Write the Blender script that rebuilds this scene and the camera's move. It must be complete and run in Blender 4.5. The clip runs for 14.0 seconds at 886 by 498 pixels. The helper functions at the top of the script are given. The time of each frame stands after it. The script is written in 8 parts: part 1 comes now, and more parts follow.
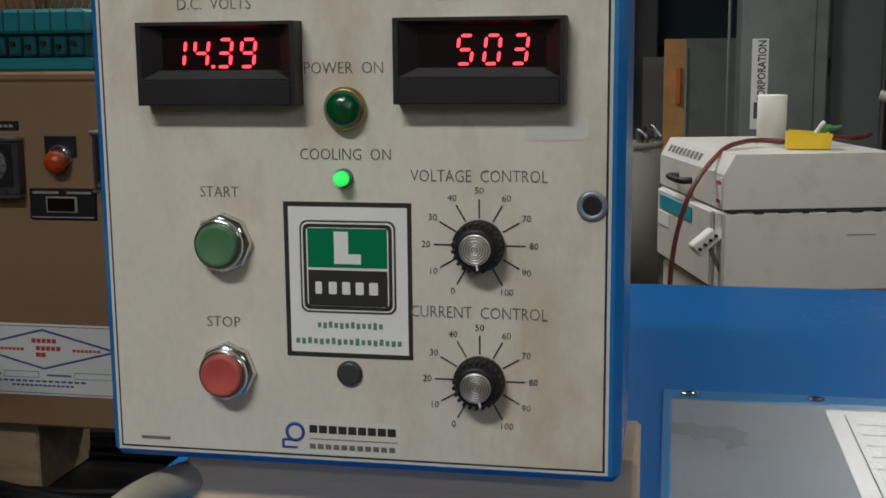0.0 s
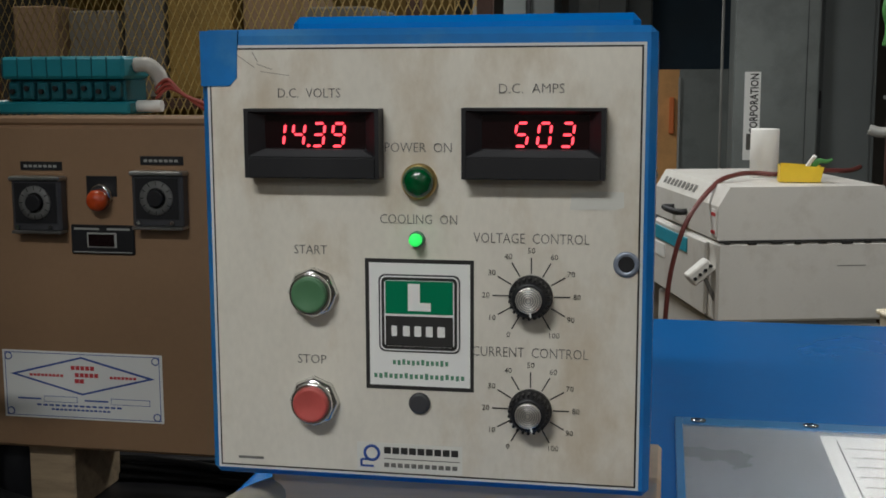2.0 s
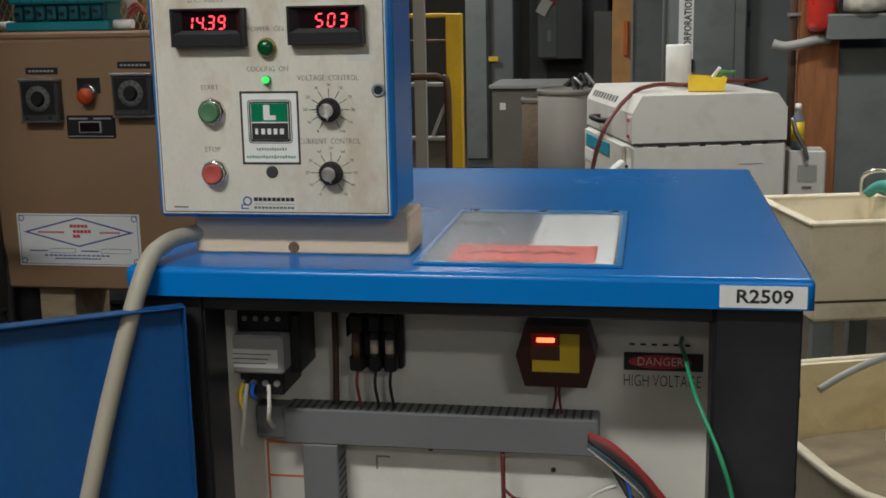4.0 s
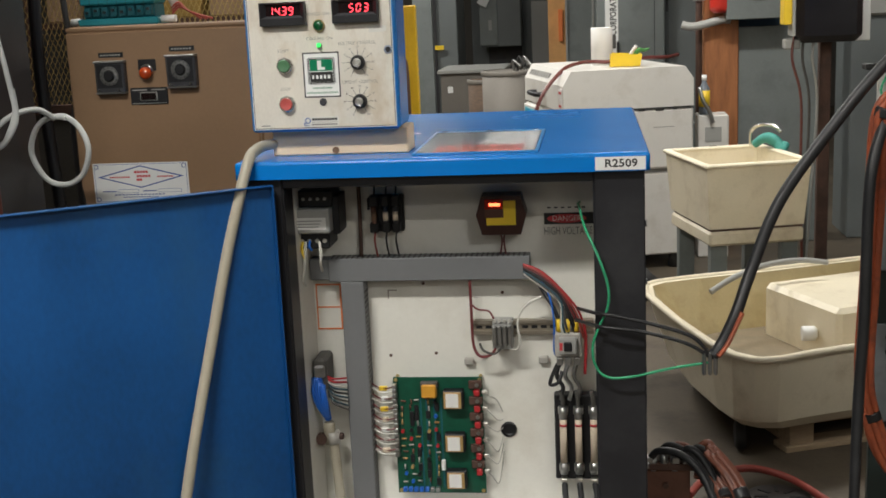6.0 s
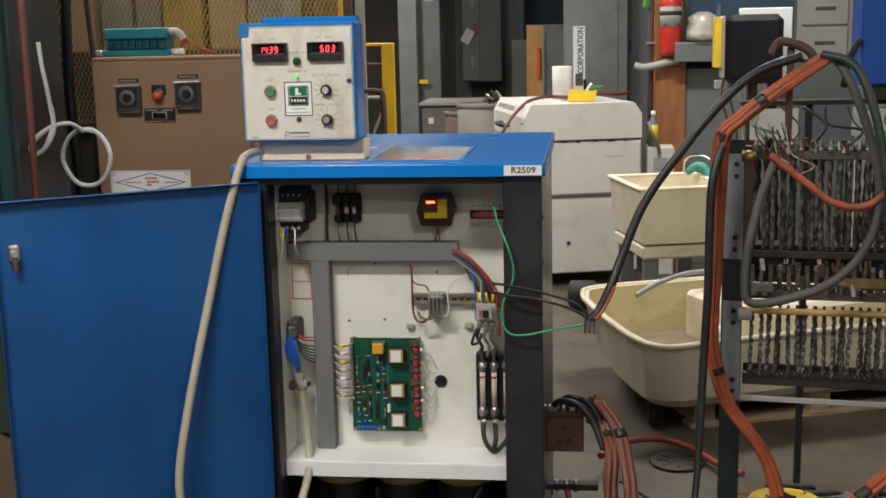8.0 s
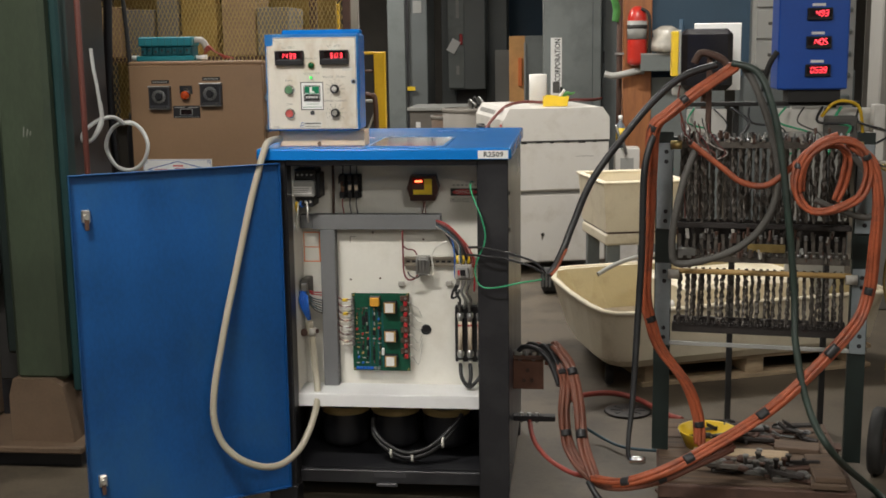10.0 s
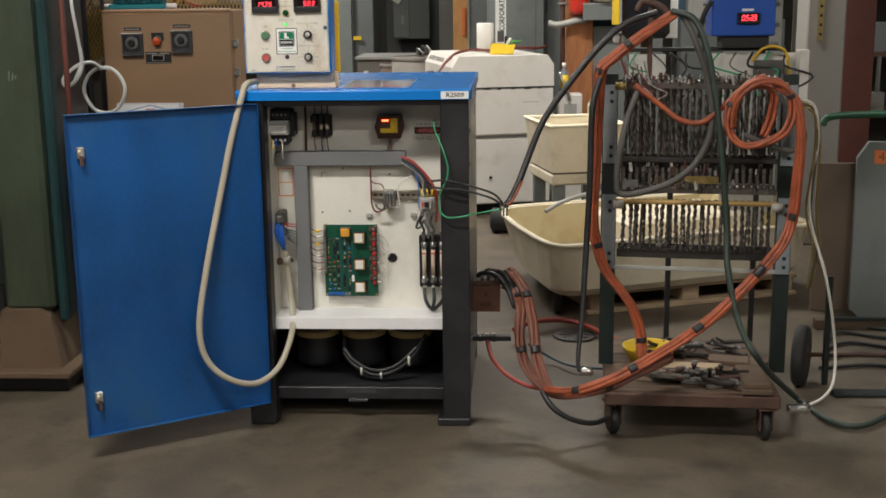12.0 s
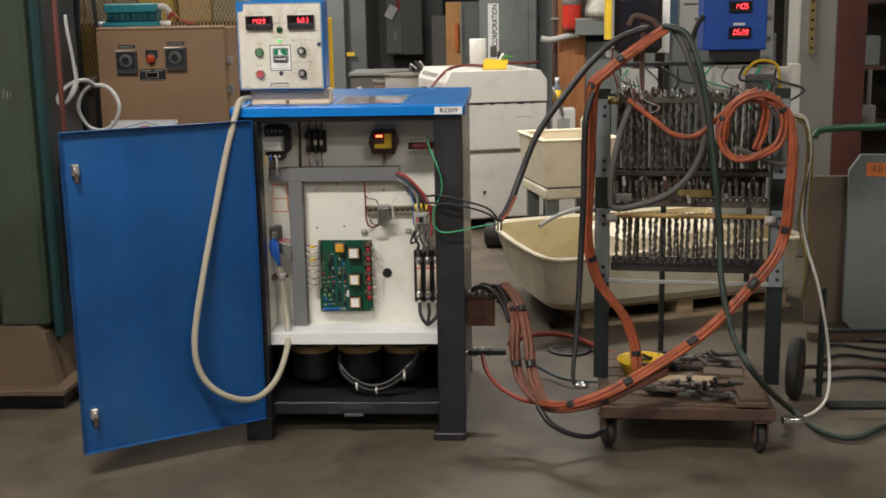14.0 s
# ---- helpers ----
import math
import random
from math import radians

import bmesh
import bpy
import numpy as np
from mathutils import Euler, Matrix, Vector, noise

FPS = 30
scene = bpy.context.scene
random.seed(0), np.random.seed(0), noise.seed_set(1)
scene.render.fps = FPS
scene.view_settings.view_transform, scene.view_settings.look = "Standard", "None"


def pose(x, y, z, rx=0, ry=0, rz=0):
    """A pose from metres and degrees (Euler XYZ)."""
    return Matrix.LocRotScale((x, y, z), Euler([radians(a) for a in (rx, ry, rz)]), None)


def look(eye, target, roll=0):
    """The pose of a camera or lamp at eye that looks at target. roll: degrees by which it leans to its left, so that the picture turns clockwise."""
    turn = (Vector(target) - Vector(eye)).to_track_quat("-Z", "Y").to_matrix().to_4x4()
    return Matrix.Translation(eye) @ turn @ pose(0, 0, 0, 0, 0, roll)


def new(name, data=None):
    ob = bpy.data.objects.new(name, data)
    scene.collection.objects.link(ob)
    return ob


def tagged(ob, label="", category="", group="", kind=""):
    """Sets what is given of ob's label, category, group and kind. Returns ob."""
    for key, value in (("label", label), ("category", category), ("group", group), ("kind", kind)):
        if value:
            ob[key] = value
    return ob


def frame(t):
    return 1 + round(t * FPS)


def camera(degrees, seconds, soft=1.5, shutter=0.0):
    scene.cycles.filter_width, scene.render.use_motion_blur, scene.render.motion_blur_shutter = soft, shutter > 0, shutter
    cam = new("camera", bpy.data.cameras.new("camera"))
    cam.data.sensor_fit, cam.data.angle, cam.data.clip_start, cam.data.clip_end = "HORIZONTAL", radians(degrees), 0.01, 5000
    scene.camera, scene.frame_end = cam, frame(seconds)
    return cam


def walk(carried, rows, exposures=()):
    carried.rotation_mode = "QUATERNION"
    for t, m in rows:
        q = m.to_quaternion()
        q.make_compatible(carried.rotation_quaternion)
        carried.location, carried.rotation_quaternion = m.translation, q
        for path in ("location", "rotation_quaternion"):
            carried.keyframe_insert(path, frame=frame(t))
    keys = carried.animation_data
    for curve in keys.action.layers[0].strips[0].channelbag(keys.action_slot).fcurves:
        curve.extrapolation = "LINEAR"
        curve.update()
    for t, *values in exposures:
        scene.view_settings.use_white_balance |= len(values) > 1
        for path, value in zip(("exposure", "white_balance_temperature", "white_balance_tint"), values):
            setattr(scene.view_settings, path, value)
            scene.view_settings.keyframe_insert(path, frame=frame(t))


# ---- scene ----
# the clip camera opens up as it draws back: seconds, stops
EXPOSURES = [
    (0.0, -0.45, 6100, 8), (2.0, -0.41, 6050, 7), (3.0, -0.31, 6050, 6.5), (3.5, -0.23, 6050, 6.5), (4.2, -0.06, 6150, 7), (6.3, 0.50, 6300, 8.5),
    (7.7, 0.52, 6350, 9), (10.0, 0.50, 6450, 9.5), (11.0, 0.47, 6500, 10), (12.0, 0.60, 6500, 10), (14.0, 0.63, 6500, 10),
]
cam = camera(41.2, 14.0, soft=1.7)
PATH = [
    (0, (0.392, -0.637, 1.663), (0.013, 1.299, 1.338), -0.5),
    (0.5, (0.388, -0.66, 1.692), (0.03, 1.288, 1.413), -0.0),
    (1, (0.377, -0.683, 1.701), (0.024, 1.265, 1.419), 0.4),
    (1.5, (0.373, -0.718, 1.702), (0.025, 1.231, 1.415), 0.3),
    (2, (0.371, -0.777, 1.704), (0.005, 1.168, 1.42), -0.2),
    (2.5, (0.398, -0.894, 1.704), (0.052, 1.054, 1.41), -1.0),
    (3, (0.466, -1.021, 1.696), (0.123, 0.923, 1.372), -1.5),
    (3.5, (0.628, -1.211, 1.674), (0.296, 0.727, 1.308), -1.4),
    (4, (0.696, -1.458, 1.677), (0.354, 0.472, 1.278), -1.1),
    (4.2, (0.694, -1.571, 1.672), (0.353, 0.357, 1.267), -1.8),
    (6.3, (0.787, -2.615, 1.671), (0.563, -0.671, 1.259), -2.5),
    (6.5, (0.767, -2.695, 1.676), (0.579, -0.744, 1.276), -2.3),
    (7, (0.797, -2.888, 1.686), (0.656, -0.928, 1.317), -2.9),
    (7.5, (0.897, -3.092, 1.682), (0.69, -1.134, 1.328), -1.2),
    (7.7, (0.948, -3.157, 1.686), (0.708, -1.204, 1.33), -1.3),
    (9.8, (1.121, -3.99, 1.714), (0.88, -2.035, 1.367), -1.2),
    (10, (1.109, -4.058, 1.696), (0.892, -2.099, 1.355), -0.8),
    (10.5, (1.114, -4.175, 1.689), (0.856, -2.226, 1.324), -0.6),
    (11, (1.079, -4.284, 1.686), (0.852, -2.332, 1.313), -0.8),
    (11.5, (1.049, -4.396, 1.686), (0.903, -2.442, 1.286), -1.4),
    (12, (1.047, -4.46, 1.692), (0.933, -2.508, 1.27), -0.7),
    (12.5, (1.037, -4.468, 1.698), (0.931, -2.515, 1.281), -0.5),
    (13, (1.032, -4.457, 1.696), (0.931, -2.504, 1.277), -0.7),
    (13.5, (1.038, -4.471, 1.698), (0.94, -2.515, 1.292), -0.7),
    (14, (1.046, -4.472, 1.693), (0.942, -2.514, 1.296), -1.0),
]
walk(cam, [(t, look(eye, target, roll)) for t, eye, target, roll in PATH], EXPOSURES)


# ---- light ----
world = bpy.data.worlds.new("world")
world.use_nodes = True
world.node_tree.nodes["Background"].inputs[0].default_value = (0.80, 0.86, 1.0, 1)
world.node_tree.nodes["Background"].inputs[1].default_value = 0.02
scene.world = world
LAMP_COLOUR = (1.0, 0.955, 0.885)
# x, y, z, watts: unseen ceiling fluorescents; first set from shadows, others added as fill
CEILING_LAMPS = [
    (-0.40, -2.10, 3.6, 90), (3.0, -4.3, 3.6, 64), (-0.7, -6.2, 3.6, 36), (2.6, -7.5, 3.6, 20),
    (1.6, 3.2, 3.6, 60), (-0.9, 5.3, 3.6, 95), (5.2, 7.0, 3.6, 60), (5.0, 0.5, 3.6, 24), (-0.95, 1.75, 3.6, 20), (-2.5, 9.5, 3.6, 85),
]


# ---- builders ----
class Shape:
    """Collects vertices and faces of one mesh."""

    def __init__(self):
        self.v, self.f, self.smooth = [], [], []

    def add(self, verts, faces, smooth=False):
        n = len(self.v)
        self.v += [tuple(p) for p in verts]
        self.f += [tuple(n + i for i in q) for q in faces]
        self.smooth += [smooth] * len(faces)
        return self

    def box(self, x0, x1, y0, y1, z0, z1, bevel=0.0, m=None):
        b = min(bevel, 0.45 * (x1 - x0), 0.45 * (y1 - y0), 0.45 * (z1 - z0))
        if b <= 0:
            vs = [(x, y, z) for z in (z0, z1) for y in (y0, y1) for x in (x0, x1)]
            fs = [(0, 2, 3, 1), (4, 5, 7, 6), (0, 1, 5, 4), (2, 6, 7, 3), (0, 4, 6, 2), (1, 3, 7, 5)]
        else:
            vs, fs, at = [], [], {}
            c = ((x0 + x1) / 2, (y0 + y1) / 2, (z0 + z1) / 2)
            h = ((x1 - x0) / 2, (y1 - y0) / 2, (z1 - z0) / 2)
            for sx in (-1, 1):
                for sy in (-1, 1):
                    for sz in (-1, 1):
                        s = (sx, sy, sz)
                        for a in range(3):
                            at[s, a] = len(vs)
                            vs.append([c[k] + s[k] * (h[k] - (0 if k == a else b)) for k in range(3)])
                        fs.append((at[s, 0], at[s, 1], at[s, 2]) if sx * sy * sz > 0 else (at[s, 0], at[s, 2], at[s, 1]))
            for a in range(3):
                o1, o2 = (a + 1) % 3, (a + 2) % 3
                for sa in (-1, 1):
                    ring = []
                    for s1, s2 in ((-1, -1), (1, -1), (1, 1), (-1, 1)):
                        s = [0, 0, 0]
                        s[a], s[o1], s[o2] = sa, s1, s2
                        ring.append(at[tuple(s), a])
                    fs.append(tuple(ring if sa > 0 else ring[::-1]))
                for s1 in (-1, 1):
                    for s2 in (-1, 1):
                        q = []
                        for sa, ax in ((-1, o1), (1, o1), (1, o2), (-1, o2)):
                            s = [0, 0, 0]
                            s[a], s[o1], s[o2] = sa, s1, s2
                            q.append(at[tuple(s), ax])
                        fs.append(tuple(q if s1 * s2 < 0 else q[::-1]))
        if m is not None:
            vs = [m @ Vector(p) for p in vs]
        return self.add(vs, fs)

    def turned(self, profile, centre, axis="z", seg=24, m=None, caps=True):
        """A body of revolution: profile of (radius, height) along the axis."""
        vs, fs, flat = [], [], []
        for r, h in profile:
            for i in range(seg):
                a = 2 * math.pi * i / seg
                p = (r * math.cos(a), r * math.sin(a), h)
                p = {"z": p, "y": (p[0], -p[2], p[1]), "x": (p[2], p[0], p[1])}[axis]
                vs.append([p[k] + centre[k] for k in range(3)])
        for j in range(len(profile) - 1):
            for i in range(seg):
                k = (i + 1) % seg
                fs.append((j * seg + i, j * seg + k, (j + 1) * seg + k, (j + 1) * seg + i))
        if m is not None:
            vs = [m @ Vector(p) for p in vs]
        n = len(vs)
        self.add(vs, fs, True)
        if caps:
            base = len(self.v) - n
            self.f += [tuple(base + i for i in reversed(range(seg))), tuple(base + n - seg + i for i in range(seg))]
            self.smooth += [False, False]
        return self

    def disc(self, centre, r, h, axis="y", seg=24, bevel=0.0):
        """A plain round slab that starts at centre and rises by h along the axis (towards the viewer for y)."""
        b = min(bevel, r * 0.4, h * 0.4)
        prof = [(r, 0), (r, h)] if b <= 0 else [(r, 0), (r, h - b), (r - b, h)]
        return self.turned(prof, centre, axis, seg)

    def tube(self, pts, r, seg=10, steps=8, closed_ends=True):
        """A round tube along a smooth line through the points."""
        line = smooth_line(pts, steps)
        n = len(line)
        up = Vector((0.3, 0.2, 1.0))
        vs, fs = [], []
        side = None
        for i, p in enumerate(line):
            d = (line[min(i + 1, n - 1)] - line[max(i - 1, 0)]).normalized()
            side = (d.cross(up) if side is None else side - d * side.dot(d))
            if side.length < 1e-6:
                side = d.cross(Vector((1, 0, 0)))
            side.normalize()
            other = d.cross(side)
            rr = r(i / (n - 1)) if callable(r) else r
            for k in range(seg):
                a = 2 * math.pi * k / seg
                vs.append(p + (side * math.cos(a) + other * math.sin(a)) * rr)
        for i in range(n - 1):
            for k in range(seg):
                q = (k + 1) % seg
                fs.append((i * seg + k, i * seg + q, (i + 1) * seg + q, (i + 1) * seg + k))
        m = len(vs)
        self.add(vs, fs, True)
        if closed_ends:
            base = len(self.v) - m
            self.f += [tuple(base + i for i in reversed(range(seg))), tuple(base + m - seg + i for i in range(seg))]
            self.smooth += [False, False]
        return self

    def prism(self, outline, a0, a1, axis="y", m=None):
        """An outline in the two other axes, drawn out from a0 to a1."""
        n = len(outline)
        def put(p, a):
            return {"y": (p[0], a, p[1]), "x": (a, p[0], p[1]), "z": (p[0], p[1], a)}[axis]
        vs = [put(p, a0) for p in outline] + [put(p, a1) for p in outline]
        if m is not None:
            vs = [m @ Vector(p) for p in vs]
        fs = [tuple(range(n)), tuple(range(2 * n - 1, n - 1, -1))]
        fs += [(i, n + i, n + (i + 1) % n, (i + 1) % n) for i in range(n)]
        return self.add(vs, fs)

    def mesh(self, name, material):
        me = bpy.data.meshes.new(name)
        me.from_pydata(self.v, [], self.f)
        me.polygons.foreach_set("use_smooth", self.smooth)
        me.materials.append(material)
        bm = bmesh.new()
        bm.from_mesh(me)
        bmesh.ops.recalc_face_normals(bm, faces=bm.faces)
        bm.to_mesh(me)
        bm.free()
        me.update()
        return me


def smooth_line(pts, steps=8):
    p = [Vector(q) for q in pts]
    if len(p) < 3:
        return [p[0].lerp(p[-1], i / steps) for i in range(steps + 1)]
    out = []
    for i in range(len(p) - 1):
        a, b, c, d = p[max(i - 1, 0)], p[i], p[i + 1], p[min(i + 2, len(p) - 1)]
        for k in range(steps):
            t = k / steps
            out.append(0.5 * (2 * b + (c - a) * t + (2 * a - 5 * b + 4 * c - d) * t * t + (3 * b - a - 3 * c + d) * t ** 3))
    return out + [p[-1]]


def thing(name, label, category, group="", at=None):
    ob = new(name)
    ob.empty_display_size = 0.05
    if at is not None:
        ob.matrix_basis = at
    return tagged(ob, label, category, group)


def part(name, shape, material, parent=None, label="", at=None):
    ob = new(name, shape if isinstance(shape, bpy.types.Mesh) else shape.mesh(name, material))
    if parent is not None:
        ob.parent = parent
    if at is not None:
        ob.matrix_basis = at
    if label:
        ob["label"] = label
    return ob


def solid(name, shape, material, label, category, group="", kind=""):
    return tagged(part(name, shape, material), label, category, group, kind)


def lettering(name, text, x, y, z, height, material, parent, width=0.0, align="CENTER", face=0, thick=0.0003, roll=0, lay=90, bold=-0.022):
    """Letters that stand upright and face -y; x, z: the middle of the line."""
    cu = bpy.data.curves.new(name, "FONT")
    cu.body, cu.align_x, cu.align_y, cu.extrude, cu.resolution_u = text, align, "CENTER", thick, 2
    cu.size = height / 0.7
    cu.offset = bold * height
    tmp = bpy.data.objects.new(name, cu)
    me = bpy.data.meshes.new_from_object(tmp)
    bpy.data.objects.remove(tmp)
    if width:
        wide = max(v.co.x for v in me.vertices) - min(v.co.x for v in me.vertices)
        for v in me.vertices:
            v.co.x *= width / wide
    me.materials.clear()
    me.materials.append(material)
    return part(name, me, material, parent, at=pose(x, y, z, lay, roll, face))


# ---- materials ----
def material(name, colour, rough=0.5, metal=0.0, var=0.12, scale=6.0, grain=90.0, bump=0.08, dirt=None, dirt_amount=0.0, dirt_scale=5.0,
             stretch=(1, 1, 1), coat=0.0, rough_var=0.1, spec=0.5):
    ma = bpy.data.materials.new(name)
    ma.use_nodes = True
    nt = ma.node_tree
    n, l = nt.nodes, nt.links
    bsdf = n["Principled BSDF"]
    bsdf.inputs["Metallic"].default_value = metal
    bsdf.inputs["Coat Weight"].default_value = coat
    bsdf.inputs["Specular IOR Level"].default_value = spec
    tc = n.new("ShaderNodeTexCoord")
    mp = n.new("ShaderNodeMapping")
    mp.inputs["Scale"].default_value = stretch
    l.new(tc.outputs["Object"], mp.inputs[0])
    big = n.new("ShaderNodeTexNoise")
    big.inputs["Scale"].default_value, big.inputs["Detail"].default_value = scale, 6
    fine = n.new("ShaderNodeTexNoise")
    fine.inputs["Scale"].default_value, fine.inputs["Detail"].default_value = grain, 3
    l.new(mp.outputs[0], big.inputs["Vector"])
    l.new(mp.outputs[0], fine.inputs["Vector"])
    mixf = n.new("ShaderNodeMath")
    mixf.operation = "MULTIPLY_ADD"
    l.new(fine.outputs["Fac"], mixf.inputs[0])
    mixf.inputs[1].default_value = 0.35
    l.new(big.outputs["Fac"], mixf.inputs[2])
    ramp = n.new("ShaderNodeMapRange")
    ramp.inputs["From Min"].default_value, ramp.inputs["From Max"].default_value = 0.35, 1.0
    ramp.inputs["To Min"].default_value, ramp.inputs["To Max"].default_value = 1 - var, 1 + var
    l.new(mixf.outputs[0], ramp.inputs["Value"])
    hsv = n.new("ShaderNodeHueSaturation")
    hsv.inputs["Color"].default_value = (*colour, 1)
    l.new(ramp.outputs[0], hsv.inputs["Value"])
    out = hsv.outputs[0]
    if dirt is not None:
        dn = n.new("ShaderNodeTexNoise")
        dn.inputs["Scale"].default_value, dn.inputs["Detail"].default_value, dn.inputs["Roughness"].default_value = dirt_scale, 8, 0.65
        l.new(mp.outputs[0], dn.inputs["Vector"])
        dr = n.new("ShaderNodeMapRange")
        dr.inputs["From Min"].default_value, dr.inputs["From Max"].default_value = 0.5, 0.72
        dr.inputs["To Max"].default_value = dirt_amount
        l.new(dn.outputs["Fac"], dr.inputs["Value"])
        mx = n.new("ShaderNodeMix")
        mx.data_type = "RGBA"
        mx.inputs["B"].default_value = (*dirt, 1)
        for s in mx.inputs:
            if s.type == "RGBA" and s.name == "B":
                s.default_value = (*dirt, 1)
        l.new(dr.outputs[0], mx.inputs[0])
        l.new(out, [s for s in mx.inputs if s.type == "RGBA"][0])
        out = [s for s in mx.outputs if s.type == "RGBA"][0]
    l.new(out, bsdf.inputs["Base Color"])
    rr = n.new("ShaderNodeMapRange")
    rr.inputs["To Min"].default_value, rr.inputs["To Max"].default_value = max(0.02, rough - rough_var), min(1, rough + rough_var)
    l.new(big.outputs["Fac"], rr.inputs["Value"])
    l.new(rr.outputs[0], bsdf.inputs["Roughness"])
    if bump > 0:
        bu = n.new("ShaderNodeBump")
        bu.inputs["Strength"].default_value, bu.inputs["Distance"].default_value = bump, 0.004
        l.new(mixf.outputs[0], bu.inputs["Height"])
        l.new(bu.outputs[0], bsdf.inputs["Normal"])
    return ma


def glow(name, colour, strength):
    ma = bpy.data.materials.new(name)
    ma.use_nodes = True
    b = ma.node_tree.nodes["Principled BSDF"]
    b.inputs["Base Color"].default_value = (*colour, 1)
    b.inputs["Emission Color"].default_value = (*colour, 1)
    b.inputs["Emission Strength"].default_value = strength
    return ma


def glass(name, colour, rough=0.05):
    ma = bpy.data.materials.new(name)
    ma.use_nodes = True
    b = ma.node_tree.nodes["Principled BSDF"]
    b.inputs["Base Color"].default_value = (*colour, 1)
    b.inputs["Roughness"].default_value = rough
    b.inputs["Transmission Weight"].default_value = 1.0
    b.inputs["IOR"].default_value = 1.45
    return ma


BLUE = material("blue_enamel", (0.004, 0.185, 0.60), 0.26, var=0.08, scale=3, bump=0.015, dirt=(0.02, 0.13, 0.42), dirt_amount=0.35, dirt_scale=3, rough_var=0.06)
# scuffed blue, base darkened for the weak light on the open door
DIM_BLUE = material("blue_paint_scuffed_dimmed", (0.005, 0.066, 0.225), 0.42, var=0.38, scale=4, bump=0.05, dirt=(0.020, 0.090, 0.215), dirt_amount=0.85, dirt_scale=3.2, stretch=(1, 1, 0.6))
WORN_BLUE = material("blue_paint_worn", (0.012, 0.16, 0.47), 0.42, var=0.25, scale=9, bump=0.1, dirt=(0.09, 0.26, 0.44), dirt_amount=0.6, dirt_scale=14)
BLACK_PAINT = material("black_paint", (0.018, 0.018, 0.021), 0.42, var=0.3, scale=5, bump=0.05, dirt=(0.05, 0.05, 0.05), dirt_amount=0.4)
SIDE_PAINT = material("dark_side_paint", (0.035, 0.045, 0.065), 0.3, var=0.2, scale=4, bump=0.03)
WHITE_PAINT = material("white_powder_coat", (0.78, 0.76, 0.69), 0.45, var=0.06, scale=3, bump=0.02, dirt=(0.5, 0.45, 0.36), dirt_amount=0.35, dirt_scale=6)
SHELF_WHITE = material("white_shelf_paint", (0.84, 0.84, 0.84), 0.4, var=0.04, scale=4, bump=0.02, dirt=(0.6, 0.58, 0.55), dirt_amount=0.25)
PANEL = material("aged_cream_panel", (0.68, 0.642, 0.565), 0.48, var=0.15, scale=9, grain=220, bump=0.03, dirt=(0.50, 0.41, 0.29), dirt_amount=0.9, dirt_scale=12, stretch=(1, 1, 0.55))
PANEL_EDGE = material("panel_pale_edge", (0.6, 0.62, 0.62), 0.45, var=0.1, bump=0.02)
INK = material("dark_ink", (0.022, 0.021, 0.020), 0.6, var=0.25, scale=60, bump=0)
FADED_INK = material("faded_grey_ink", (0.15, 0.145, 0.135), 0.65, var=0.35, scale=70, bump=0)
SCUFF = material("pencil_scuff", (0.30, 0.27, 0.22), 0.7, var=0.4, scale=200, bump=0)
PALE_PATCH = material("pale_tape_residue", (0.66, 0.65, 0.60), 0.45, var=0.06, bump=0.02)
BLACK_PLASTIC = material("black_plastic", (0.009, 0.009, 0.011), 0.5, var=0.2, scale=20, bump=0.04)
GREY_PLASTIC = material("dark_grey_plastic", (0.05, 0.05, 0.055), 0.4, var=0.15, scale=20, bump=0.03)
DARK_WINDOW = material("smoked_red_window", (0.008, 0.0015, 0.002), 0.25, var=0.0, bump=0)
LED_RED = glow("red_led", (1.0, 0.05, 0.07), 3.2)
LED_SPILL = material("red_filter", (0.14, 0.004, 0.008), 0.2, var=0.0, bump=0)
LED_GREEN = glow("green_led", (0.06, 0.9, 0.12), 1.1)
LAMP_GREEN = material("green_lens", (0.0, 0.07, 0.018), 0.22, var=0.35, scale=120, bump=0.3, coat=0.6)
CAP_GREEN = material("green_button_cap", (0.085, 0.20, 0.10), 0.4, var=0.15, scale=40, bump=0.04)
CAP_RED = material("red_button_cap", (0.50, 0.095, 0.085), 0.4, var=0.15, scale=40, bump=0.04)
CHROME = material("chrome", (0.72, 0.72, 0.70), 0.16, 1.0, var=0.1, bump=0.02)
STEEL = material("dull_steel", (0.42, 0.42, 0.41), 0.38, 1.0, var=0.2, scale=30, bump=0.06)
BRUSHED = material("brushed_aluminium", (0.78, 0.76, 0.70), 0.42, 1.0, var=0.25, scale=40, bump=0.05)
BRASS = material("tarnished_brass", (0.50, 0.38, 0.16), 0.4, 1.0, var=0.25, scale=30, bump=0.06)
COPPER = material("tarnished_copper", (0.17, 0.082, 0.055), 0.55, 0.4, var=0.3, scale=14, bump=0.1, dirt=(0.10, 0.07, 0.06), dirt_amount=0.6)
STICKER = material("white_sticker", (0.82, 0.82, 0.80), 0.4, var=0.03, bump=0.01)
STICKER_GREEN = material("green_print", (0.0, 0.19, 0.085), 0.4, var=0.05, bump=0)
GREEN_INK = material("green_ink", (0.10, 0.26, 0.16), 0.5, var=0.05, bump=0)
RED_INK = material("red_ink", (0.55, 0.05, 0.06), 0.5, var=0.1, bump=0)
ORANGE_INK = material("orange_ink", (0.75, 0.20, 0.05), 0.5, var=0.1, bump=0)
BLUE_INK = material("blue_ink", (0.03, 0.08, 0.32), 0.5, var=0.1, bump=0)
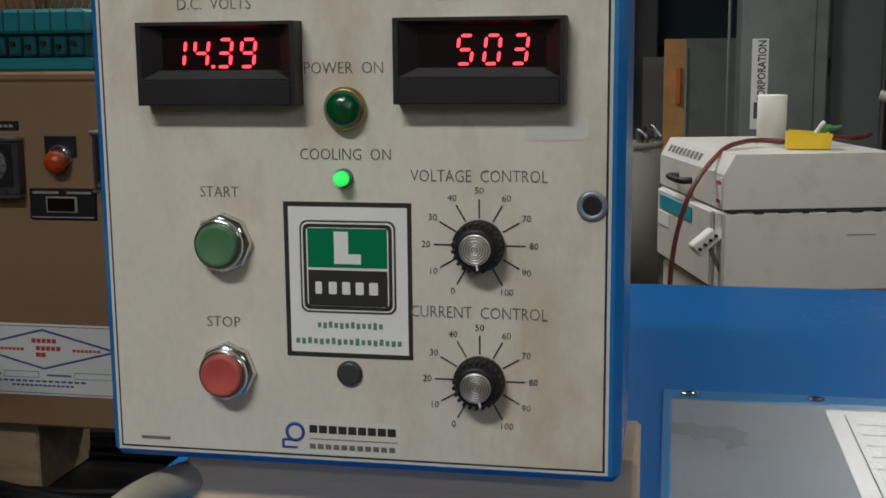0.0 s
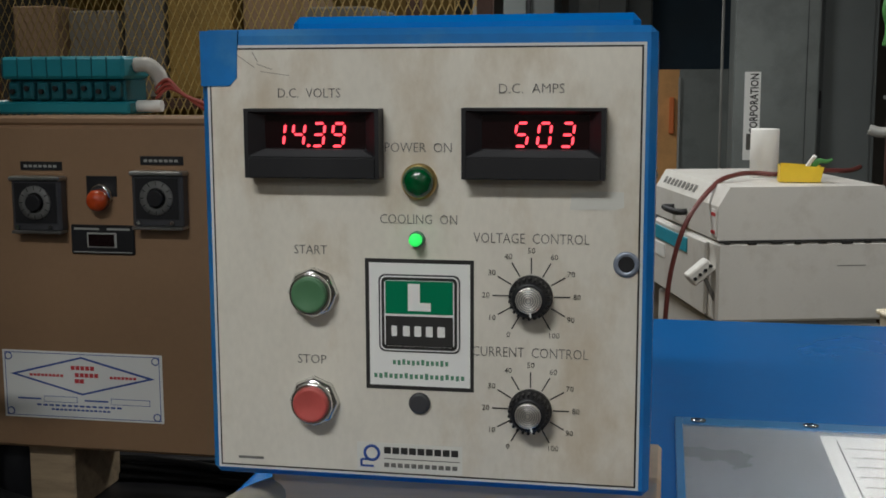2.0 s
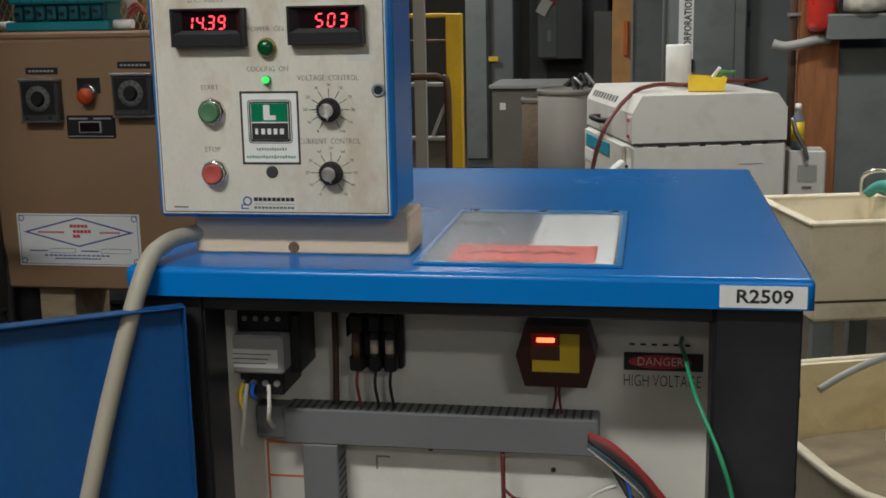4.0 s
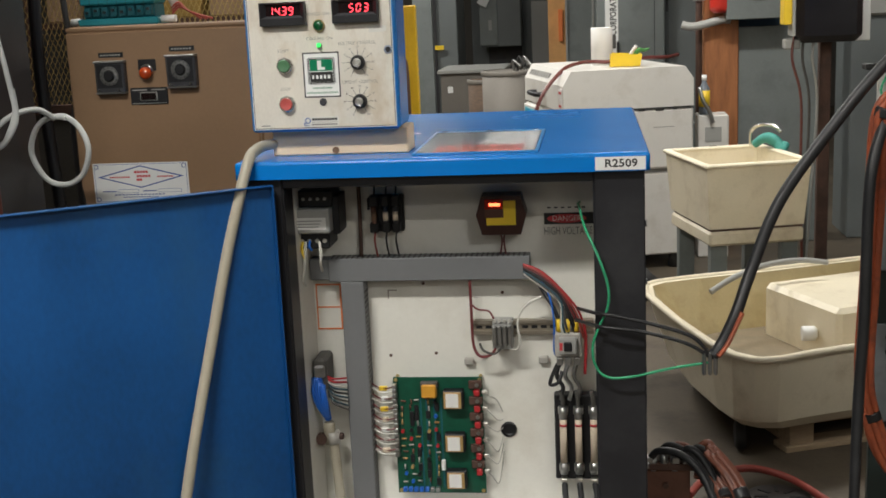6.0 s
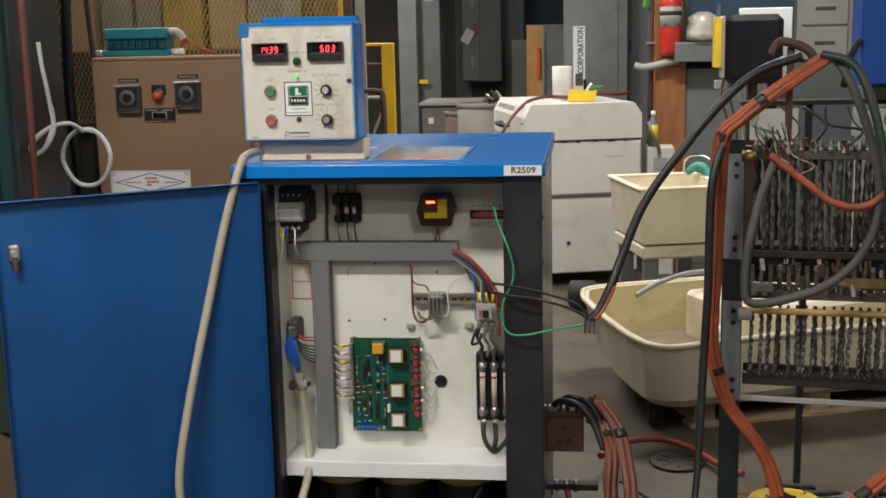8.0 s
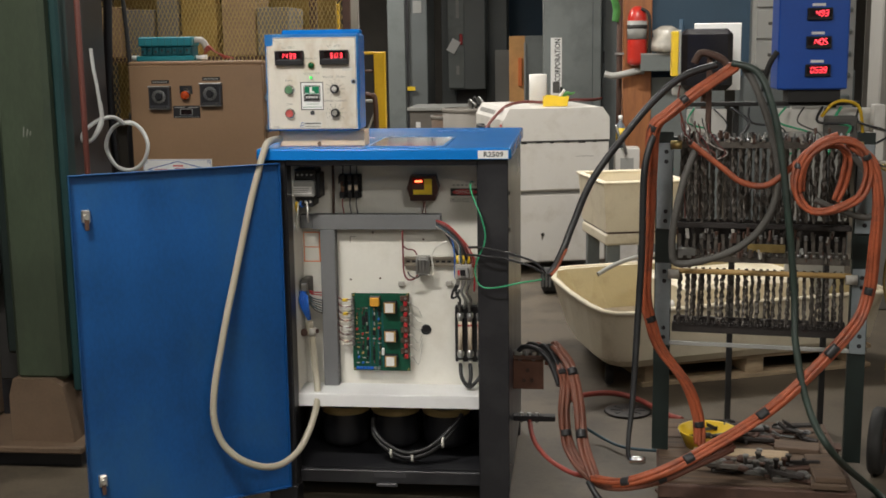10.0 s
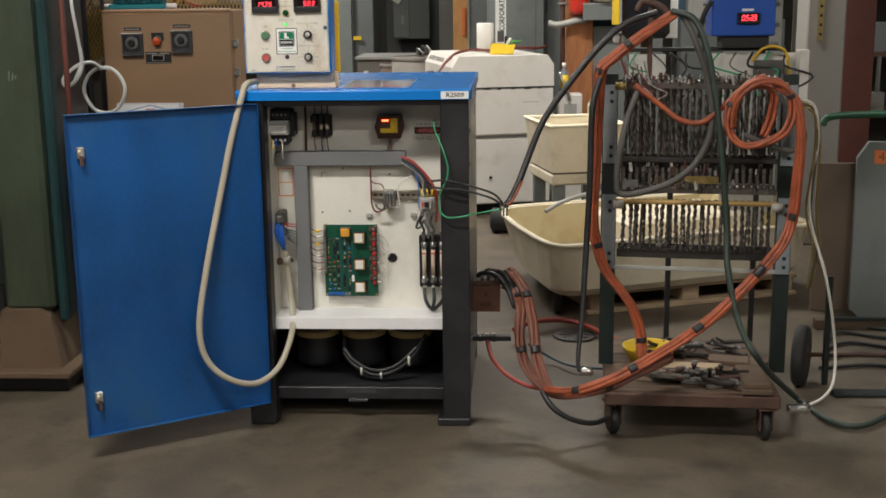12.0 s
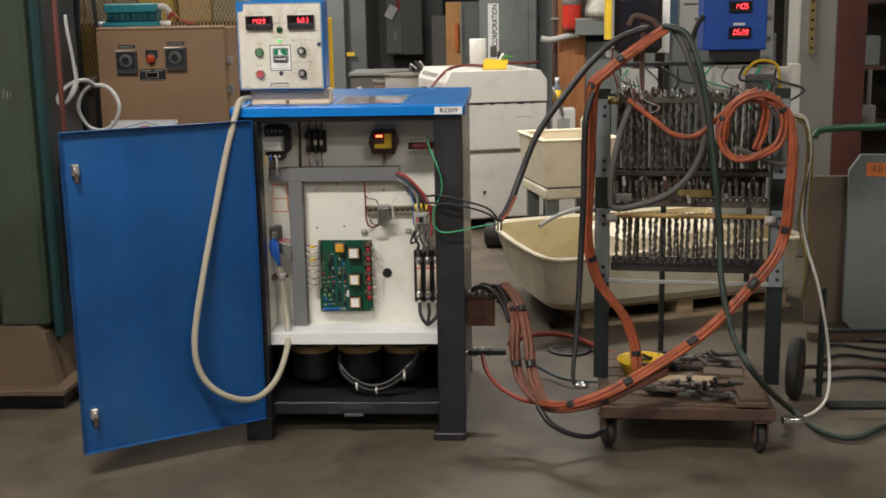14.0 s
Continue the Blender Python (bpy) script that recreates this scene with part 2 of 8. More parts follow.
PINE = material("pine", (0.78, 0.60, 0.40), 0.6, var=0.14, scale=5, grain=40, bump=0.12, stretch=(1, 8, 10), dirt=(0.56, 0.38, 0.21), dirt_amount=0.3)
KNOT = material("knot_wood", (0.16, 0.09, 0.05), 0.7, var=0.3, scale=50)
OLD_WOOD = material("grey_old_wood", (0.105, 0.068, 0.044), 0.8, var=0.5, scale=7, grain=60, bump=0.3, stretch=(1, 8, 8), dirt=(0.07, 0.05, 0.04), dirt_amount=0.6)
ORANGE_WOOD = material("orange_stained_wood", (0.36, 0.14, 0.05), 0.6, var=0.3, scale=4, grain=50, bump=0.15, stretch=(8, 8, 1), dirt=(0.15, 0.06, 0.03), dirt_amount=0.5)
PLYWOOD = material("orange_plywood", (0.68, 0.36, 0.13), 0.6, var=0.2, scale=5, bump=0.1)
PALLET_WOOD = material("pallet_wood", (0.40, 0.30, 0.19), 0.8, var=0.25, scale=6, grain=60, bump=0.25, stretch=(1, 9, 9), dirt=(0.14, 0.10, 0.07), dirt_amount=0.5)
BROWN_ENAMEL = material("tan_brown_enamel", (0.30, 0.185, 0.105), 0.42, var=0.1, scale=3, bump=0.03, dirt=(0.19, 0.12, 0.07), dirt_amount=0.4, dirt_scale=3)
TEAL = material("teal_plastic", (0.02, 0.22, 0.27), 0.4, var=0.15, scale=10, bump=0.05)
DARK_TEAL = material("dark_teal_plastic", (0.012, 0.10, 0.125), 0.4, var=0.15, scale=10, bump=0.05)
GREY_DUCT = material("grey_pvc_duct", (0.165, 0.168, 0.172), 0.5, var=0.08, scale=8, bump=0.02)
DUCT_SIDE = material("dark_duct_side", (0.09, 0.09, 0.095), 0.55, var=0.1, bump=0.02)
FUSE_CREAM = material("cream_fuse_paper", (0.62, 0.52, 0.40), 0.6, var=0.1, scale=30)
RAIL_STEEL = material("dull_zinc_rail", (0.36, 0.32, 0.26), 0.4, 0.7, var=0.2, scale=30)
PCB = material("green_circuit_board", (0.006, 0.075, 0.042), 0.35, var=0.25, scale=40, bump=0.05)
CREAM_PVC = material("cream_conduit", (0.42, 0.385, 0.30), 0.45, var=0.08, scale=20, bump=0.05, dirt=(0.32, 0.27, 0.19), dirt_amount=0.4)
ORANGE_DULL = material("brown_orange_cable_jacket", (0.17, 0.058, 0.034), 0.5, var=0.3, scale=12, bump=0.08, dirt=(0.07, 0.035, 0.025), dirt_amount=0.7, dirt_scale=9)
ORANGE_CABLE = material("orange_cable_jacket", (0.36, 0.085, 0.034), 0.5, var=0.35, scale=16, bump=0.08, dirt=(0.13, 0.045, 0.03), dirt_amount=0.85, dirt_scale=18)
BLACK_CABLE = material("black_cable_jacket", (0.02, 0.02, 0.021), 0.45, var=0.3, scale=14, bump=0.08)
GREY_CABLE = material("grey_dusty_cable", (0.085, 0.08, 0.072), 0.6, var=0.3, scale=14, bump=0.1)
GREEN_CABLE = material("green_black_cable", (0.028, 0.042, 0.034), 0.5, var=0.3, scale=10, bump=0.08, dirt=(0.025, 0.075, 0.048), dirt_amount=0.4)
GREEN_WIRE = material("green_wire", (0.04, 0.34, 0.16), 0.4, var=0.1, bump=0)
RED_WIRE = material("red_wire", (0.42, 0.025, 0.03), 0.4, var=0.15, bump=0)
MAROON = material("maroon_wire", (0.16, 0.03, 0.03), 0.45, var=0.2, bump=0)
BLUE_WIRE = material("blue_wire", (0.02, 0.13, 0.55), 0.35, var=0.15, bump=0)
WHITE_WIRE = material("white_wire", (0.66, 0.64, 0.58), 0.45, var=0.1, bump=0)
YELLOW = material("yellow_plastic", (0.80, 0.55, 0.03), 0.4, var=0.12, scale=12, bump=0.04)
YELLOW_PAINT = material("yellow_paint", (0.70, 0.44, 0.02), 0.45, var=0.18, scale=6, bump=0.06)
RED_HOSE = material("red_brown_hose", (0.13, 0.032, 0.028), 0.45, var=0.2, scale=12, bump=0.05)
PINK_HOSE = material("red_hose", (0.32, 0.06, 0.045), 0.45, var=0.2, scale=12, bump=0.05)
BLUE_HOSE = material("blue_hose", (0.03, 0.075, 0.10), 0.45, var=0.2, scale=12, bump=0.05)
CLEAR_HOSE = material("milky_clear_hose", (0.55, 0.56, 0.54), 0.3, var=0.1, scale=20, bump=0.03)
MACHINE_WHITE = material("offwhite_machine_paint", (0.66, 0.64, 0.60), 0.42, var=0.06, scale=3, bump=0.03, dirt=(0.40, 0.36, 0.30), dirt_amount=0.4, dirt_scale=6)
PLASTIC_CREAM = material("yellowed_plastic_tub", (0.79, 0.71, 0.54), 0.45, var=0.08, scale=3, bump=0.04, dirt=(0.38, 0.29, 0.15), dirt_amount=0.5, dirt_scale=5)
# yellow stain of the tub, with shade inside it darkened into the base
TUB_INSIDE = material("stained_dimmed_tub_inside", (0.46, 0.37, 0.19), 0.5, var=0.14, scale=3, bump=0.05, dirt=(0.30, 0.20, 0.08), dirt_amount=0.7, dirt_scale=4)
SLUDGE = material("tan_sediment", (0.24, 0.19, 0.12), 0.8, var=0.3, scale=9, bump=0.3)
GREY_STEEL = material("grey_cabinet_paint", (0.185, 0.205, 0.20), 0.45, var=0.12, scale=2, bump=0.03, dirt=(0.08, 0.09, 0.09), dirt_amount=0.5, dirt_scale=3)
DARK_STEEL = material("dark_grey_cabinet_paint", (0.135, 0.150, 0.150), 0.45, var=0.15, scale=2, bump=0.03)
LIGHT_GREY = material("light_grey_cabinet_paint", (0.34, 0.34, 0.32), 0.45, var=0.1, scale=3, bump=0.03)
SLOTTED = material("blue_grey_slotted_angle", (0.21, 0.24, 0.255), 0.45, var=0.2, scale=12, bump=0.06, dirt=(0.08, 0.08, 0.08), dirt_amount=0.5)
GREEN_POST = material("dark_green_post_paint", (0.011, 0.019, 0.017), 0.45, var=0.3, scale=10, bump=0.08)
GREEN_PAINT = material("machine_green_paint", (0.048, 0.066, 0.040), 0.5, var=0.4, scale=3, bump=0.08, dirt=(0.030, 0.036, 0.024), dirt_amount=0.8, dirt_scale=3.2, stretch=(1, 1, 0.35))
TEAL_EDGE = material("machine_teal_paint", (0.012, 0.045, 0.046), 0.5, var=0.25, scale=4, bump=0.08)
BARE_CAST = material("bare_rusty_cast_iron", (0.15, 0.10, 0.064), 0.75, 0.1, var=0.25, scale=6, bump=0.2, dirt=(0.12, 0.09, 0.06), dirt_amount=0.6)
RUST_RED = material("red_brown_steel", (0.15, 0.048, 0.036), 0.55, var=0.25, scale=5, bump=0.1)
RUST_IRON = material("rusty_iron", (0.10, 0.055, 0.04), 0.7, 0.2, var=0.35, scale=14, bump=0.25, dirt=(0.04, 0.03, 0.03), dirt_amount=0.6)
CONCRETE = material("worn_concrete_floor", (0.104, 0.084, 0.060), 0.55, var=0.42, scale=3.4, grain=60, bump=0.08, dirt=(0.036, 0.029, 0.022), dirt_amount=0.85, dirt_scale=3.0, rough_var=0.15)
WALL_GREY = material("grey_painted_wall", (0.28, 0.27, 0.25), 0.7, var=0.15, scale=2, bump=0.08, dirt=(0.16, 0.15, 0.14), dirt_amount=0.5, dirt_scale=2)
WALL_DARK = material("dark_grimy_wall", (0.075, 0.068, 0.058), 0.8, var=0.3, scale=2, bump=0.1)
WALL_BLUE = material("dark_blue_panel", (0.035, 0.075, 0.12), 0.6, var=0.2, scale=2, bump=0.05)
# yellowish light of the store behind the mesh, put into the board colour
AMBER = material("amber_lit_board", (0.30, 0.19, 0.045), 0.6, var=0.35, scale=5, bump=0.1, dirt=(0.12, 0.075, 0.025), dirt_amount=0.6, dirt_scale=7)
CARDBOARD = material("brown_cardboard", (0.30, 0.20, 0.12), 0.8, var=0.15, scale=6, bump=0.06)
DRUM_GREY = material("dull_drum_fibre", (0.165, 0.15, 0.13), 0.7, var=0.15, scale=5, bump=0.08)
MESH_YELLOW = material("yellowed_expanded_metal", (0.50, 0.36, 0.13), 0.5, 0.1, var=0.25, scale=20, bump=0.05)
RUBBER = material("black_rubber", (0.022, 0.021, 0.02), 0.7, var=0.3, scale=14, bump=0.15)
PAPER = material("white_paper", (0.78, 0.77, 0.74), 0.7, var=0.04, scale=8, bump=0.03)
GREY_FILM = material("grey_pouch_backing", (0.15, 0.17, 0.20), 0.3, var=0.3, scale=8, bump=0.1)
RED_TAG = material("red_tag_card", (0.72, 0.10, 0.06), 0.5, var=0.08, bump=0.02)
POUCH_BLUE = material("blue_vinyl_binding", (0.02, 0.22, 0.52), 0.35, var=0.1, bump=0.04)
EXT_RED = material("extinguisher_red", (0.50, 0.03, 0.02), 0.3, var=0.1, bump=0.02, coat=0.4)
RESISTOR = material("oxidised_resistor_ribbon", (0.10, 0.088, 0.076), 0.55, 0.35, var=0.45, scale=40, bump=0.15)
RESISTOR_DARK = material("sooty_resistor_bar", (0.035, 0.03, 0.028), 0.6, 0.3, var=0.5, scale=30, bump=0.2)
DIAL_GREY = material("dusty_grey_dial", (0.13, 0.13, 0.125), 0.5, var=0.3, scale=40, bump=0.05)
CERAMIC = material("dusty_porcelain", (0.42, 0.40, 0.36), 0.4, var=0.25, scale=30, bump=0.05)
WOOD_ROD = material("varnished_rod", (0.42, 0.27, 0.10), 0.45, var=0.2, scale=10, bump=0.06)
GREY_IRON = material("worn_grey_iron", (0.17, 0.17, 0.165), 0.5, 0.3, var=0.35, scale=18, bump=0.15, dirt=(0.06, 0.05, 0.045), dirt_amount=0.6, dirt_scale=12)
CEILING_PAINT = material("dusty_ceiling", (0.30, 0.29, 0.27), 0.9, var=0.1, scale=1)
TUBE_GLOW = glow("fluorescent_tube", (1.0, 0.93, 0.82), 6.0)
LAMP_ORANGE = material("amber_lens", (0.50, 0.06, 0.01), 0.2, var=0.2, scale=60, bump=0.1, coat=0.4)
RELAY_GLOW = glow("lit_red_window", (1.0, 0.12, 0.04), 4.0)
AQUA = material("aqua_cloth", (0.07, 0.32, 0.27), 0.7, var=0.2, scale=20, bump=0.2)
BAG = material("crumpled_clear_bag", (0.52, 0.49, 0.43), 0.25, var=0.3, scale=18, bump=0.5)
METER_BLUE = material("meter_box_blue", (0.015, 0.085, 0.42), 0.4, var=0.1, scale=4, bump=0.03)
BROWN_BOARD = material("brown_hardboard", (0.17, 0.125, 0.09), 0.6, var=0.12, scale=3, bump=0.05)
LEAF = material("green_rag", (0.06, 0.22, 0.05), 0.6, var=0.3, scale=20, bump=0.2)


# ---- setting ----
def slab(name, x0, x1, y0, y1, z0, z1, mat, label, category):
    return solid(name, Shape().box(x0, x1, y0, y1, z0, z1), mat, label, category, kind="structure")


slab("floor", -7, 8, -10, 15, -0.2, 0.0, CONCRETE, "worn brown-grey concrete workshop floor with dark stains", "floor")
slab("ceiling", -7, 8, -10, 15, 4.2, 4.4, CEILING_PAINT, "dusty grey workshop ceiling above the view", "ceiling")
slab("wall_north", -7, 8, 14.6, 15, 0, 4.2, WALL_DARK, "dark grimy far wall of the workshop", "wall")
slab("wall_south", -7, 8, -10.2, -10, 0, 4.2, WALL_GREY, "plain grey wall behind the camera", "wall")
slab("wall_west", -7.2, -7, -10, 15, 0, 4.2, WALL_DARK, "dark grimy side wall", "wall")
slab("wall_east", 8, 8.2, -10, 15, 0, 4.2, WALL_GREY, "plain grey side wall", "wall")

for i, (lx, ly, lz, watts) in enumerate(CEILING_LAMPS):
    fixture = thing("ceiling_light", "long white fluorescent ceiling light with two tubes, assumed above the view", "ceiling light", "hall lights")
    part("housing", Shape().box(lx - 0.65, lx + 0.65, ly - 0.16, ly + 0.16, lz + 0.06, lz + 0.14, 0.01), MACHINE_WHITE, fixture)
    for dy in (-0.07, 0.07):
        part("tube", Shape().turned([(0.018, -0.6), (0.018, 0.6)], (lx, ly + dy, lz + 0.035), "x", 10), TUBE_GLOW, fixture)
    for dx in (-0.5, 0.5):
        part("hanger", Shape().box(lx + dx - 0.006, lx + dx + 0.006, ly - 0.006, ly + 0.006, lz + 0.14, 4.2), STEEL, fixture)
    lamp = bpy.data.lights.new("fluorescent_light", "AREA")
    lamp.shape, lamp.size, lamp.size_y, lamp.energy, lamp.color = "RECTANGLE", 1.25, 0.28, watts, LAMP_COLOUR
    lo = new("fluorescent_light", lamp)
    lo.matrix_world = pose(lx, ly, lz, 0, 0, 0)


# ---- rectifier cabinet ----
# 0.90 wide, 1.015 deep, 1.344 high; front edge of the top on y = 0
cab = thing("rectifier_cabinet", "blue-topped black steel rectifier cabinet with its front door open", "electrical cabinet")


def folded_lid(name, x0, x1, y0, y1, z0, z1, r, wall, mat):
    """A sheet-metal lid: flat top, rounded fold, turned-down sides, open below."""
    bm = bmesh.new()
    vs = [bm.verts.new(p) for p in ((x0, y0, z0), (x1, y0, z0), (x1, y1, z0), (x0, y1, z0), (x0, y0, z1), (x1, y0, z1), (x1, y1, z1), (x0, y1, z1))]
    for q in ((4, 5, 6, 7), (0, 1, 5, 4), (1, 2, 6, 5), (2, 3, 7, 6), (3, 0, 4, 7)):
        bm.faces.new([vs[i] for i in q])
    folds = [e for e in bm.edges if max(v.co.z for v in e.verts) > z1 - 1e-5 and len(e.link_faces) == 2]
    bmesh.ops.bevel(bm, geom=folds, offset=r, segments=5, profile=0.5, affect="EDGES")
    bmesh.ops.recalc_face_normals(bm, faces=bm.faces)
    bmesh.ops.solidify(bm, geom=bm.faces[:], thickness=wall)
    me = bpy.data.meshes.new(name)
    bm.to_mesh(me)
    bm.free()
    me.polygons.foreach_set("use_smooth", [abs(p.normal.z) < 0.999 and max(abs(p.normal.x), abs(p.normal.y)) < 0.999 for p in me.polygons])
    me.materials.append(mat)
    return me


top_ob = part("top", folded_lid("top", 0.0, 0.90, 0.0, 1.015, 1.305, 1.344, 0.008, 0.003, BLUE), BLUE, cab, "glossy bright blue steel top with a rounded turned-down lip")
for nm, x0, x1 in (("column", 0.012, 0.098), ("column", 0.782, 0.888)):
    c = Shape().box(x0, x1, 0.018, 0.024, 0.02, 1.304, 0.002)
    inner = x1 if x0 < 0.4 else x0
    c.box(inner - 0.003, inner + 0.003, 0.024, 0.10, 0.02, 1.304, 0.001)
    part(nm, c, BLACK_PAINT, cab, "black painted front column")
part("foot", Shape().box(0.0, 0.105, 0.005, 0.10, 0.0, 0.095, 0.004), BLACK_PAINT, cab)
part("foot", Shape().box(0.757, 0.888, 0.005, 0.10, 0.0, 0.03, 0.004), BLACK_PAINT, cab)
part("foot", Shape().box(0.012, 0.10, 0.91, 1.0, 0.0, 0.095, 0.004), BLACK_PAINT, cab)
part("foot", Shape().box(0.80, 0.888, 0.91, 1.0, 0.0, 0.095, 0.004), BLACK_PAINT, cab)
part("side_panel", Shape().box(0.012, 0.017, 0.024, 1.0, 0.09, 1.304), SIDE_PAINT, cab)
part("side_panel", Shape().box(0.884, 0.889, 0.024, 1.0, 0.09, 1.304), SIDE_PAINT, cab, "dark steel side panel with a dusty sheen")
part("rear_panel", Shape().box(0.017, 0.884, 0.995, 1.0, 0.09, 1.304), SIDE_PAINT, cab)
part("header_rail", Shape().box(0.10, 0.78, 0.02, 0.05, 1.282, 1.304, 0.002), BLACK_PAINT, cab)
# inner lining
part("mounting_plate", Shape().box(0.02, 0.88, 0.240, 0.244, 0.385, 1.30), WHITE_PAINT, cab, "white component mounting plate, lightly soiled")
part("inner_wall", Shape().box(0.0985, 0.1005, 0.10, 0.240, 0.43, 1.28), WHITE_PAINT, cab)
part("inner_wall", Shape().box(0.800, 0.803, 0.06, 0.240, 0.43, 1.28), WHITE_PAINT, cab)
sh = Shape().box(0.085, 0.782, 0.088, 0.238, 0.421, 0.427, 0.002).box(0.085, 0.782, 0.088, 0.092, 0.378, 0.422, 0.001)
part("shelf", sh, SHELF_WHITE, cab, "bright white steel shelf with a folded front lip")
part("base_tray", Shape().box(0.017, 0.884, 0.10, 0.99, 0.128, 0.14).box(0.10, 0.782, 0.08, 0.092, 0.085, 0.135, 0.003), BLACK_PAINT, cab)
part("base_lip", Shape().box(0.39, 0.47, 0.066, 0.082, 0.078, 0.09, 0.002), GREY_PLASTIC, cab)
for cx in (0.225, 0.425, 0.625):
    coil = Shape().turned([(0.055, 0), (0.085, 0.005), (0.092, 0.03), (0.092, 0.16), (0.085, 0.19), (0.05, 0.195)], (cx, 0.36, 0.155), "z", 28)
    part("transformer_coil", coil, BLACK_PAINT, cab)
    part("winding", Shape().turned([(0.093, 0), (0.097, 0.008), (0.097, 0.022), (0.093, 0.03)], (cx, 0.36, 0.284), "z", 28), material("amber_winding_tape", (0.55, 0.40, 0.17), 0.6, var=0.2, scale=20), cab, "amber taped winding")
part("transformer_yoke", Shape().box(0.10, 0.78, 0.28, 0.45, 0.345, 0.375, 0.004), BLACK_PAINT, cab)
part("inner_partition", Shape().box(0.02, 0.88, 0.55, 0.555, 0.14, 0.38), BLACK_PAINT, cab)
for k, (dz, dy) in enumerate(((0, 0), (0.012, 0.008), (-0.008, 0.012), (0.02, -0.004))):
    pts = [(0.36, 0.20 + dy, 0.30), (0.37, 0.16 + dy, 0.25 + dz), (0.42, 0.13 + dy, 0.205 + dz), (0.50, 0.12 + dy, 0.175 + dz), (0.58, 0.125 + dy, 0.195 + dz), (0.65, 0.15 + dy, 0.25 + dz), (0.70, 0.20 + dy, 0.32)]
    part("harness", Shape().tube(pts, 0.008, 8, 6), BLACK_CABLE, cab)
for px, pz in ((0.44, 0.193), (0.52, 0.178), (0.635, 0.235)):
    part("tie_wrap", Shape().turned([(0.022, -0.004), (0.022, 0.004)], (px, 0.128, pz), "x", 10), WHITE_WIRE, cab)
part("rating_tag", Shape().box(0.38, 0.50, 0.078, 0.0795, 0.11, 0.128), GREY_PLASTIC, cab)

# door, swung open to the left
DOOR_ANGLE = 180 + math.degrees(math.atan2(0.40, 0.60))
door_at = pose(0.078, 0.004, 0, 0, 0, DOOR_ANGLE)
dw = 0.722
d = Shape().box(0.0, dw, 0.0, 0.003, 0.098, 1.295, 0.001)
door = part("door", d, DIM_BLUE, cab, "open blue steel door seen from its inner side", at=door_at)
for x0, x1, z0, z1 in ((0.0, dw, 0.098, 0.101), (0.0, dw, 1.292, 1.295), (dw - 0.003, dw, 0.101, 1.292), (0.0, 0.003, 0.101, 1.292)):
    part("door_edge", Shape().box(x0, x1, 0.003, 0.022, z0, z1, 0.001), DIM_BLUE, door)
for lz in (0.246, 1.157):
    lt = Shape().box(dw - 0.062, dw - 0.034, 0.003, 0.022, lz - 0.02, lz + 0.022, 0.004).disc((dw - 0.048, 0.022, lz), 0.009, -0.010, "y", 12)
    part("latch", lt, BRUSHED, door, "steel quarter-turn latch")
    part("latch_cam", Shape().box(dw - 0.055, dw - 0.041, 0.024, 0.029, lz - 0.045, lz + 0.006, 0.002), RUST_IRON, door)

# name plate on the lip
plate = part("number_label", Shape().box(0.785, 0.890, -0.0015, 0.0, 1.3075, 1.3355), STICKER, cab, "white label with a black equipment number")
lettering("lettering", "R2509", 0.839, -0.0018, 1.3215, 0.0165, INK, plate, width=0.068, bold=0.03)

# small things on the mounting plate
Y = 0.240
tr = part("transformer", Shape().box(0.079, 0.176, 0.125, Y, 1.158, 1.216, 0.004), LIGHT_GREY, cab, "small control transformer with a pale label")
part("core", Shape().box(0.085, 0.180, 0.150, Y, 1.216, 1.255, 0.003), BLACK_PLASTIC, tr)
part("core", Shape().box(0.176, 0.192, 0.16, Y, 1.15, 1.24, 0.002), BLACK_PLASTIC, tr)
part("rating_label", Shape().box(0.090, 0.168, 0.1235, 0.125, 1.168, 1.196), PAPER, tr)
for i in range(3):
    part("label_print", Shape().box(0.094, 0.150 + 0.004 * i, 0.1230, 0.1235, 1.174 + i * 0.007, 1.1755 + i * 0.007), FADED_INK, tr)
tb = part("terminal_block", Shape().box(0.092, 0.168, 0.150, Y, 1.118, 1.156, 0.003), BLACK_PLASTIC, cab)
for i in range(4):
    part("terminal_screw", Shape().disc((0.103 + i * 0.018, 0.150, 1.137), 0.005, 0.003, "y", 10), BRUSHED, tb)
for i in range(5):
    part("terminal_screw", Shape().disc((0.095 + i * 0.017, 0.150, 1.236), 0.004, 0.003, "y", 8), STEEL, tr)
for pts, ma in (([(0.112, 0.145, 1.135), (0.114, 0.128, 1.115), (0.110, 0.128, 1.08), (0.102, 0.135, 1.045), (0.104, 0.15, 1.03)], WHITE_WIRE),
                ([(0.106, 0.145, 1.135), (0.106, 0.13, 1.122), (0.112, 0.127, 1.10)], YELLOW),
                ([(0.145, 0.145, 1.135), (0.150, 0.13, 1.11), (0.147, 0.135, 1.085), (0.142, 0.17, 1.06)], WHITE_WIRE),
                ([(0.122, 0.145, 1.137), (0.124, 0.13, 1.128), (0.128, 0.135, 1.118)], BLUE_WIRE)):
    part("wire", Shape().tube(pts, 0.0035, 6, 5), ma, cab)
fh = part("fuse_holder", Shape().box(0.256, 0.334, 0.222, Y, 1.142, 1.230, 0.003), BLACK_PLASTIC, cab, "three-pole black fuse holder")
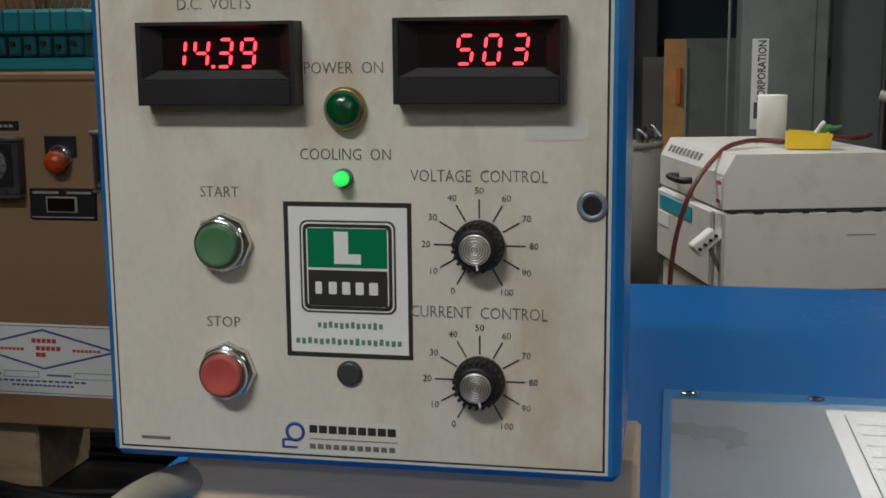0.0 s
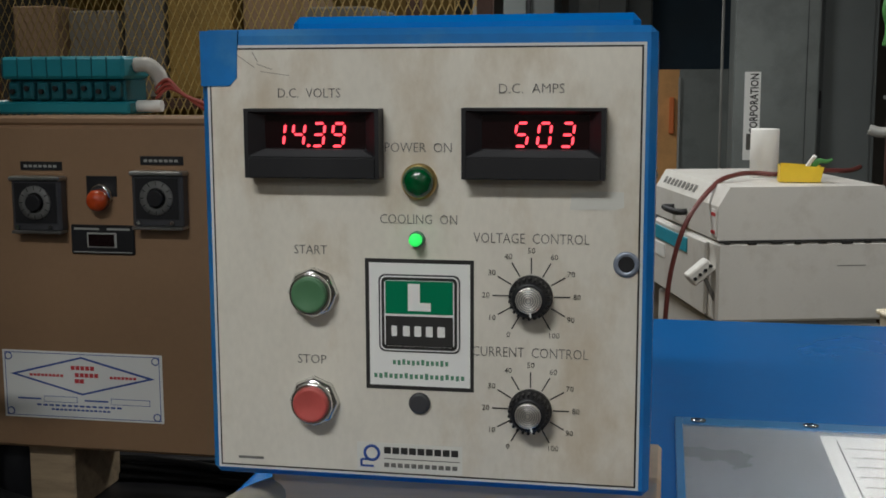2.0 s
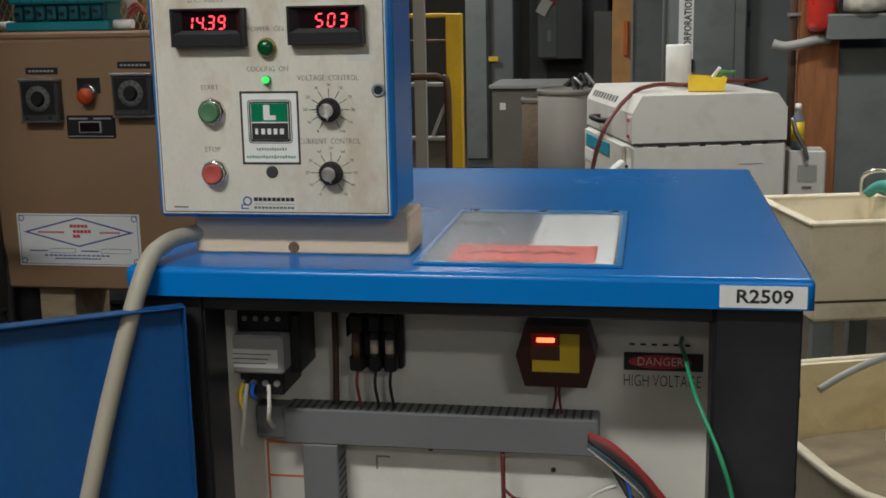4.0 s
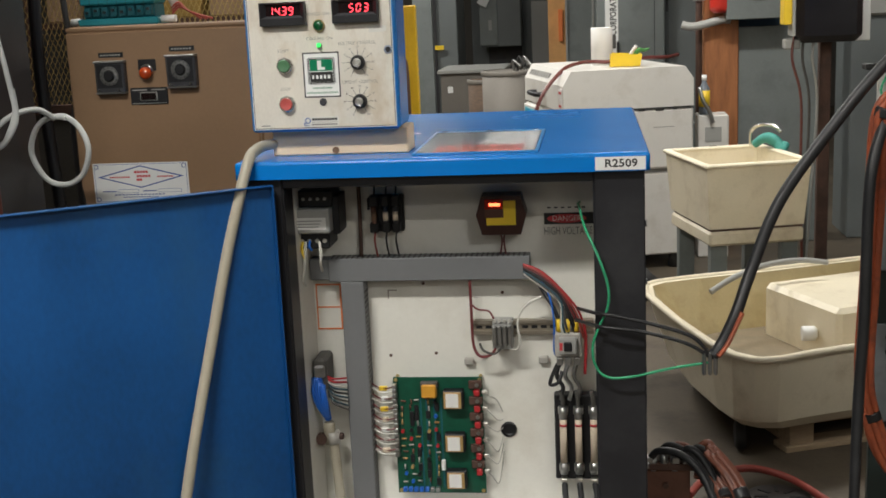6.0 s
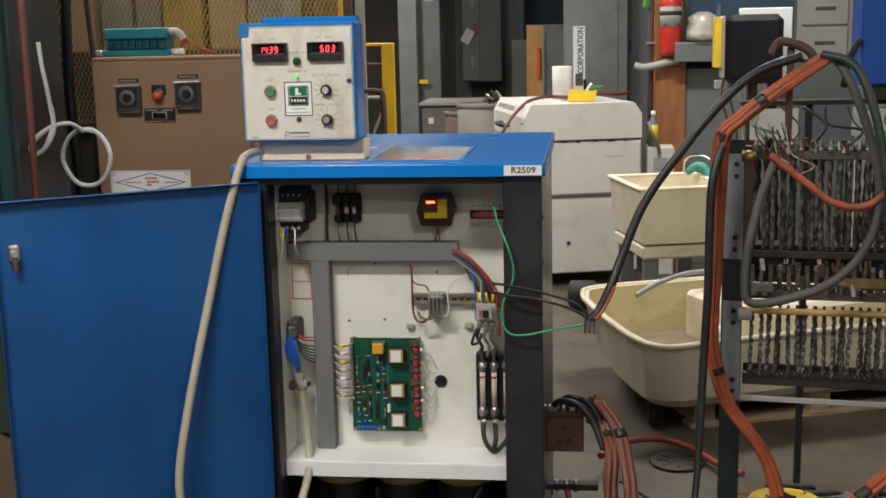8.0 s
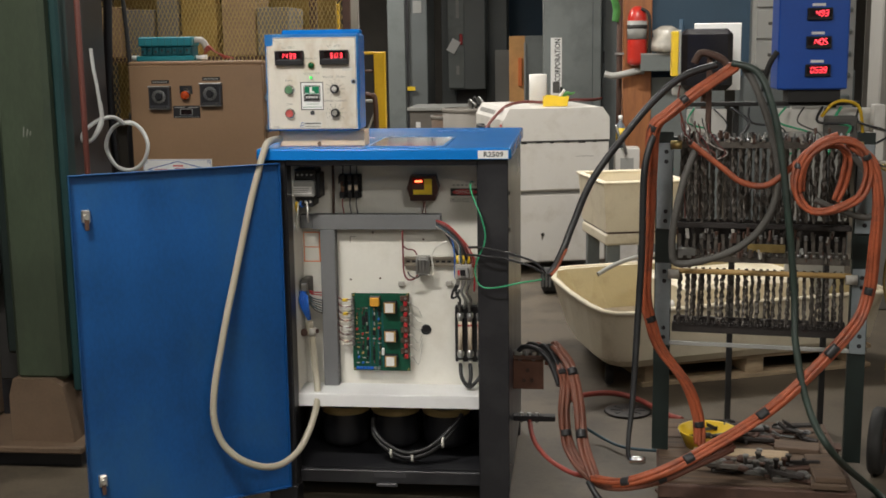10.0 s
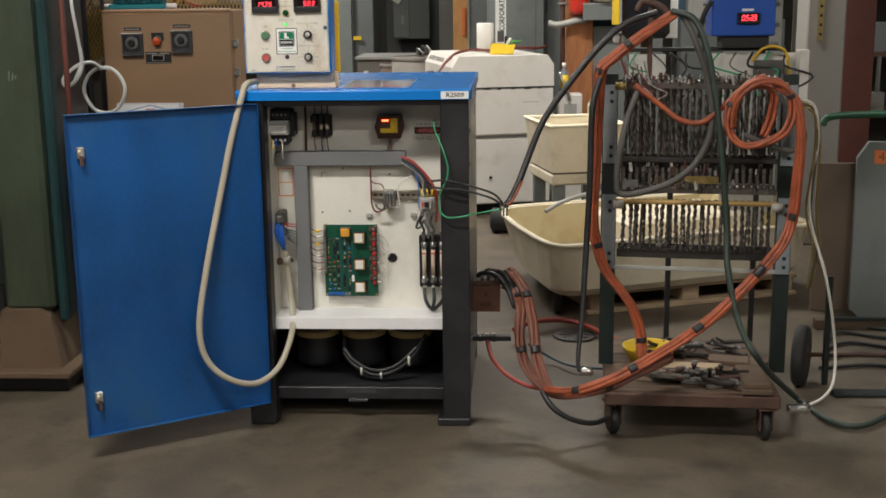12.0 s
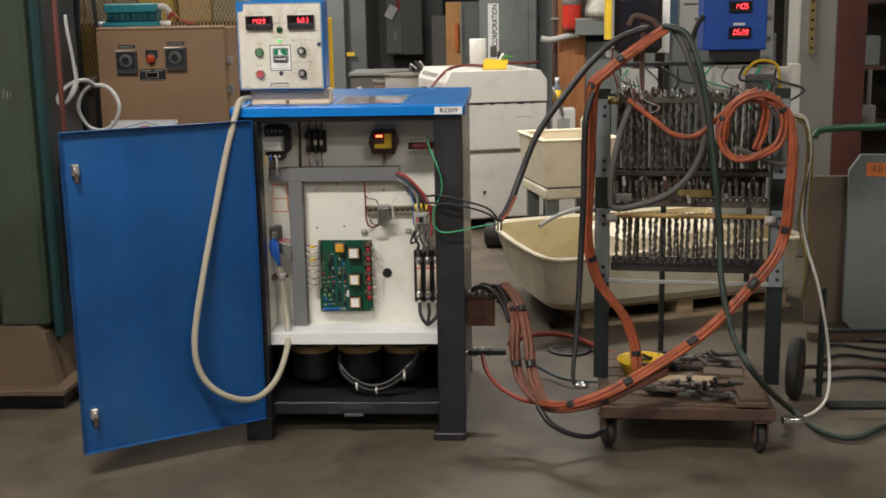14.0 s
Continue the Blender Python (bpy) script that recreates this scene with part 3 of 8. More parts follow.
for i, (fx, fw) in enumerate(((0.266, 0.011), (0.294, 0.0095), (0.3175, 0.0095))):
    pole = part("pole", Shape().box(fx - fw, fx + fw, 0.200, 0.223, 1.143, 1.168, 0.003).box(fx - fw, fx + fw, 0.200, 0.223, 1.204, 1.232, 0.003).box(fx - fw * 0.7, fx + fw * 0.7, 0.206, 0.223, 1.166, 1.206, 0.002), BLACK_PLASTIC, fh)
    part("fuse", Shape().turned([(0.0062, -0.020), (0.0062, 0.020)], (fx, 0.202, 1.186), "z", 12), COPPER if i == 0 else GREY_PLASTIC, pole)
    part("fuse_label", Shape().turned([(0.0065, -0.011), (0.0065, 0.010)], (fx, 0.202, 1.184), "z", 12), KNOT if i == 0 else FUSE_CREAM, pole)
    part("hook", Shape().box(fx - fw - 0.004, fx - fw, 0.203, 0.222, 1.196, 1.226, 0.002), BLACK_PLASTIC, pole)
    part("wire", Shape().tube([(fx, 0.212, 1.145), (fx - 0.002, 0.208, 1.12), (fx + 0.003, 0.214, 1.08)], 0.0024, 6, 4), (PINK_HOSE, BLACK_CABLE, BLACK_CABLE)[i], cab)
    part("wire", Shape().tube([(fx, 0.212, 1.225), (fx + 0.002, 0.215, 1.25), (fx, 0.222, 1.285)], 0.0022, 6, 4), BLACK_CABLE, cab)
part("wire", Shape().tube([(0.228, 0.225, 1.285), (0.228, 0.225, 1.18), (0.226, 0.225, 1.075)], 0.005, 8, 4), RUST_IRON, cab)
# relay with the lit window
rl = Shape()
rl.prism([(0.523, 1.228), (0.613, 1.228), (0.626, 1.183), (0.613, 1.137), (0.523, 1.137), (0.510, 1.183)], 0.178, Y, "y")
relay = part("timer_relay", rl, material("dark_red_bakelite", (0.045, 0.014, 0.010), 0.35, var=0.2, scale=20), cab, "dark relay with a yellow label and lit red window")
part("relay_label", Shape().box(0.534, 0.602, 0.1765, 0.178, 1.160, 1.217), YELLOW, relay)
part("relay_block", Shape().box(0.531, 0.574, 0.1745, 0.1765, 1.178, 1.198), material("brown_print", (0.085, 0.030, 0.016), 0.5), relay)
part("window", Shape().box(0.531, 0.574, 0.172, 0.178, 1.198, 1.221, 0.002), material("red_window", (0.35, 0.02, 0.01), 0.2), relay, "red indicator window")
part("lit_lamp", Shape().box(0.541, 0.567, 0.1705, 0.1725, 1.2055, 1.2125, 0.001), RELAY_GLOW, relay, "glowing red neon lamp")
for i in range(2):
    part("wire", Shape().tube([(0.562 + i * 0.012, 0.21, 1.137), (0.566 + i * 0.004, 0.215, 1.115), (0.560 + i * 0.014, 0.22, 1.08)], 0.002, 6, 4), MAROON, cab)
# danger sign
sign = part("danger_sign", Shape().box(0.664, 0.779, 0.2385, Y, 1.148, 1.175), INK, cab, "black and red danger sign")
part("danger_oval", Shape().turned([(1.0, 0), (1.0, 0.0008)], (0, 0, 0), "y", 32, m=Matrix.Translation((0.717, 0.2385, 1.1615)) @ Matrix.Diagonal((0.046, 1, 0.0105, 1))), RED_INK, sign)
lettering("lettering", "DANGER", 0.717, 0.2374, 1.1615, 0.013, STICKER, sign, width=0.066)
lettering("lettering", "HIGH VOLTAGE", 0.720, 0.2392, 1.131, 0.0185, INK, sign, width=0.112)
for i in range(6):
    part("print_mark", Shape().box(0.672 + i * 0.016, 0.680 + i * 0.016, 0.2392, Y, 1.186, 1.189), INK, sign)
# wiring ducts
dk = part("wiring_duct", Shape().box(0.150, 0.630, 0.192, Y, 1.027, 1.083, 0.002), GREY_DUCT, cab, "grey plastic wiring duct")
sl = Shape()
for i in range(38):
    sl.box(0.156 + i * 0.0124, 0.1605 + i * 0.0124, 0.197, 0.238, 1.0825, 1.0834)
part("slotted_edge", sl, BLACK_PLASTIC, dk)
dv = part("wiring_duct", Shape().box(0.178, 0.234, 0.192, Y, 0.428, 1.0265, 0.002), GREY_DUCT, cab, "grey plastic wiring duct")
sl = Shape()
for i in range(46):
    sl.box(0.2335, 0.2345, 0.197, 0.238, 0.434 + i * 0.0125, 0.4395 + i * 0.0125)
part("slotted_edge", sl, BLACK_PLASTIC, dv)
part("wiring_duct", Shape().box(0.102, 0.1495, 0.205, Y, 1.029, 1.081, 0.002), GREY_DUCT, cab, "grey plastic wiring duct")
# orange outline on the lining
og = Shape()
for x0, x1, z0, z1 in ((0.085, 0.148, 1.008, 1.012), (0.085, 0.148, 0.952, 0.955), (0.085, 0.148, 0.897, 0.901), (0.144, 0.148, 0.901, 1.008), (0.085, 0.088, 0.901, 1.008)):
    og.box(x0 + 0.02, x1 + 0.02 if x1 > 0.1 else x1 + 0.02, 0.2388, Y, z0, z1)
part("orange_outline", og, ORANGE_INK, cab)
# DIN rail, terminal relay and contactor
rail = Shape().box(0.487, 0.775, 0.228, Y, 0.885, 0.920, 0.001).box(0.487, 0.775, 0.222, 0.230, 0.912, 0.920).box(0.487, 0.775, 0.222, 0.230, 0.885, 0.893)
part("din_rail", rail, RAIL_STEEL, cab, "slotted metal mounting rail")
slots = Shape()
for i in range(9):
    slots.box(0.496 + i * 0.022, 0.510 + i * 0.022, 0.2268, 0.2285, 0.899, 0.906)
part("rail_slot", slots, BLACK_PLASTIC, cab)
ti = part("terminal_strip", Shape().box(0.537, 0.585, 0.185, Y, 0.858, 0.925, 0.003), LIGHT_GREY, cab, "row of small grey terminals")
for i in range(4):
    part("terminal", Shape().box(0.538 + i * 0.012, 0.548 + i * 0.012, 0.172, 0.186, 0.868 + (i % 2) * 0.006, 0.918, 0.002), STEEL, ti)
    part("terminal_screw", Shape().disc((0.543 + i * 0.012, 0.185, 0.930), 0.004, 0.006, "y", 8), CERAMIC, ti)
for pts, ma, r in (([(0.487, 0.20, 1.024), (0.488, 0.20, 0.95), (0.490, 0.20, 0.87), (0.505, 0.19, 0.842), (0.53, 0.185, 0.845), (0.545, 0.185, 0.862)], MAROON, 0.0035),
                   ([(0.490, 0.20, 0.965), (0.505, 0.195, 0.955), (0.53, 0.19, 0.952), (0.542, 0.185, 0.935)], MAROON, 0.0025),
                   ([(0.655, 0.19, 0.985), (0.625, 0.185, 0.972), (0.605, 0.18, 0.95), (0.598, 0.18, 0.92), (0.602, 0.18, 0.885), (0.595, 0.185, 0.86), (0.57, 0.19, 0.862)], WHITE_WIRE, 0.003),
                   ([(0.505, 0.20, 0.87), (0.515, 0.19, 0.855), (0.54, 0.18, 0.850), (0.556, 0.18, 0.862)], GREY_CABLE, 0.003)):
    part("wire", Shape().tube(pts, r, 6, 6), ma, cab)
ct = part("contactor", Shape().box(0.684, 0.746, 0.16, Y, 0.845, 0.905, 0.004), CERAMIC, cab, "three-pole contactor with yellow terminal sleeves")
part("contactor_face", Shape().box(0.694, 0.736, 0.145, 0.162, 0.857, 0.897, 0.003), LIGHT_GREY, ct)
part("armature", Shape().box(0.706, 0.724, 0.140, 0.147, 0.866, 0.888, 0.002), BLACK_PLASTIC, ct)
part("arrow_mark", Shape().box(0.696, 0.703, 0.1435, 0.146, 0.868, 0.886), RED_INK, ct)
for i in range(3):
    tx = 0.695 + i * 0.020
    part("sleeve", Shape().turned([(0.006, 0), (0.006, 0.03)], (tx, 0.165, 0.908), "z", 10), YELLOW, ct)
    part("terminal_screw", Shape().box(tx - 0.007, tx + 0.007, 0.155, 0.18, 0.828, 0.846, 0.002), STEEL, ct)
    part("lead", Shape().tube([(tx, 0.17, 0.935), (tx - 0.012, 0.17, 0.965), (tx - 0.035, 0.185, 1.0), (0.63, 0.20, 1.05)], 0.005, 8, 6), (BLACK_CABLE, GREY_CABLE, BLACK_CABLE)[i], cab)
    part("lead", Shape().tube([(tx, 0.17, 0.83), (tx - 0.008, 0.165, 0.80), (tx + 0.006, 0.17, 0.77), (tx, 0.185, 0.735)], 0.005, 8, 5), (BLACK_CABLE, STEEL, GREY_CABLE)[i], cab)
part("lead", Shape().tube([(0.69, 0.165, 0.83), (0.676, 0.16, 0.80), (0.672, 0.16, 0.78), (0.69, 0.16, 0.785), (0.70, 0.17, 0.81)], 0.0045, 8, 6), BLACK_CABLE, cab)
for k, (ma, dx, dz) in enumerate(((RED_WIRE, 0.014, 0.006), (PINK_HOSE, 0.008, 0.002), (MAROON, 0.002, -0.004), (BLUE_HOSE, -0.024, -0.022), (GREY_CABLE, -0.016, -0.028), (BLACK_CABLE, -0.006, -0.014), (WHITE_WIRE, -0.028, -0.030), (BLACK_CABLE, -0.002, -0.010))):
    part("lead", Shape().tube([(0.615, 0.19, 1.06 + dz * 0.6), (0.655, 0.175, 1.045 + dz), (0.70, 0.165, 1.005 + dz), (0.728 + dx, 0.16, 0.95 + dz), (0.742 + dx * 1.2, 0.17, 0.89)], 0.0026, 8, 6), ma, cab)
part("lead", Shape().tube([(0.655, 0.185, 1.03), (0.675, 0.17, 0.99), (0.684, 0.165, 0.93), (0.682, 0.175, 0.86), (0.69, 0.185, 0.84)], 0.0022, 8, 6), BLUE_WIRE, cab)
part("lead", Shape().tube([(0.752, 0.18, 0.93), (0.756, 0.18, 0.88), (0.753, 0.18, 0.80)], 0.004, 8, 6), RED_WIRE, cab)
# power fuses
fb = part("fuse_base", Shape().box(0.678, 0.782, 0.205, Y, 0.525, 0.738, 0.003), BLACK_PLASTIC, cab, "three tall cartridge fuses on a black base")
for i in range(3):
    fx = 0.699 + i * 0.036
    part("cartridge_fuse", Shape().turned([(0.0085, -0.055), (0.0085, 0.055)], (fx, 0.185, 0.632), "z", 14), FUSE_CREAM, fb, "cream cartridge fuse with a red band")
    part("fuse_cap", Shape().turned([(0.0095, 0), (0.0095, 0.03)], (fx, 0.185, 0.687), "z", 14), STEEL, fb)
    part("fuse_cap", Shape().turned([(0.0095, 0), (0.0095, 0.03)], (fx, 0.185, 0.547), "z", 14), STEEL, fb)
    part("red_band", Shape().turned([(0.0088, 0), (0.0088, 0.006)], (fx, 0.185, 0.668), "z", 14), RED_INK, fb)
    for cz in (0.695, 0.55):
        part("fuse_clip", Shape().box(fx - 0.012, fx + 0.012, 0.19, 0.207, cz, cz + 0.017, 0.002), BRUSHED, fb)
    part("lug", Shape().box(fx - 0.008, fx + 0.008, 0.18, 0.20, 0.515, 0.535, 0.002), BRUSHED, fb)
    part("lead", Shape().tube([(fx, 0.185, 0.525), (fx + 0.004, 0.165, 0.485), (fx + 0.020 * (1 - i), 0.155, 0.455), (0.735, 0.16, 0.44)], 0.0075, 10, 6), BLACK_CABLE, cab)
    part("lead", Shape().tube([(fx, 0.185, 0.717), (fx, 0.18, 0.735), (fx - 0.004, 0.175, 0.76)], 0.005, 8, 4), GREY_CABLE, cab)
# hole with a grommet and screw marks
part("grommet", Shape().turned([(0.012, 0), (0.019, 0.0), (0.020, 0.004), (0.013, 0.006), (0.012, 0.002)], (0.565, 0.240, 0.640), "y", 20), BLACK_PLASTIC, cab)
part("grommet_core", Shape().disc((0.565, 0.2398, 0.640), 0.013, 0.0012, "y", 16), BLACK_PLASTIC, cab)
for sx, sz in ((0.282, 0.83), (0.394, 0.835), (0.37, 1.01), (0.56, 0.985)):
    part("screw_mark", Shape().disc((sx, 0.2399, sz), 0.004, 0.002, "y", 10), RUST_IRON, cab)
part("pencil_mark", Shape().box(0.282, 0.305, 0.2392, Y, 0.992, 0.995).box(0.282, 0.285, 0.2392, Y, 0.972, 0.992), SCUFF, cab)
for sx, sz in ((0.475, 0.815), (0.655, 0.818)):
    part("standoff", Shape().box(sx - 0.012, sx + 0.012, 0.225, Y, sz - 0.008, sz + 0.010, 0.003), CERAMIC, cab)
# circuit board
rng = random.Random(4)
board = part("circuit_board", Shape().box(0.289, 0.507, 0.208, 0.211, 0.485, 0.784, 0.001), PCB, cab, "green control circuit board full of components")
for sx in (0.296, 0.500):
    for sz in (0.492, 0.777):
        part("standoff", Shape().disc((sx, 0.240, sz), 0.005, 0.034, "y", 8), BRASS, board)
for sz in (0.735, 0.625, 0.53):
    part("pulse_transformer", Shape().box(0.412, 0.462, 0.180, 0.208, sz - 0.024, sz + 0.022, 0.003), BLACK_PLASTIC, board)
    part("winding", Shape().box(0.4145, 0.457, 0.1788, 0.181, sz - 0.022, sz + 0.0195, 0.001), WOOD_ROD, board)
    part("transformer_label", Shape().box(0.420, 0.450, 0.1770, 0.1790, sz - 0.018, sz + 0.016), PAPER, board)
part("yellow_transformer", Shape().box(0.361, 0.396, 0.182, 0.208, 0.738, 0.772, 0.003), material("amber_tape", (0.72, 0.36, 0.04), 0.5), board)
part("transformer_core", Shape().box(0.358, 0.400, 0.187, 0.207, 0.762, 0.776, 0.002), GREY_CABLE, board)
for i in range(6):
    rz = 0.747 - i * 0.0405
    part("red_relay", Shape().box(0.486, 0.500, 0.192, 0.208, rz - 0.008, rz + 0.008, 0.002), RED_WIRE, board)
    part("connector_block", Shape().box(0.474, 0.506, 0.196, 0.208, rz + 0.010, rz + 0.030, 0.002), RUST_IRON, board)
    part("screw", Shape().disc((0.494, 0.196, rz + 0.02), 0.005, 0.003, "y", 8), STEEL, board)
    part("lead", Shape().tube([(0.505, 0.20, rz + 0.004), (0.522, 0.195, rz - 0.006), (0.54, 0.205, rz - 0.02 - 0.01 * (i % 2)), (0.552, 0.228, 0.640 + (rz - 0.65) * 0.5)], 0.0014, 6, 5), CERAMIC, board)
    part("lug", Shape().box(0.505, 0.519, 0.196, 0.204, rz - 0.004, rz + 0.006, 0.002), BRUSHED, board)
for i in range(15):
    rz = 0.765 - i * 0.0125
    part("edge_terminal", Shape().box(0.288, 0.299, 0.192, 0.208, rz - 0.005, rz + 0.005, 0.001), STEEL, board)
for i, ma in enumerate((YELLOW, PAPER, YELLOW, FUSE_CREAM, PAPER, CERAMIC, FUSE_CREAM)):
    rz = 0.760 - i * 0.0265
    part("wire_tag", Shape().box(0.256 + 0.004 * (i % 2), 0.276, 0.192, 0.203, rz - 0.006, rz + 0.005, 0.002), ma, board)
    for dz, wm_ in ((0.004, MAROON), (-0.007, WHITE_WIRE)):
        part("lead", Shape().tube([(0.293, 0.196, rz + dz), (0.280, 0.191, rz + dz - 0.002), (0.258, 0.197, rz + dz - 0.004), (0.236, 0.212, rz + dz + 0.003)], 0.0017, 6, 5), wm_, board)
for i in range(7):
    part("blue_pot", Shape().box(0.302 + i * 0.0135, 0.312 + i * 0.0135, 0.196, 0.208, 0.492, 0.502, 0.001), BLUE_WIRE if i < 5 else STEEL, board)
for i in range(60):
    x, z = (0.310, 0.330, 0.346, 0.372, 0.393)[i % 5] + rng.uniform(-0.003, 0.003), 0.518 + (i // 5) * 0.0188 + rng.uniform(-0.003, 0.003)
    kind = rng.random()
    if kind < 0.45:
        part("resistor", Shape().turned([(0.0022, -0.006), (0.0022, 0.006)], (x, 0.204, z), rng.choice("xz"), 8), rng.choice((CERAMIC, COPPER, WOOD_ROD)), board)
    elif kind < 0.75:
        part("chip", Shape().box(x - 0.005, x + 0.005, 0.203, 0.208, z - 0.010, z + 0.010, 0.0008), BLACK_PLASTIC, board)
    else:
        part("capacitor", Shape().disc((x, 0.208, z), 0.0042, 0.010, "y", 10), rng.choice((BLUE_WIRE, RED_WIRE, BLACK_PLASTIC, WOOD_ROD)), board)
tracks = Shape()
for x in (0.352, 0.366, 0.385, 0.402):
    tracks.box(x, x + 0.004, 0.2074, 0.208, 0.50, 0.73)
part("track", tracks, DARK_TEAL, board)
part("white_capacitor", Shape().box(0.400, 0.410, 0.196, 0.208, 0.548, 0.574, 0.002), STICKER, board)
# plug with blue boot on the left
pl = part("cable_plug", Shape().box(0.104, 0.138, 0.16, Y, 0.765, 0.845, 0.006), GREY_CABLE, cab, "metal multi-pole plug with a blue boot")
part("plug_cap", Shape().box(0.108, 0.134, 0.15, 0.165, 0.80, 0.83, 0.004), STEEL, pl)
for k in range(5):
    part("boot_wire", Shape().tube([(0.112 + 0.005 * k, 0.150, 0.80 - 0.004 * k), (0.106 + 0.007 * k, 0.140 + 0.004 * (k % 2), 0.772), (0.113 + 0.006 * k, 0.142, 0.738), (0.127 + 0.002 * k, 0.160, 0.700)], 0.0042, 7, 5), BLUE_WIRE, pl)
part("plug_boot", Shape().tube([(0.112, 0.165, 0.80), (0.118, 0.16, 0.765), (0.128, 0.16, 0.73), (0.132, 0.17, 0.69)], lambda t: 0.015 - 0.007 * t, 10, 5), BLUE_WIRE, pl)
for i in range(9):
    part("lead", Shape().tube([(0.136, 0.17, 0.80 - i * 0.006), (0.155, 0.155, 0.798 - i * 0.008), (0.18, 0.185, 0.79 - i * 0.010)], 0.0024, 6, 4), (RED_WIRE, RED_WIRE, WHITE_WIRE, BLUE_HOSE, BLACK_CABLE, BLUE_HOSE, GREY_CABLE, BLUE_HOSE, GREY_CABLE)[i], cab)
part("gland", Shape().turned([(0.014, 0), (0.014, 0.05), (0.011, 0.055)], (0.131, 0.18, 0.625), "z", 14), CREAM_PVC, cab)
part("conduit_clamp", Shape().box(0.100, 0.165, 0.175, 0.19, 0.635, 0.65, 0.003).disc((0.112, 0.172, 0.64), 0.014, 0.01, "y", 12), RUST_IRON, cab)
# copper bus bars on the right flank
bus = part("bus_bar", Shape().box(0.889, 1.005, 0.30, 0.312, 0.395, 0.51, 0.002), COPPER, cab, "tarnished copper output plate")
for bx, bz in ((0.93, 0.43), (0.96, 0.43), (0.945, 0.47)):
    part("bolt", Shape().disc((bx, 0.30, bz), 0.008, 0.006, "y", 6), RUST_IRON, bus)
part("bus_bar", Shape().box(0.889, 1.03, 0.29, 0.34, 0.512, 0.53, 0.002), RUST_IRON, cab, "tarnished copper output bar")
for i in range(5):
    part("bolt", Shape().turned([(0.010, -0.02), (0.010, 0.02)], (0.915 + i * 0.026, 0.30, 0.53 + 0.006 * (i % 2)), "z", 6), STEEL, cab)
for i in range(6):
    ry = 0.30 + 0.02 * (i % 3)
    part("output_lead", Shape().tube([(0.905 + 0.022 * i, ry, 0.535), (0.93 + 0.024 * i, ry - 0.01, 0.565 + 0.006 * (i % 2)), (0.985 + 0.018 * i, ry - 0.03, 0.56 - 0.006 * i), (1.03 + 0.012 * i, 0.24, 0.52 - 0.012 * i), (1.065 + 0.012 * (i % 3), 0.20, 0.44)], 0.0095, 8, 6), (BLACK_CABLE, RUBBER, ORANGE_DULL)[i % 3], cab)
    part("output_lug", Shape().box(0.893 + 0.022 * i, 0.915 + 0.022 * i, ry - 0.012, ry + 0.012, 0.530, 0.548, 0.003), STEEL, cab)
part("bus_bar", Shape().box(0.889, 1.05, 0.29, 0.33, 0.27, 0.29, 0.002), BLACK_PAINT, cab)
for i in range(3):
    part("bolt", Shape().turned([(0.009, -0.018), (0.009, 0.018)], (0.92 + i * 0.03, 0.30, 0.283), "z", 6), STEEL, cab)
for bz in (0.35, 0.62, 1.05, 1.18, 0.18):
    part("side_bolt", Shape().turned([(0.007, 0.0), (0.007, 0.005)], (0.889, 0.06, bz), "x", 8), STEEL, cab)


# ---- control box on its block ----
block = thing("wood_block", "short pale pine block with a dark knot, on the blue top", "wood block")
part("timber", Shape().box(0.064, 0.374, 0.10, 0.19, 1.344, 1.403, 0.003), PINE, block)
part("knot", Shape().disc((0.208, 0.1005, 1.354), 0.008, 0.0012, "y", 16), KNOT, block)

box = thing("control_box", "blue control box with a cream panel and two lit red meters", "control panel")
FY = 0.055
part("shell", Shape().box(0.032, 0.365, FY + 0.004, 0.185, 1.403, 1.741, 0.008), BLUE, box, "blue enamelled steel shell")
part("rear_shell", Shape().box(0.06, 0.350, 0.19, 0.235, 1.41, 1.757, 0.006), BLUE, box)
part("front_frame", Shape().box(0.032, 0.365, FY + 0.0012, FY + 0.012, 1.403, 1.741, 0.005), WORN_BLUE, box, "worn blue front edge")
part("panel_border", Shape().box(0.0375, 0.3575, FY + 0.0008, FY + 0.003, 1.4085, 1.7295), PANEL_EDGE, box)
part("panel_line", Shape().box(0.0395, 0.3555, FY + 0.0004, FY + 0.002, 1.4105, 1.7275), INK, box)
part("panel", Shape().box(0.0408, 0.3542, FY, FY + 0.002, 1.4118, 1.7262), PANEL, box, "aged cream front panel")
corner = Shape().prism([(0.033, 1.740), (0.062, 1.740), (0.061, 1.706), (0.055, 1.700), (0.033, 1.700)], FY - 0.0006, FY + 0.003, "y")
part("corner_patch", corner, WORN_BLUE, box, "worn blue repainted corner")
part("tape_residue", Shape().prism([(0.306, 1.6125), (0.338, 1.613), (0.344, 1.615), (0.3435, 1.6255), (0.322, 1.626), (0.307, 1.624)], FY - 0.0004, FY + 0.001, "y"), PALE_PATCH, box)
for x0, z0, l, a in ((0.068, 1.718, 0.016, -35), (0.082, 1.714, 0.012, -20), (0.09, 1.709, 0.022, -8), (0.075, 1.721, 0.008, -60)):
    part("scuff", Shape().box(-l / 2, l / 2, 0, 0.0005, -0.00025, 0.00025), SCUFF, box, at=pose(x0, FY - 0.0004, z0, 0, -a, 0))
part("print_mark", Shape().box(0.054, 0.074, FY - 0.0004, FY, 1.4165, 1.4185), FADED_INK, box)


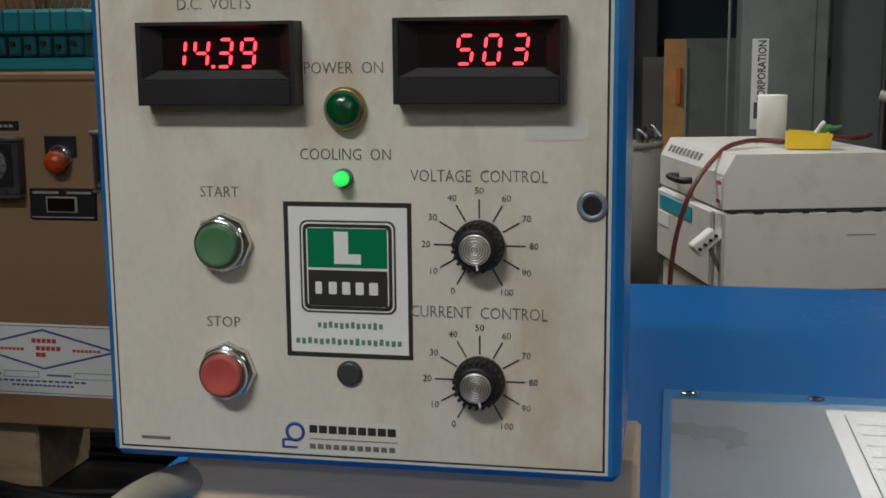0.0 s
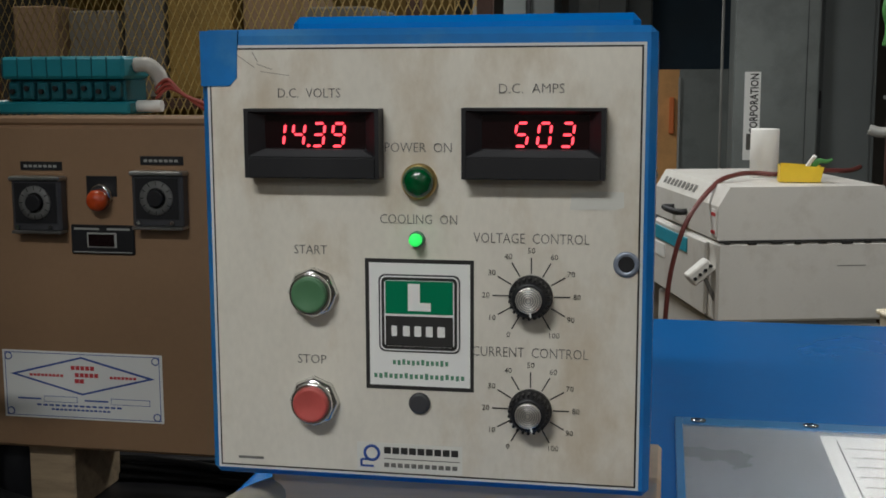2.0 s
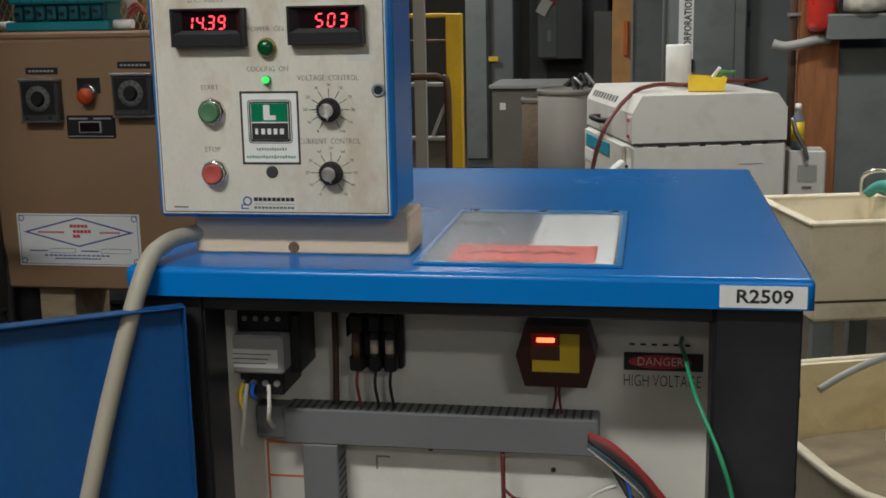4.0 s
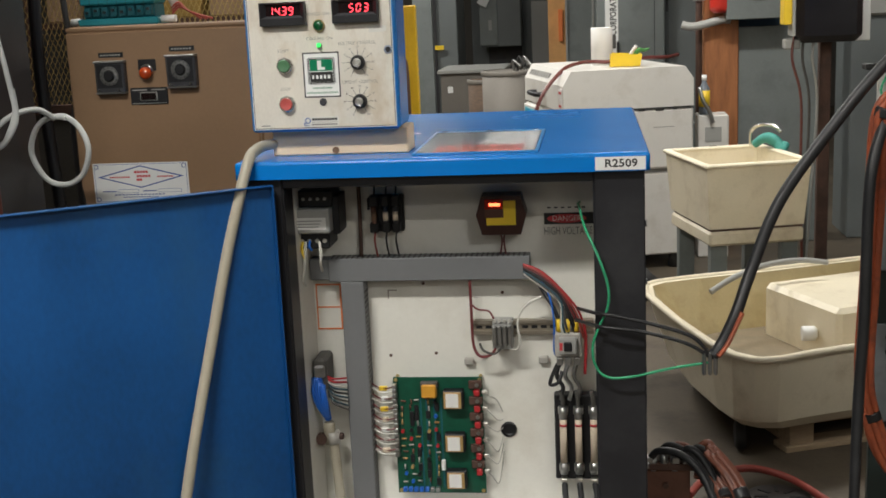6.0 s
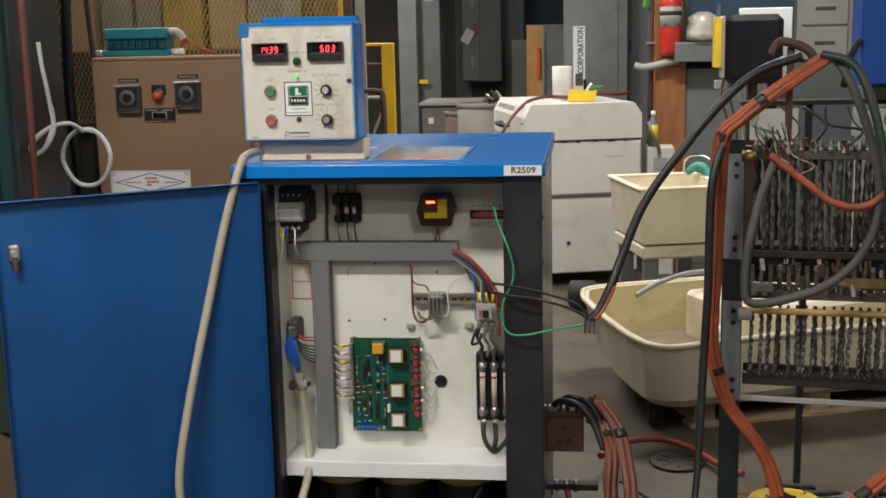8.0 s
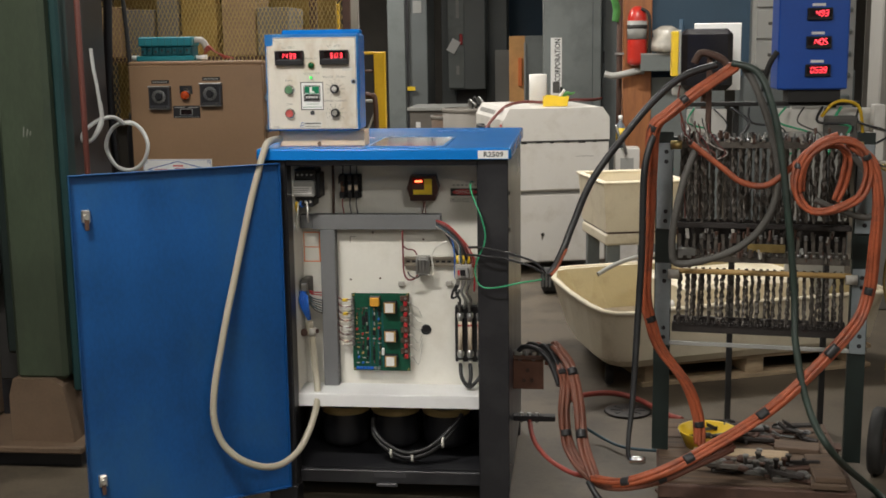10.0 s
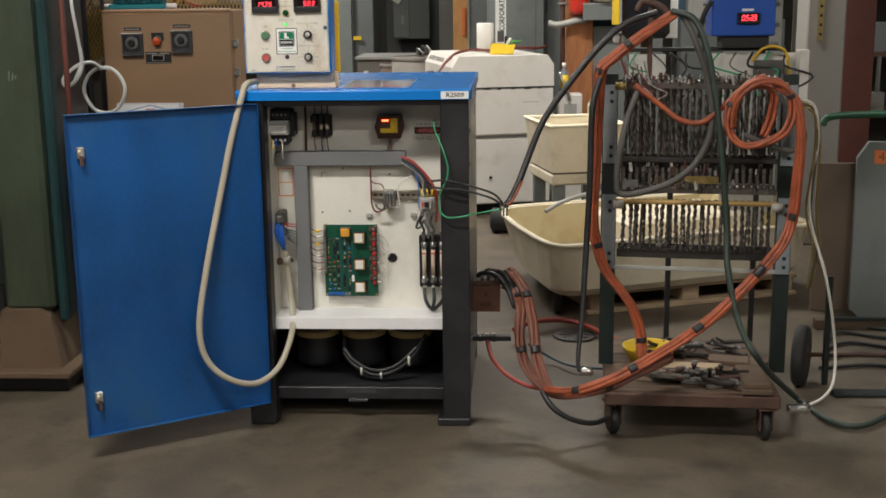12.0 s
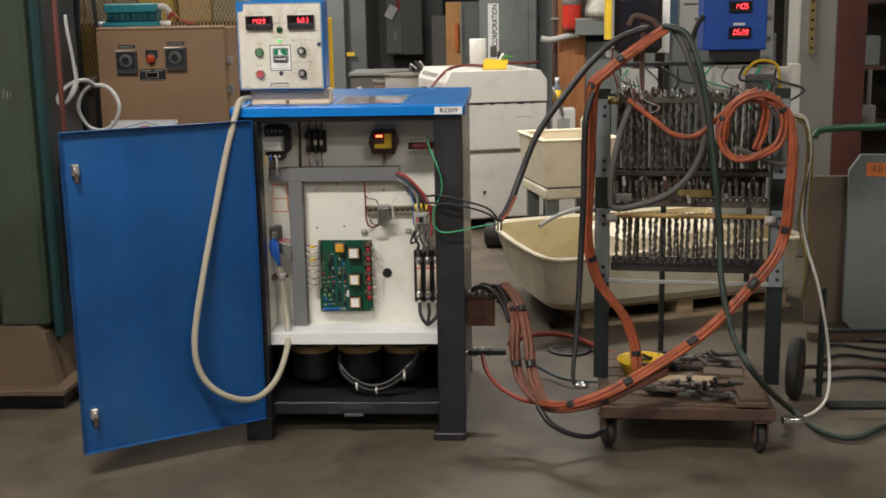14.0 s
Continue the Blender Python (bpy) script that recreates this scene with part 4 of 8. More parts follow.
def seven_segment(shape, ch, x, z, h, y):
    """One slanted digit, its lower left corner at x, z."""
    w, s = h * 0.52, h * 0.11
    on = {"0": "abcdef", "1": "bc", "3": "abgcd", "4": "fgbc", "5": "afgcd", "8": "abcdefg", "9": "abcdfg"}[ch]
    seg = {"a": (0, w, h, h), "d": (0, w, 0, 0), "g": (0, w, h / 2, h / 2), "f": (0, 0, h / 2, h), "e": (0, 0, 0, h / 2), "b": (w, w, h / 2, h), "c": (w, w, 0, h / 2)}
    for c in on:
        x0, x1, z0, z1 = seg[c]
        g = s * 0.55
        if z0 == z1:
            out = [(x0 + g, z0), (x0 + g + s / 2, z0 + s / 2), (x1 - g - s / 2, z0 + s / 2), (x1 - g, z0), (x1 - g - s / 2, z0 - s / 2), (x0 + g + s / 2, z0 - s / 2)]
        else:
            out = [(x0, z0 + g), (x0 + s / 2, z0 + g + s / 2), (x0 + s / 2, z1 - g - s / 2), (x0, z1 - g), (x0 - s / 2, z1 - g - s / 2), (x0 - s / 2, z0 + g + s / 2)]
        shape.prism([(x + p[0] + 0.12 * p[1], z + p[1]) for p in out], y, y + 0.0006, "y")


def panel_meter(x0, z0, digits, dot, parent, dx, ma_digits=None):
    """A black panel meter 0.106 x 0.053 with a slanted hood and lit digits."""
    w, h, p = 0.1005, 0.0500, 0.015
    body = Shape()
    # rim round a recessed window, with sloping cheeks
    o = [(x0, z0), (x0 + w, z0), (x0 + w, z0 + h), (x0, z0 + h)]
    i = [(x0 + 0.014, z0 + 0.0215), (x0 + w - 0.012, z0 + 0.0215), (x0 + w - 0.012, z0 + h - 0.005), (x0 + 0.014, z0 + h - 0.005)]
    f = [(x0 + 0.003, z0 + 0.0165), (x0 + w - 0.003, z0 + 0.0165), (x0 + w - 0.003, z0 + h - 0.002), (x0 + 0.003, z0 + h - 0.002)]
    vs = [(a, FY, b) for a, b in o] + [(a, FY - p, b) for a, b in o] + [(a, FY - p, b) for a, b in f] + [(a, FY - 0.006, b) for a, b in i]
    fs = [(k, (k + 1) % 4, 4 + (k + 1) % 4, 4 + k) for k in range(4)]
    fs += [(4 + k, 4 + (k + 1) % 4, 8 + (k + 1) % 4, 8 + k) for k in range(4)]
    fs += [(8 + k, 8 + (k + 1) % 4, 12 + (k + 1) % 4, 12 + k) for k in range(4)]
    body.add(vs, fs)
    meter = part("panel_meter", body, BLACK_PLASTIC, parent, "black digital panel meter showing red figures")
    part("meter_sill", Shape().box(x0 + 0.003, x0 + w - 0.003, FY - p - 0.0008, FY - p + 0.001, z0 + 0.0005, z0 + 0.0150, 0.0005), BLACK_PLASTIC, meter)
    part("meter_lip", Shape().prism([(x0 + 0.004, z0 + 0.0158), (x0 + w - 0.004, z0 + 0.0158), (x0 + w - 0.013, z0 + 0.0210), (x0 + 0.015, z0 + 0.0210)], FY - p - 0.0004, FY - p + 0.004, "y"), GREY_PLASTIC, meter)
    part("meter_window", Shape().box(i[0][0] - 0.001, i[1][0] + 0.001, FY - 0.0065, FY - 0.003, i[0][1] - 0.001, i[2][1] + 0.001), DARK_WINDOW, meter)
    x = x0 + dx
    for ch in digits:
        s = Shape()
        seven_segment(s, ch, x, z0 + 0.0232, 0.0162, FY - 0.0082)
        part("figure", s, LED_RED, meter, "lit red figure")
        x += 0.0149 if len(digits) == 4 else 0.0160
    if dot is not None:
        part("decimal_point", Shape().box(x0 + dot, x0 + dot + 0.0020, FY - 0.0082, FY - 0.0076, z0 + 0.0224, z0 + 0.0242), LED_RED, meter)
    return meter


panel_meter(0.0705, 1.6338, "1439", 0.0455, box, 0.0190)
panel_meter(0.2305, 1.6345, "503", None, box, 0.0365)

for text, x, z, h, w, ma in (("D.C.  VOLTS", 0.1155, 1.6945, 0.0070, 0.047, FADED_INK), ("D.C.  AMPS", 0.278, 1.6975, 0.0070, 0.046, FADED_INK), ("POWER  ON", 0.1965, 1.6555, 0.0072, 0.049, FADED_INK),
                             ("COOLING  ON", 0.1965, 1.6035, 0.0072, 0.057, FADED_INK), ("START", 0.1145, 1.5795, 0.0070, 0.025, FADED_INK), ("STOP", 0.114, 1.4965, 0.0070, 0.022, FADED_INK),
                             ("VOLTAGE  CONTROL", 0.2785, 1.5910, 0.0075, 0.083, FADED_INK), ("CURRENT  CONTROL", 0.278, 1.5075, 0.0075, 0.084, FADED_INK)):
    lettering("lettering", text, x, FY - 0.0003, z, h, ma, box, width=w)


def push_button(x, z, ma, label):
    b = part("push_button", Shape().turned([(0.0192, 0), (0.0192, 0.0035), (0.0178, 0.0058), (0.0158, 0.0068)], (x, FY, z), "y", 8), CHROME, box, label)
    part("bezel", Shape().turned([(0.0160, 0.0055), (0.0160, 0.0105), (0.0148, 0.0120), (0.0138, 0.0112)], (x, FY, z), "y", 28), CHROME, b)
    part("cap", Shape().turned([(0.0134, 0.008), (0.0134, 0.0138), (0.0124, 0.0152), (0.0106, 0.0148), (0.006, 0.0136), (0.001, 0.0132)], (x, FY, z), "y", 28), ma, b)


push_button(0.1164, 1.5478, CAP_GREEN, "green start button in a chrome octagonal ring")
push_button(0.1160, 1.4648, CAP_RED, "red stop button in a chrome octagonal ring")
pilot = part("pilot_lamp", Shape().turned([(0.0130, 0), (0.0132, 0.003), (0.0115, 0.005)], (0.1975, FY, 1.6315), "y", 28), BRASS, box, "green pilot lamp in a brass ring")
part("lens", Shape().turned([(0.0112, 0.003), (0.0112, 0.008), (0.008, 0.0115), (0.003, 0.013)], (0.1975, FY, 1.6315), "y", 24), LAMP_GREEN, pilot)
pilot2 = part("pilot_light", Shape().turned([(0.0058, 0), (0.0058, 0.004), (0.005, 0.005)], (0.1955, FY, 1.5895), "y", 20), GREEN_INK, box, "small lit green indicator")
part("lens", Shape().turned([(0.0045, 0.004), (0.0045, 0.009), (0.0036, 0.0115), (0.0012, 0.0125)], (0.1955, FY, 1.5895), "y", 18), LED_GREEN, pilot2)


def dial(x, z, turn):
    k = part("control_knob", Shape().turned([(0.0158, 0.001), (0.0158, 0.005), (0.0142, 0.007), (0.0128, 0.0140), (0.0118, 0.0160), (0.0105, 0.0165)], (x, FY, z), "y", 32), BLACK_PLASTIC, box, "black fluted knob with an aluminium cap")
    for i in range(22):
        part("flute", Shape().box(-0.0009, 0.0009, -0.0142, -0.003, 0.0128, 0.0149).mesh("flute", BLACK_PLASTIC) if "flute" not in bpy.data.meshes else bpy.data.meshes["flute"], BLACK_PLASTIC, k, at=pose(x, FY, z, 0, 360 * i / 22, 0))
    part("knob_cap", Shape().turned([(0.0094, 0.0160), (0.0094, 0.0178), (0.0086, 0.0184)], (x, FY, z), "y", 28), BRUSHED, k, "brushed aluminium cap")
    for n in range(5):
        part("turning_ring", Shape().turned([(0.0014 + 0.0016 * n, 0.0184), (0.0018 + 0.0016 * n, 0.0187), (0.0023 + 0.0016 * n, 0.0184)], (x, FY, z), "y", 24, caps=False), STEEL, k)
    part("pointer", Shape().box(-0.0005, 0.0005, FY - 0.0188, FY - 0.0160, 0.0085, 0.0122, m=Matrix.Translation((x, 0, z)) @ Matrix.Rotation(math.radians(turn), 4, "Y")), STICKER, k)
    for n in range(11):
        a = math.radians(-150 + 30 * n)
        part("scale_mark", Shape().box(-0.00045, 0.00045, FY - 0.0004, FY + 0.0005, 0.0165, 0.0280, m=Matrix.Translation((x, 0, z)) @ Matrix.Rotation(a, 4, "Y")), INK, k)
        lettering("scale_number", str(n * 10), x + 0.0330 * math.sin(a), FY - 0.0003, z + 0.0330 * math.cos(a), 0.0041, INK, k)


dial(0.2789, 1.5495, 172)
dial(0.2789, 1.4655, 165)
hole = part("latch_hole", Shape().turned([(0.0092, 0), (0.0092, 0.001), (0.0066, 0.0016), (0.0055, 0.0005)], (0.3462, FY, 1.5745), "y", 24, caps=False), material("blue_grey_ring", (0.30, 0.34, 0.42), 0.4, 0.5), box, "worn lock hole in a metal ring")
part("hole_core", Shape().disc((0.3462, FY - 0.0002, 1.5745), 0.0058, 0.0006, "y", 18), BLACK_PLASTIC, hole)
part("blanking_plug", Shape().turned([(0.0082, 0), (0.0082, 0.0015), (0.006, 0.0028)], (0.1965, FY, 1.4665), "y", 24), GREY_PLASTIC, box, "grey plastic blanking plug")
# maker's sticker with plain shapes for its emblem
st = part("sticker", Shape().box(0.1560, 0.2372, FY - 0.0004, FY + 0.0005, 1.4765, 1.5745), INK, box, "white company sticker with a green and black emblem")
part("sticker_face", Shape().box(0.1590, 0.2345, FY - 0.0006, FY, 1.4795, 1.5715), STICKER, st)


def rounded(x0, x1, z0, z1, r, n=5):
    out = []
    for cx, cz, a0 in ((x1 - r, z1 - r, 0), (x0 + r, z1 - r, 90), (x0 + r, z0 + r, 180), (x1 - r, z0 + r, 270)):
        out += [(cx + r * math.cos(math.radians(a0 + 90 * i / n)), cz + r * math.sin(math.radians(a0 + 90 * i / n))) for i in range(n + 1)]
    return out


for k, (g, ma) in enumerate(((0.0, GREY_PLASTIC), (0.0012, STICKER), (0.0022, INK), (0.0044, STICKER))):
    part("emblem_frame", Shape().prism(rounded(0.1662 + g, 0.2272 - g, 1.5050 + g, 1.5632 - g, 0.005 - g * 0.6), FY - 0.0009 - 0.0002 * k, FY, "y"), ma, st)
part("emblem_top", Shape().box(0.1715, 0.2220, FY - 0.0019, FY, 1.5340, 1.5585), STICKER_GREEN, st)
part("emblem_base", Shape().box(0.1715, 0.2220, FY - 0.0019, FY, 1.5098, 1.5322), INK, st)
part("emblem_shape", Shape().prism([(0.1885, 1.5363), (0.2055, 1.5363), (0.2055, 1.5425), (0.1975, 1.5425), (0.1975, 1.5565), (0.1885, 1.5565)], FY - 0.0022, FY, "y"), STICKER, st)
for i, w in enumerate((0.0055, 0.0065, 0.0065, 0.0065, 0.0070)):
    bx = 0.1760 + i * 0.0086
    part("emblem_bar", Shape().prism(rounded(bx, bx + w - 0.0014, 1.5172, 1.5250, 0.0008, 3), FY - 0.0022, FY, "y"), STICKER, st)
for z, x0, x1, n in ((1.4972, 0.1765, 0.2195, 12), (1.4868, 0.1622, 0.2315, 18)):
    for i in range(n):
        a = x0 + (x1 - x0) * i / n
        part("print_bar", Shape().box(a, a + (x1 - x0) / n * 0.62, FY - 0.0008, FY, z - 0.0017 - 0.0005 * (i % 3 == 1), z + 0.0015 + 0.0008 * (i % 4 == 2)), GREEN_INK, st)
# maker's mark at the foot of the panel
mk = part("maker_plate", Shape().box(0.148, 0.2285, FY - 0.0003, FY + 0.001, 1.4125, 1.4345), PALE_PATCH, box, "pale patch with a grey maker's mark")
part("mark_ring", Shape().turned([(0.0065, 0), (0.0065, 0.0004), (0.0045, 0.0004), (0.0045, 0)], (0.1595, FY - 0.0003, 1.4265), "y", 20, caps=False), BLUE_INK, mk)
part("mark_stroke", Shape().box(0.1512, 0.1610, FY - 0.0007, FY, 1.4155, 1.4170).box(0.1505, 0.1522, FY - 0.0007, FY, 1.4155, 1.4215).box(0.1518, 0.1570, FY - 0.0007, FY, 1.4205, 1.4220), BLUE_INK, mk)
for i in range(9):
    part("print_bar", Shape().box(0.1690 + i * 0.0064, 0.1742 + i * 0.0064, FY - 0.0007, FY, 1.4265, 1.4315), INK, mk)
for i in range(11):
    part("print_bar", Shape().box(0.1690 + i * 0.0052, 0.1728 + i * 0.0052, FY - 0.0007, FY, 1.4160, 1.4192), FADED_INK, mk)
part("mark_line", Shape().box(0.169, 0.2265, FY - 0.0006, FY, 1.4222, 1.4228), FADED_INK, mk)

# ---- document pouch lying on the top ----
pouch = thing("document_pouch", "clear vinyl document pouch bound in blue, with papers inside", "document pouch")
part("backing", Shape().box(0.392, 0.660, 0.050, 0.462, 1.344, 1.3462), GREY_FILM, pouch)
part("binding", Shape().box(0.388, 0.396, 0.046, 0.466, 1.344, 1.3482, 0.001).box(0.656, 0.664, 0.046, 0.466, 1.344, 1.3482, 0.001).box(0.396, 0.656, 0.046, 0.053, 1.344, 1.3482, 0.001).box(0.396, 0.656, 0.440, 0.466, 1.344, 1.3482, 0.001), POUCH_BLUE, pouch, "blue vinyl binding")
part("paper", Shape().box(0.531, 0.652, 0.058, 0.425, 1.3462, 1.3468), PAPER, pouch, "white printed sheet")
for i in range(9):
    part("print_line", Shape().box(0.552, 0.648 - 0.02 * (i % 3), 0.16 + i * 0.028, 0.1615 + i * 0.028, 1.3468, 1.3470), FADED_INK, pouch)
part("print_line", Shape().box(0.545, 0.5462, 0.14, 0.41, 1.3468, 1.3470), INK, pouch)
part("tag", Shape().box(0.432, 0.628, 0.060, 0.172, 1.3470, 1.3476), RED_TAG, pouch, "red card with dark scrawl")
for i in range(7):
    part("scrawl", Shape().box(-0.009, 0.009, -0.004, 0.004, 0, 0.0003), INK, pouch, at=pose(0.462 + i * 0.022, 0.115 + 0.008 * (i % 2), 1.3476, 0, 0, 40 - 25 * (i % 3)))
film = part("film", Shape().box(0.394, 0.658, 0.052, 0.442, 1.3479, 1.3482), glass("clear_vinyl", (0.97, 0.98, 1.0), 0.12), pouch, "clear vinyl front")
film.visible_shadow = False
for ex in (0.412, 0.526, 0.642):
    part("eyelet", Shape().turned([(0.004, 0), (0.008, 0.0), (0.008, 0.0012), (0.004, 0.0018)], (ex, 0.453, 1.3482), "z", 16, caps=False), CHROME, pouch)


# ---- left side: tan enclosure, guard mesh, green machine ----
enc = thing("control_enclosure", "tan-brown steel control enclosure with two timers and a nameplate", "control panel")
part("body", Shape().box(-0.930, -0.298, 1.30, 1.54, 1.000, 1.634, 0.006), BROWN_ENAMEL, enc)
part("lid", Shape().box(-0.938, -0.302, 1.272, 1.300, 0.992, 1.622, 0.006), BROWN_ENAMEL, enc, "tan front lid with a rounded edge")
part("lid_fold", Shape().box(-0.938, -0.302, 1.276, 1.302, 1.622, 1.640, 0.005), BROWN_ENAMEL, enc)
EY = 1.272
for z in (1.16, 1.33, 1.47):
    part("side_latch", Shape().box(-0.298, -0.280, 1.29, 1.34, z - 0.02, z + 0.02, 0.004).disc((-0.289, 1.29, z), 0.012, 0.006, "y", 10), STEEL, enc)


def timer(x, z):
    t = part("timer", Shape().box(x - 0.05, x + 0.05, EY - 0.028, EY, z - 0.052, z + 0.048, 0.004), GREY_PLASTIC, enc, "square timer with a round dial under a clear cover")
    part("face", Shape().box(x - 0.042, x + 0.042, EY - 0.030, EY - 0.028, z - 0.036, z + 0.040), BLACK_PLASTIC, t)
    part("dial", Shape().turned([(0.019, 0), (0.032, 0), (0.032, 0.003), (0.019, 0.003)], (x, EY - 0.030, z + 0.003), "y", 28, caps=False), DIAL_GREY, t, "dusty grey graduated ring")
    part("dial_knob", Shape().disc((x, EY - 0.030, z + 0.003), 0.016, 0.012, "y", 20, 0.002), BLACK_PLASTIC, t)
    for k in range(12):
        part("dial_mark", Shape().box(-0.0008, 0.0008, EY - 0.0338, EY - 0.033, 0.024, 0.031, m=Matrix.Translation((x, 0, z + 0.003)) @ Matrix.Rotation(k * math.pi / 6, 4, "Y")), INK, t)
    part("cover_rim", Shape().box(x - 0.052, x + 0.052, EY - 0.034, EY - 0.002, z + 0.044, z + 0.052, 0.002), STEEL, t)
    part("cover_rim", Shape().box(x - 0.05, x + 0.05, EY - 0.034, EY - 0.002, z - 0.056, z - 0.050, 0.002), STEEL, t)
    for sx in (-0.036, 0.03):
        part("cover_screw", Shape().disc((x + sx, EY - 0.030, z - 0.043), 0.004, 0.004, "y", 8), CHROME, t)
    part("engraved_plate", Shape().box(x - 0.042, x + 0.042, EY - 0.003, EY, z + 0.062, z + 0.078), BLACK_PLASTIC, enc)
    for k in range(7):
        part("plate_print", Shape().box(x - 0.035 + k * 0.010, x - 0.028 + k * 0.010, EY - 0.0034, EY - 0.003, z + 0.067, z + 0.072), LIGHT_GREY, enc)


timer(-0.786, 1.476)
timer(-0.543, 1.488)
part("engraved_plate", Shape().box(-0.695, -0.635, EY - 0.003, EY, 1.490, 1.528), BLACK_PLASTIC, enc)
lampo = part("indicator_lamp", Shape().turned([(0.022, 0), (0.022, 0.01), (0.018, 0.014)], (-0.665, EY, 1.492), "y", 20), CHROME, enc, "orange-red indicator lamp")
part("lens", Shape().turned([(0.020, 0.010), (0.020, 0.028), (0.014, 0.036), (0.005, 0.039)], (-0.665, EY, 1.484), "y", 20), LAMP_ORANGE, lampo)
cn = part("counter", Shape().box(-0.730, -0.602, EY - 0.006, EY, 1.380, 1.436, 0.003), BLACK_PLASTIC, enc, "black cycle counter with pale print")
part("counter_frame", Shape().box(-0.696, -0.636, EY - 0.010, EY - 0.006, 1.393, 1.422, 0.002), LIGHT_GREY, cn)
part("counter_window", Shape().box(-0.692, -0.640, EY - 0.0108, EY - 0.010, 1.396, 1.419), DARK_WINDOW, cn)
for k in range(2):
    part("counter_print", Shape().box(-0.722 + k * 0.066, -0.672 + k * 0.062, EY - 0.0066, EY - 0.006, 1.4265, 1.4305), LIGHT_GREY, cn)
part("counter_print", Shape().box(-0.725, -0.607, EY - 0.0066, EY - 0.006, 1.3835, 1.3855), LIGHT_GREY, cn)
npl = part("nameplate", Shape().box(-0.889, -0.558, EY - 0.002, EY, 1.054, 1.188, 0.0005), STICKER, enc, "white nameplate with a blue diamond and small print")
PX, PZ = -0.7235, 1.141
for r, ma, e in ((1.0, BLUE_INK, 0.0026), (0.90, STICKER, 0.0030)):
    part("nameplate_diamond", Shape().prism([(PX - 0.150 * r, PZ), (PX, PZ + 0.038 * r), (PX + 0.150 * r, PZ), (PX, PZ - 0.038 * r)], EY - e, EY - 0.001, "y"), ma, npl)
for z, x0, n, ww in ((1.153, -0.745, 5, 0.008), (1.139, -0.737, 5, 0.008), (1.127, -0.738, 2, 0.009)):
    for k in range(n):
        part("nameplate_print", Shape().box(x0 + k * 0.010, x0 + k * 0.010 + ww, EY - 0.0034, EY - 0.001, z, z + 0.008), RED_INK, npl)
for x0, n in ((-0.832, 9), (-0.665, 7)):
    for k in range(n):
        part("nameplate_print", Shape().box(x0 + k * 0.008, x0 + k * 0.008 + 0.006, EY - 0.0034, EY - 0.001, 1.138, 1.143), RED_INK, npl)
for x0, x1 in ((-0.805, -0.735), (-0.665, -0.585)):
    part("nameplate_field", Shape().box(x0, x1, EY - 0.0024, EY - 0.001, 1.087, 1.099), BLUE_INK, npl)
    part("nameplate_field", Shape().box(x0 + 0.001, x1 - 0.001, EY - 0.0028, EY - 0.001, 1.088, 1.098), STICKER, npl)
    part("nameplate_print", Shape().box(x0 - 0.055, x0 - 0.006, EY - 0.0024, EY - 0.001, 1.091, 1.094), BLUE_INK, npl)
for z, a, b in ((1.079, -0.82, -0.64), (1.071, -0.79, -0.665)):
    for k in range(14):
        part("nameplate_print", Shape().box(a + (b - a) * k / 14, a + (b - a) * (k + 0.7) / 14, EY - 0.0024, EY - 0.001, z, z + 0.0035), BLUE_INK, npl)
for x0, x1, z0, z1 in ((-0.884, -0.563, 1.183, 1.1842), (-0.884, -0.563, 1.058, 1.0592), (-0.884, -0.8828, 1.0592, 1.183), (-0.5642, -0.563, 1.0592, 1.183)):
    part("nameplate_border", Shape().box(x0, x1, EY - 0.0024, EY - 0.001, z0, z1), BLUE_INK, npl)

part("mounting_tab", Shape().prism([(-0.405, 1.085), (-0.345, 1.108), (-0.345, 1.050), (-0.392, 1.052)], EY - 0.012, EY, "y"), BLACK_PLASTIC, enc, "dark bent mounting tab")
for cx in (-0.876, -0.571):
    for cz in (1.066, 1.176):
        part("nameplate_corner", Shape().turned([(0.006, 0), (0.008, 0.0), (0.008, 0.0008), (0.006, 0.0008)], (cx, EY - 0.002, cz), "y", 14, caps=False), BLUE_INK, npl)

bench = thing("steel_stand", "blue steel stand with a dark top under the tan enclosure", "stand")
part("deck", Shape().box(-1.02, -0.12, 1.14, 1.85, 0.815, 0.85, 0.003), BLACK_PAINT, bench)
part("beam", Shape().box(-1.02, -0.12, 1.118, 1.14, 0.74, 0.838, 0.003), DIM_BLUE, bench, "blue front beam with a scuffed yellow edge")
part("edge_strip", Shape().box(-0.80, -0.30, 1.116, 1.14, 0.838, 0.846, 0.002), YELLOW_PAINT, bench)
for px in (-1.0, -0.16):
    for py in (1.16, 1.81):
        part("leg", Shape().box(px - 0.02, px + 0.02, py - 0.02, py + 0.02, 0, 0.82, 0.003), DIM_BLUE, bench)
part("upright", Shape().box(-0.985, -0.925, 1.36, 1.42, 0.85, 1.12, 0.003), DIM_BLUE, bench)
for k, (bx, by) in enumerate(((-0.868, 1.31), (-0.42, 1.40))):
    solid("wood_block", Shape().box(bx, bx + 0.098, by, by + 0.2, 0.85, 0.992, 0.004), PALLET_WOOD, "rough timber block propping up the tan enclosure", "wood block", "timber props")
coil = thing("cable_coil", "heap of black cable lying on the steel stand", "cable")
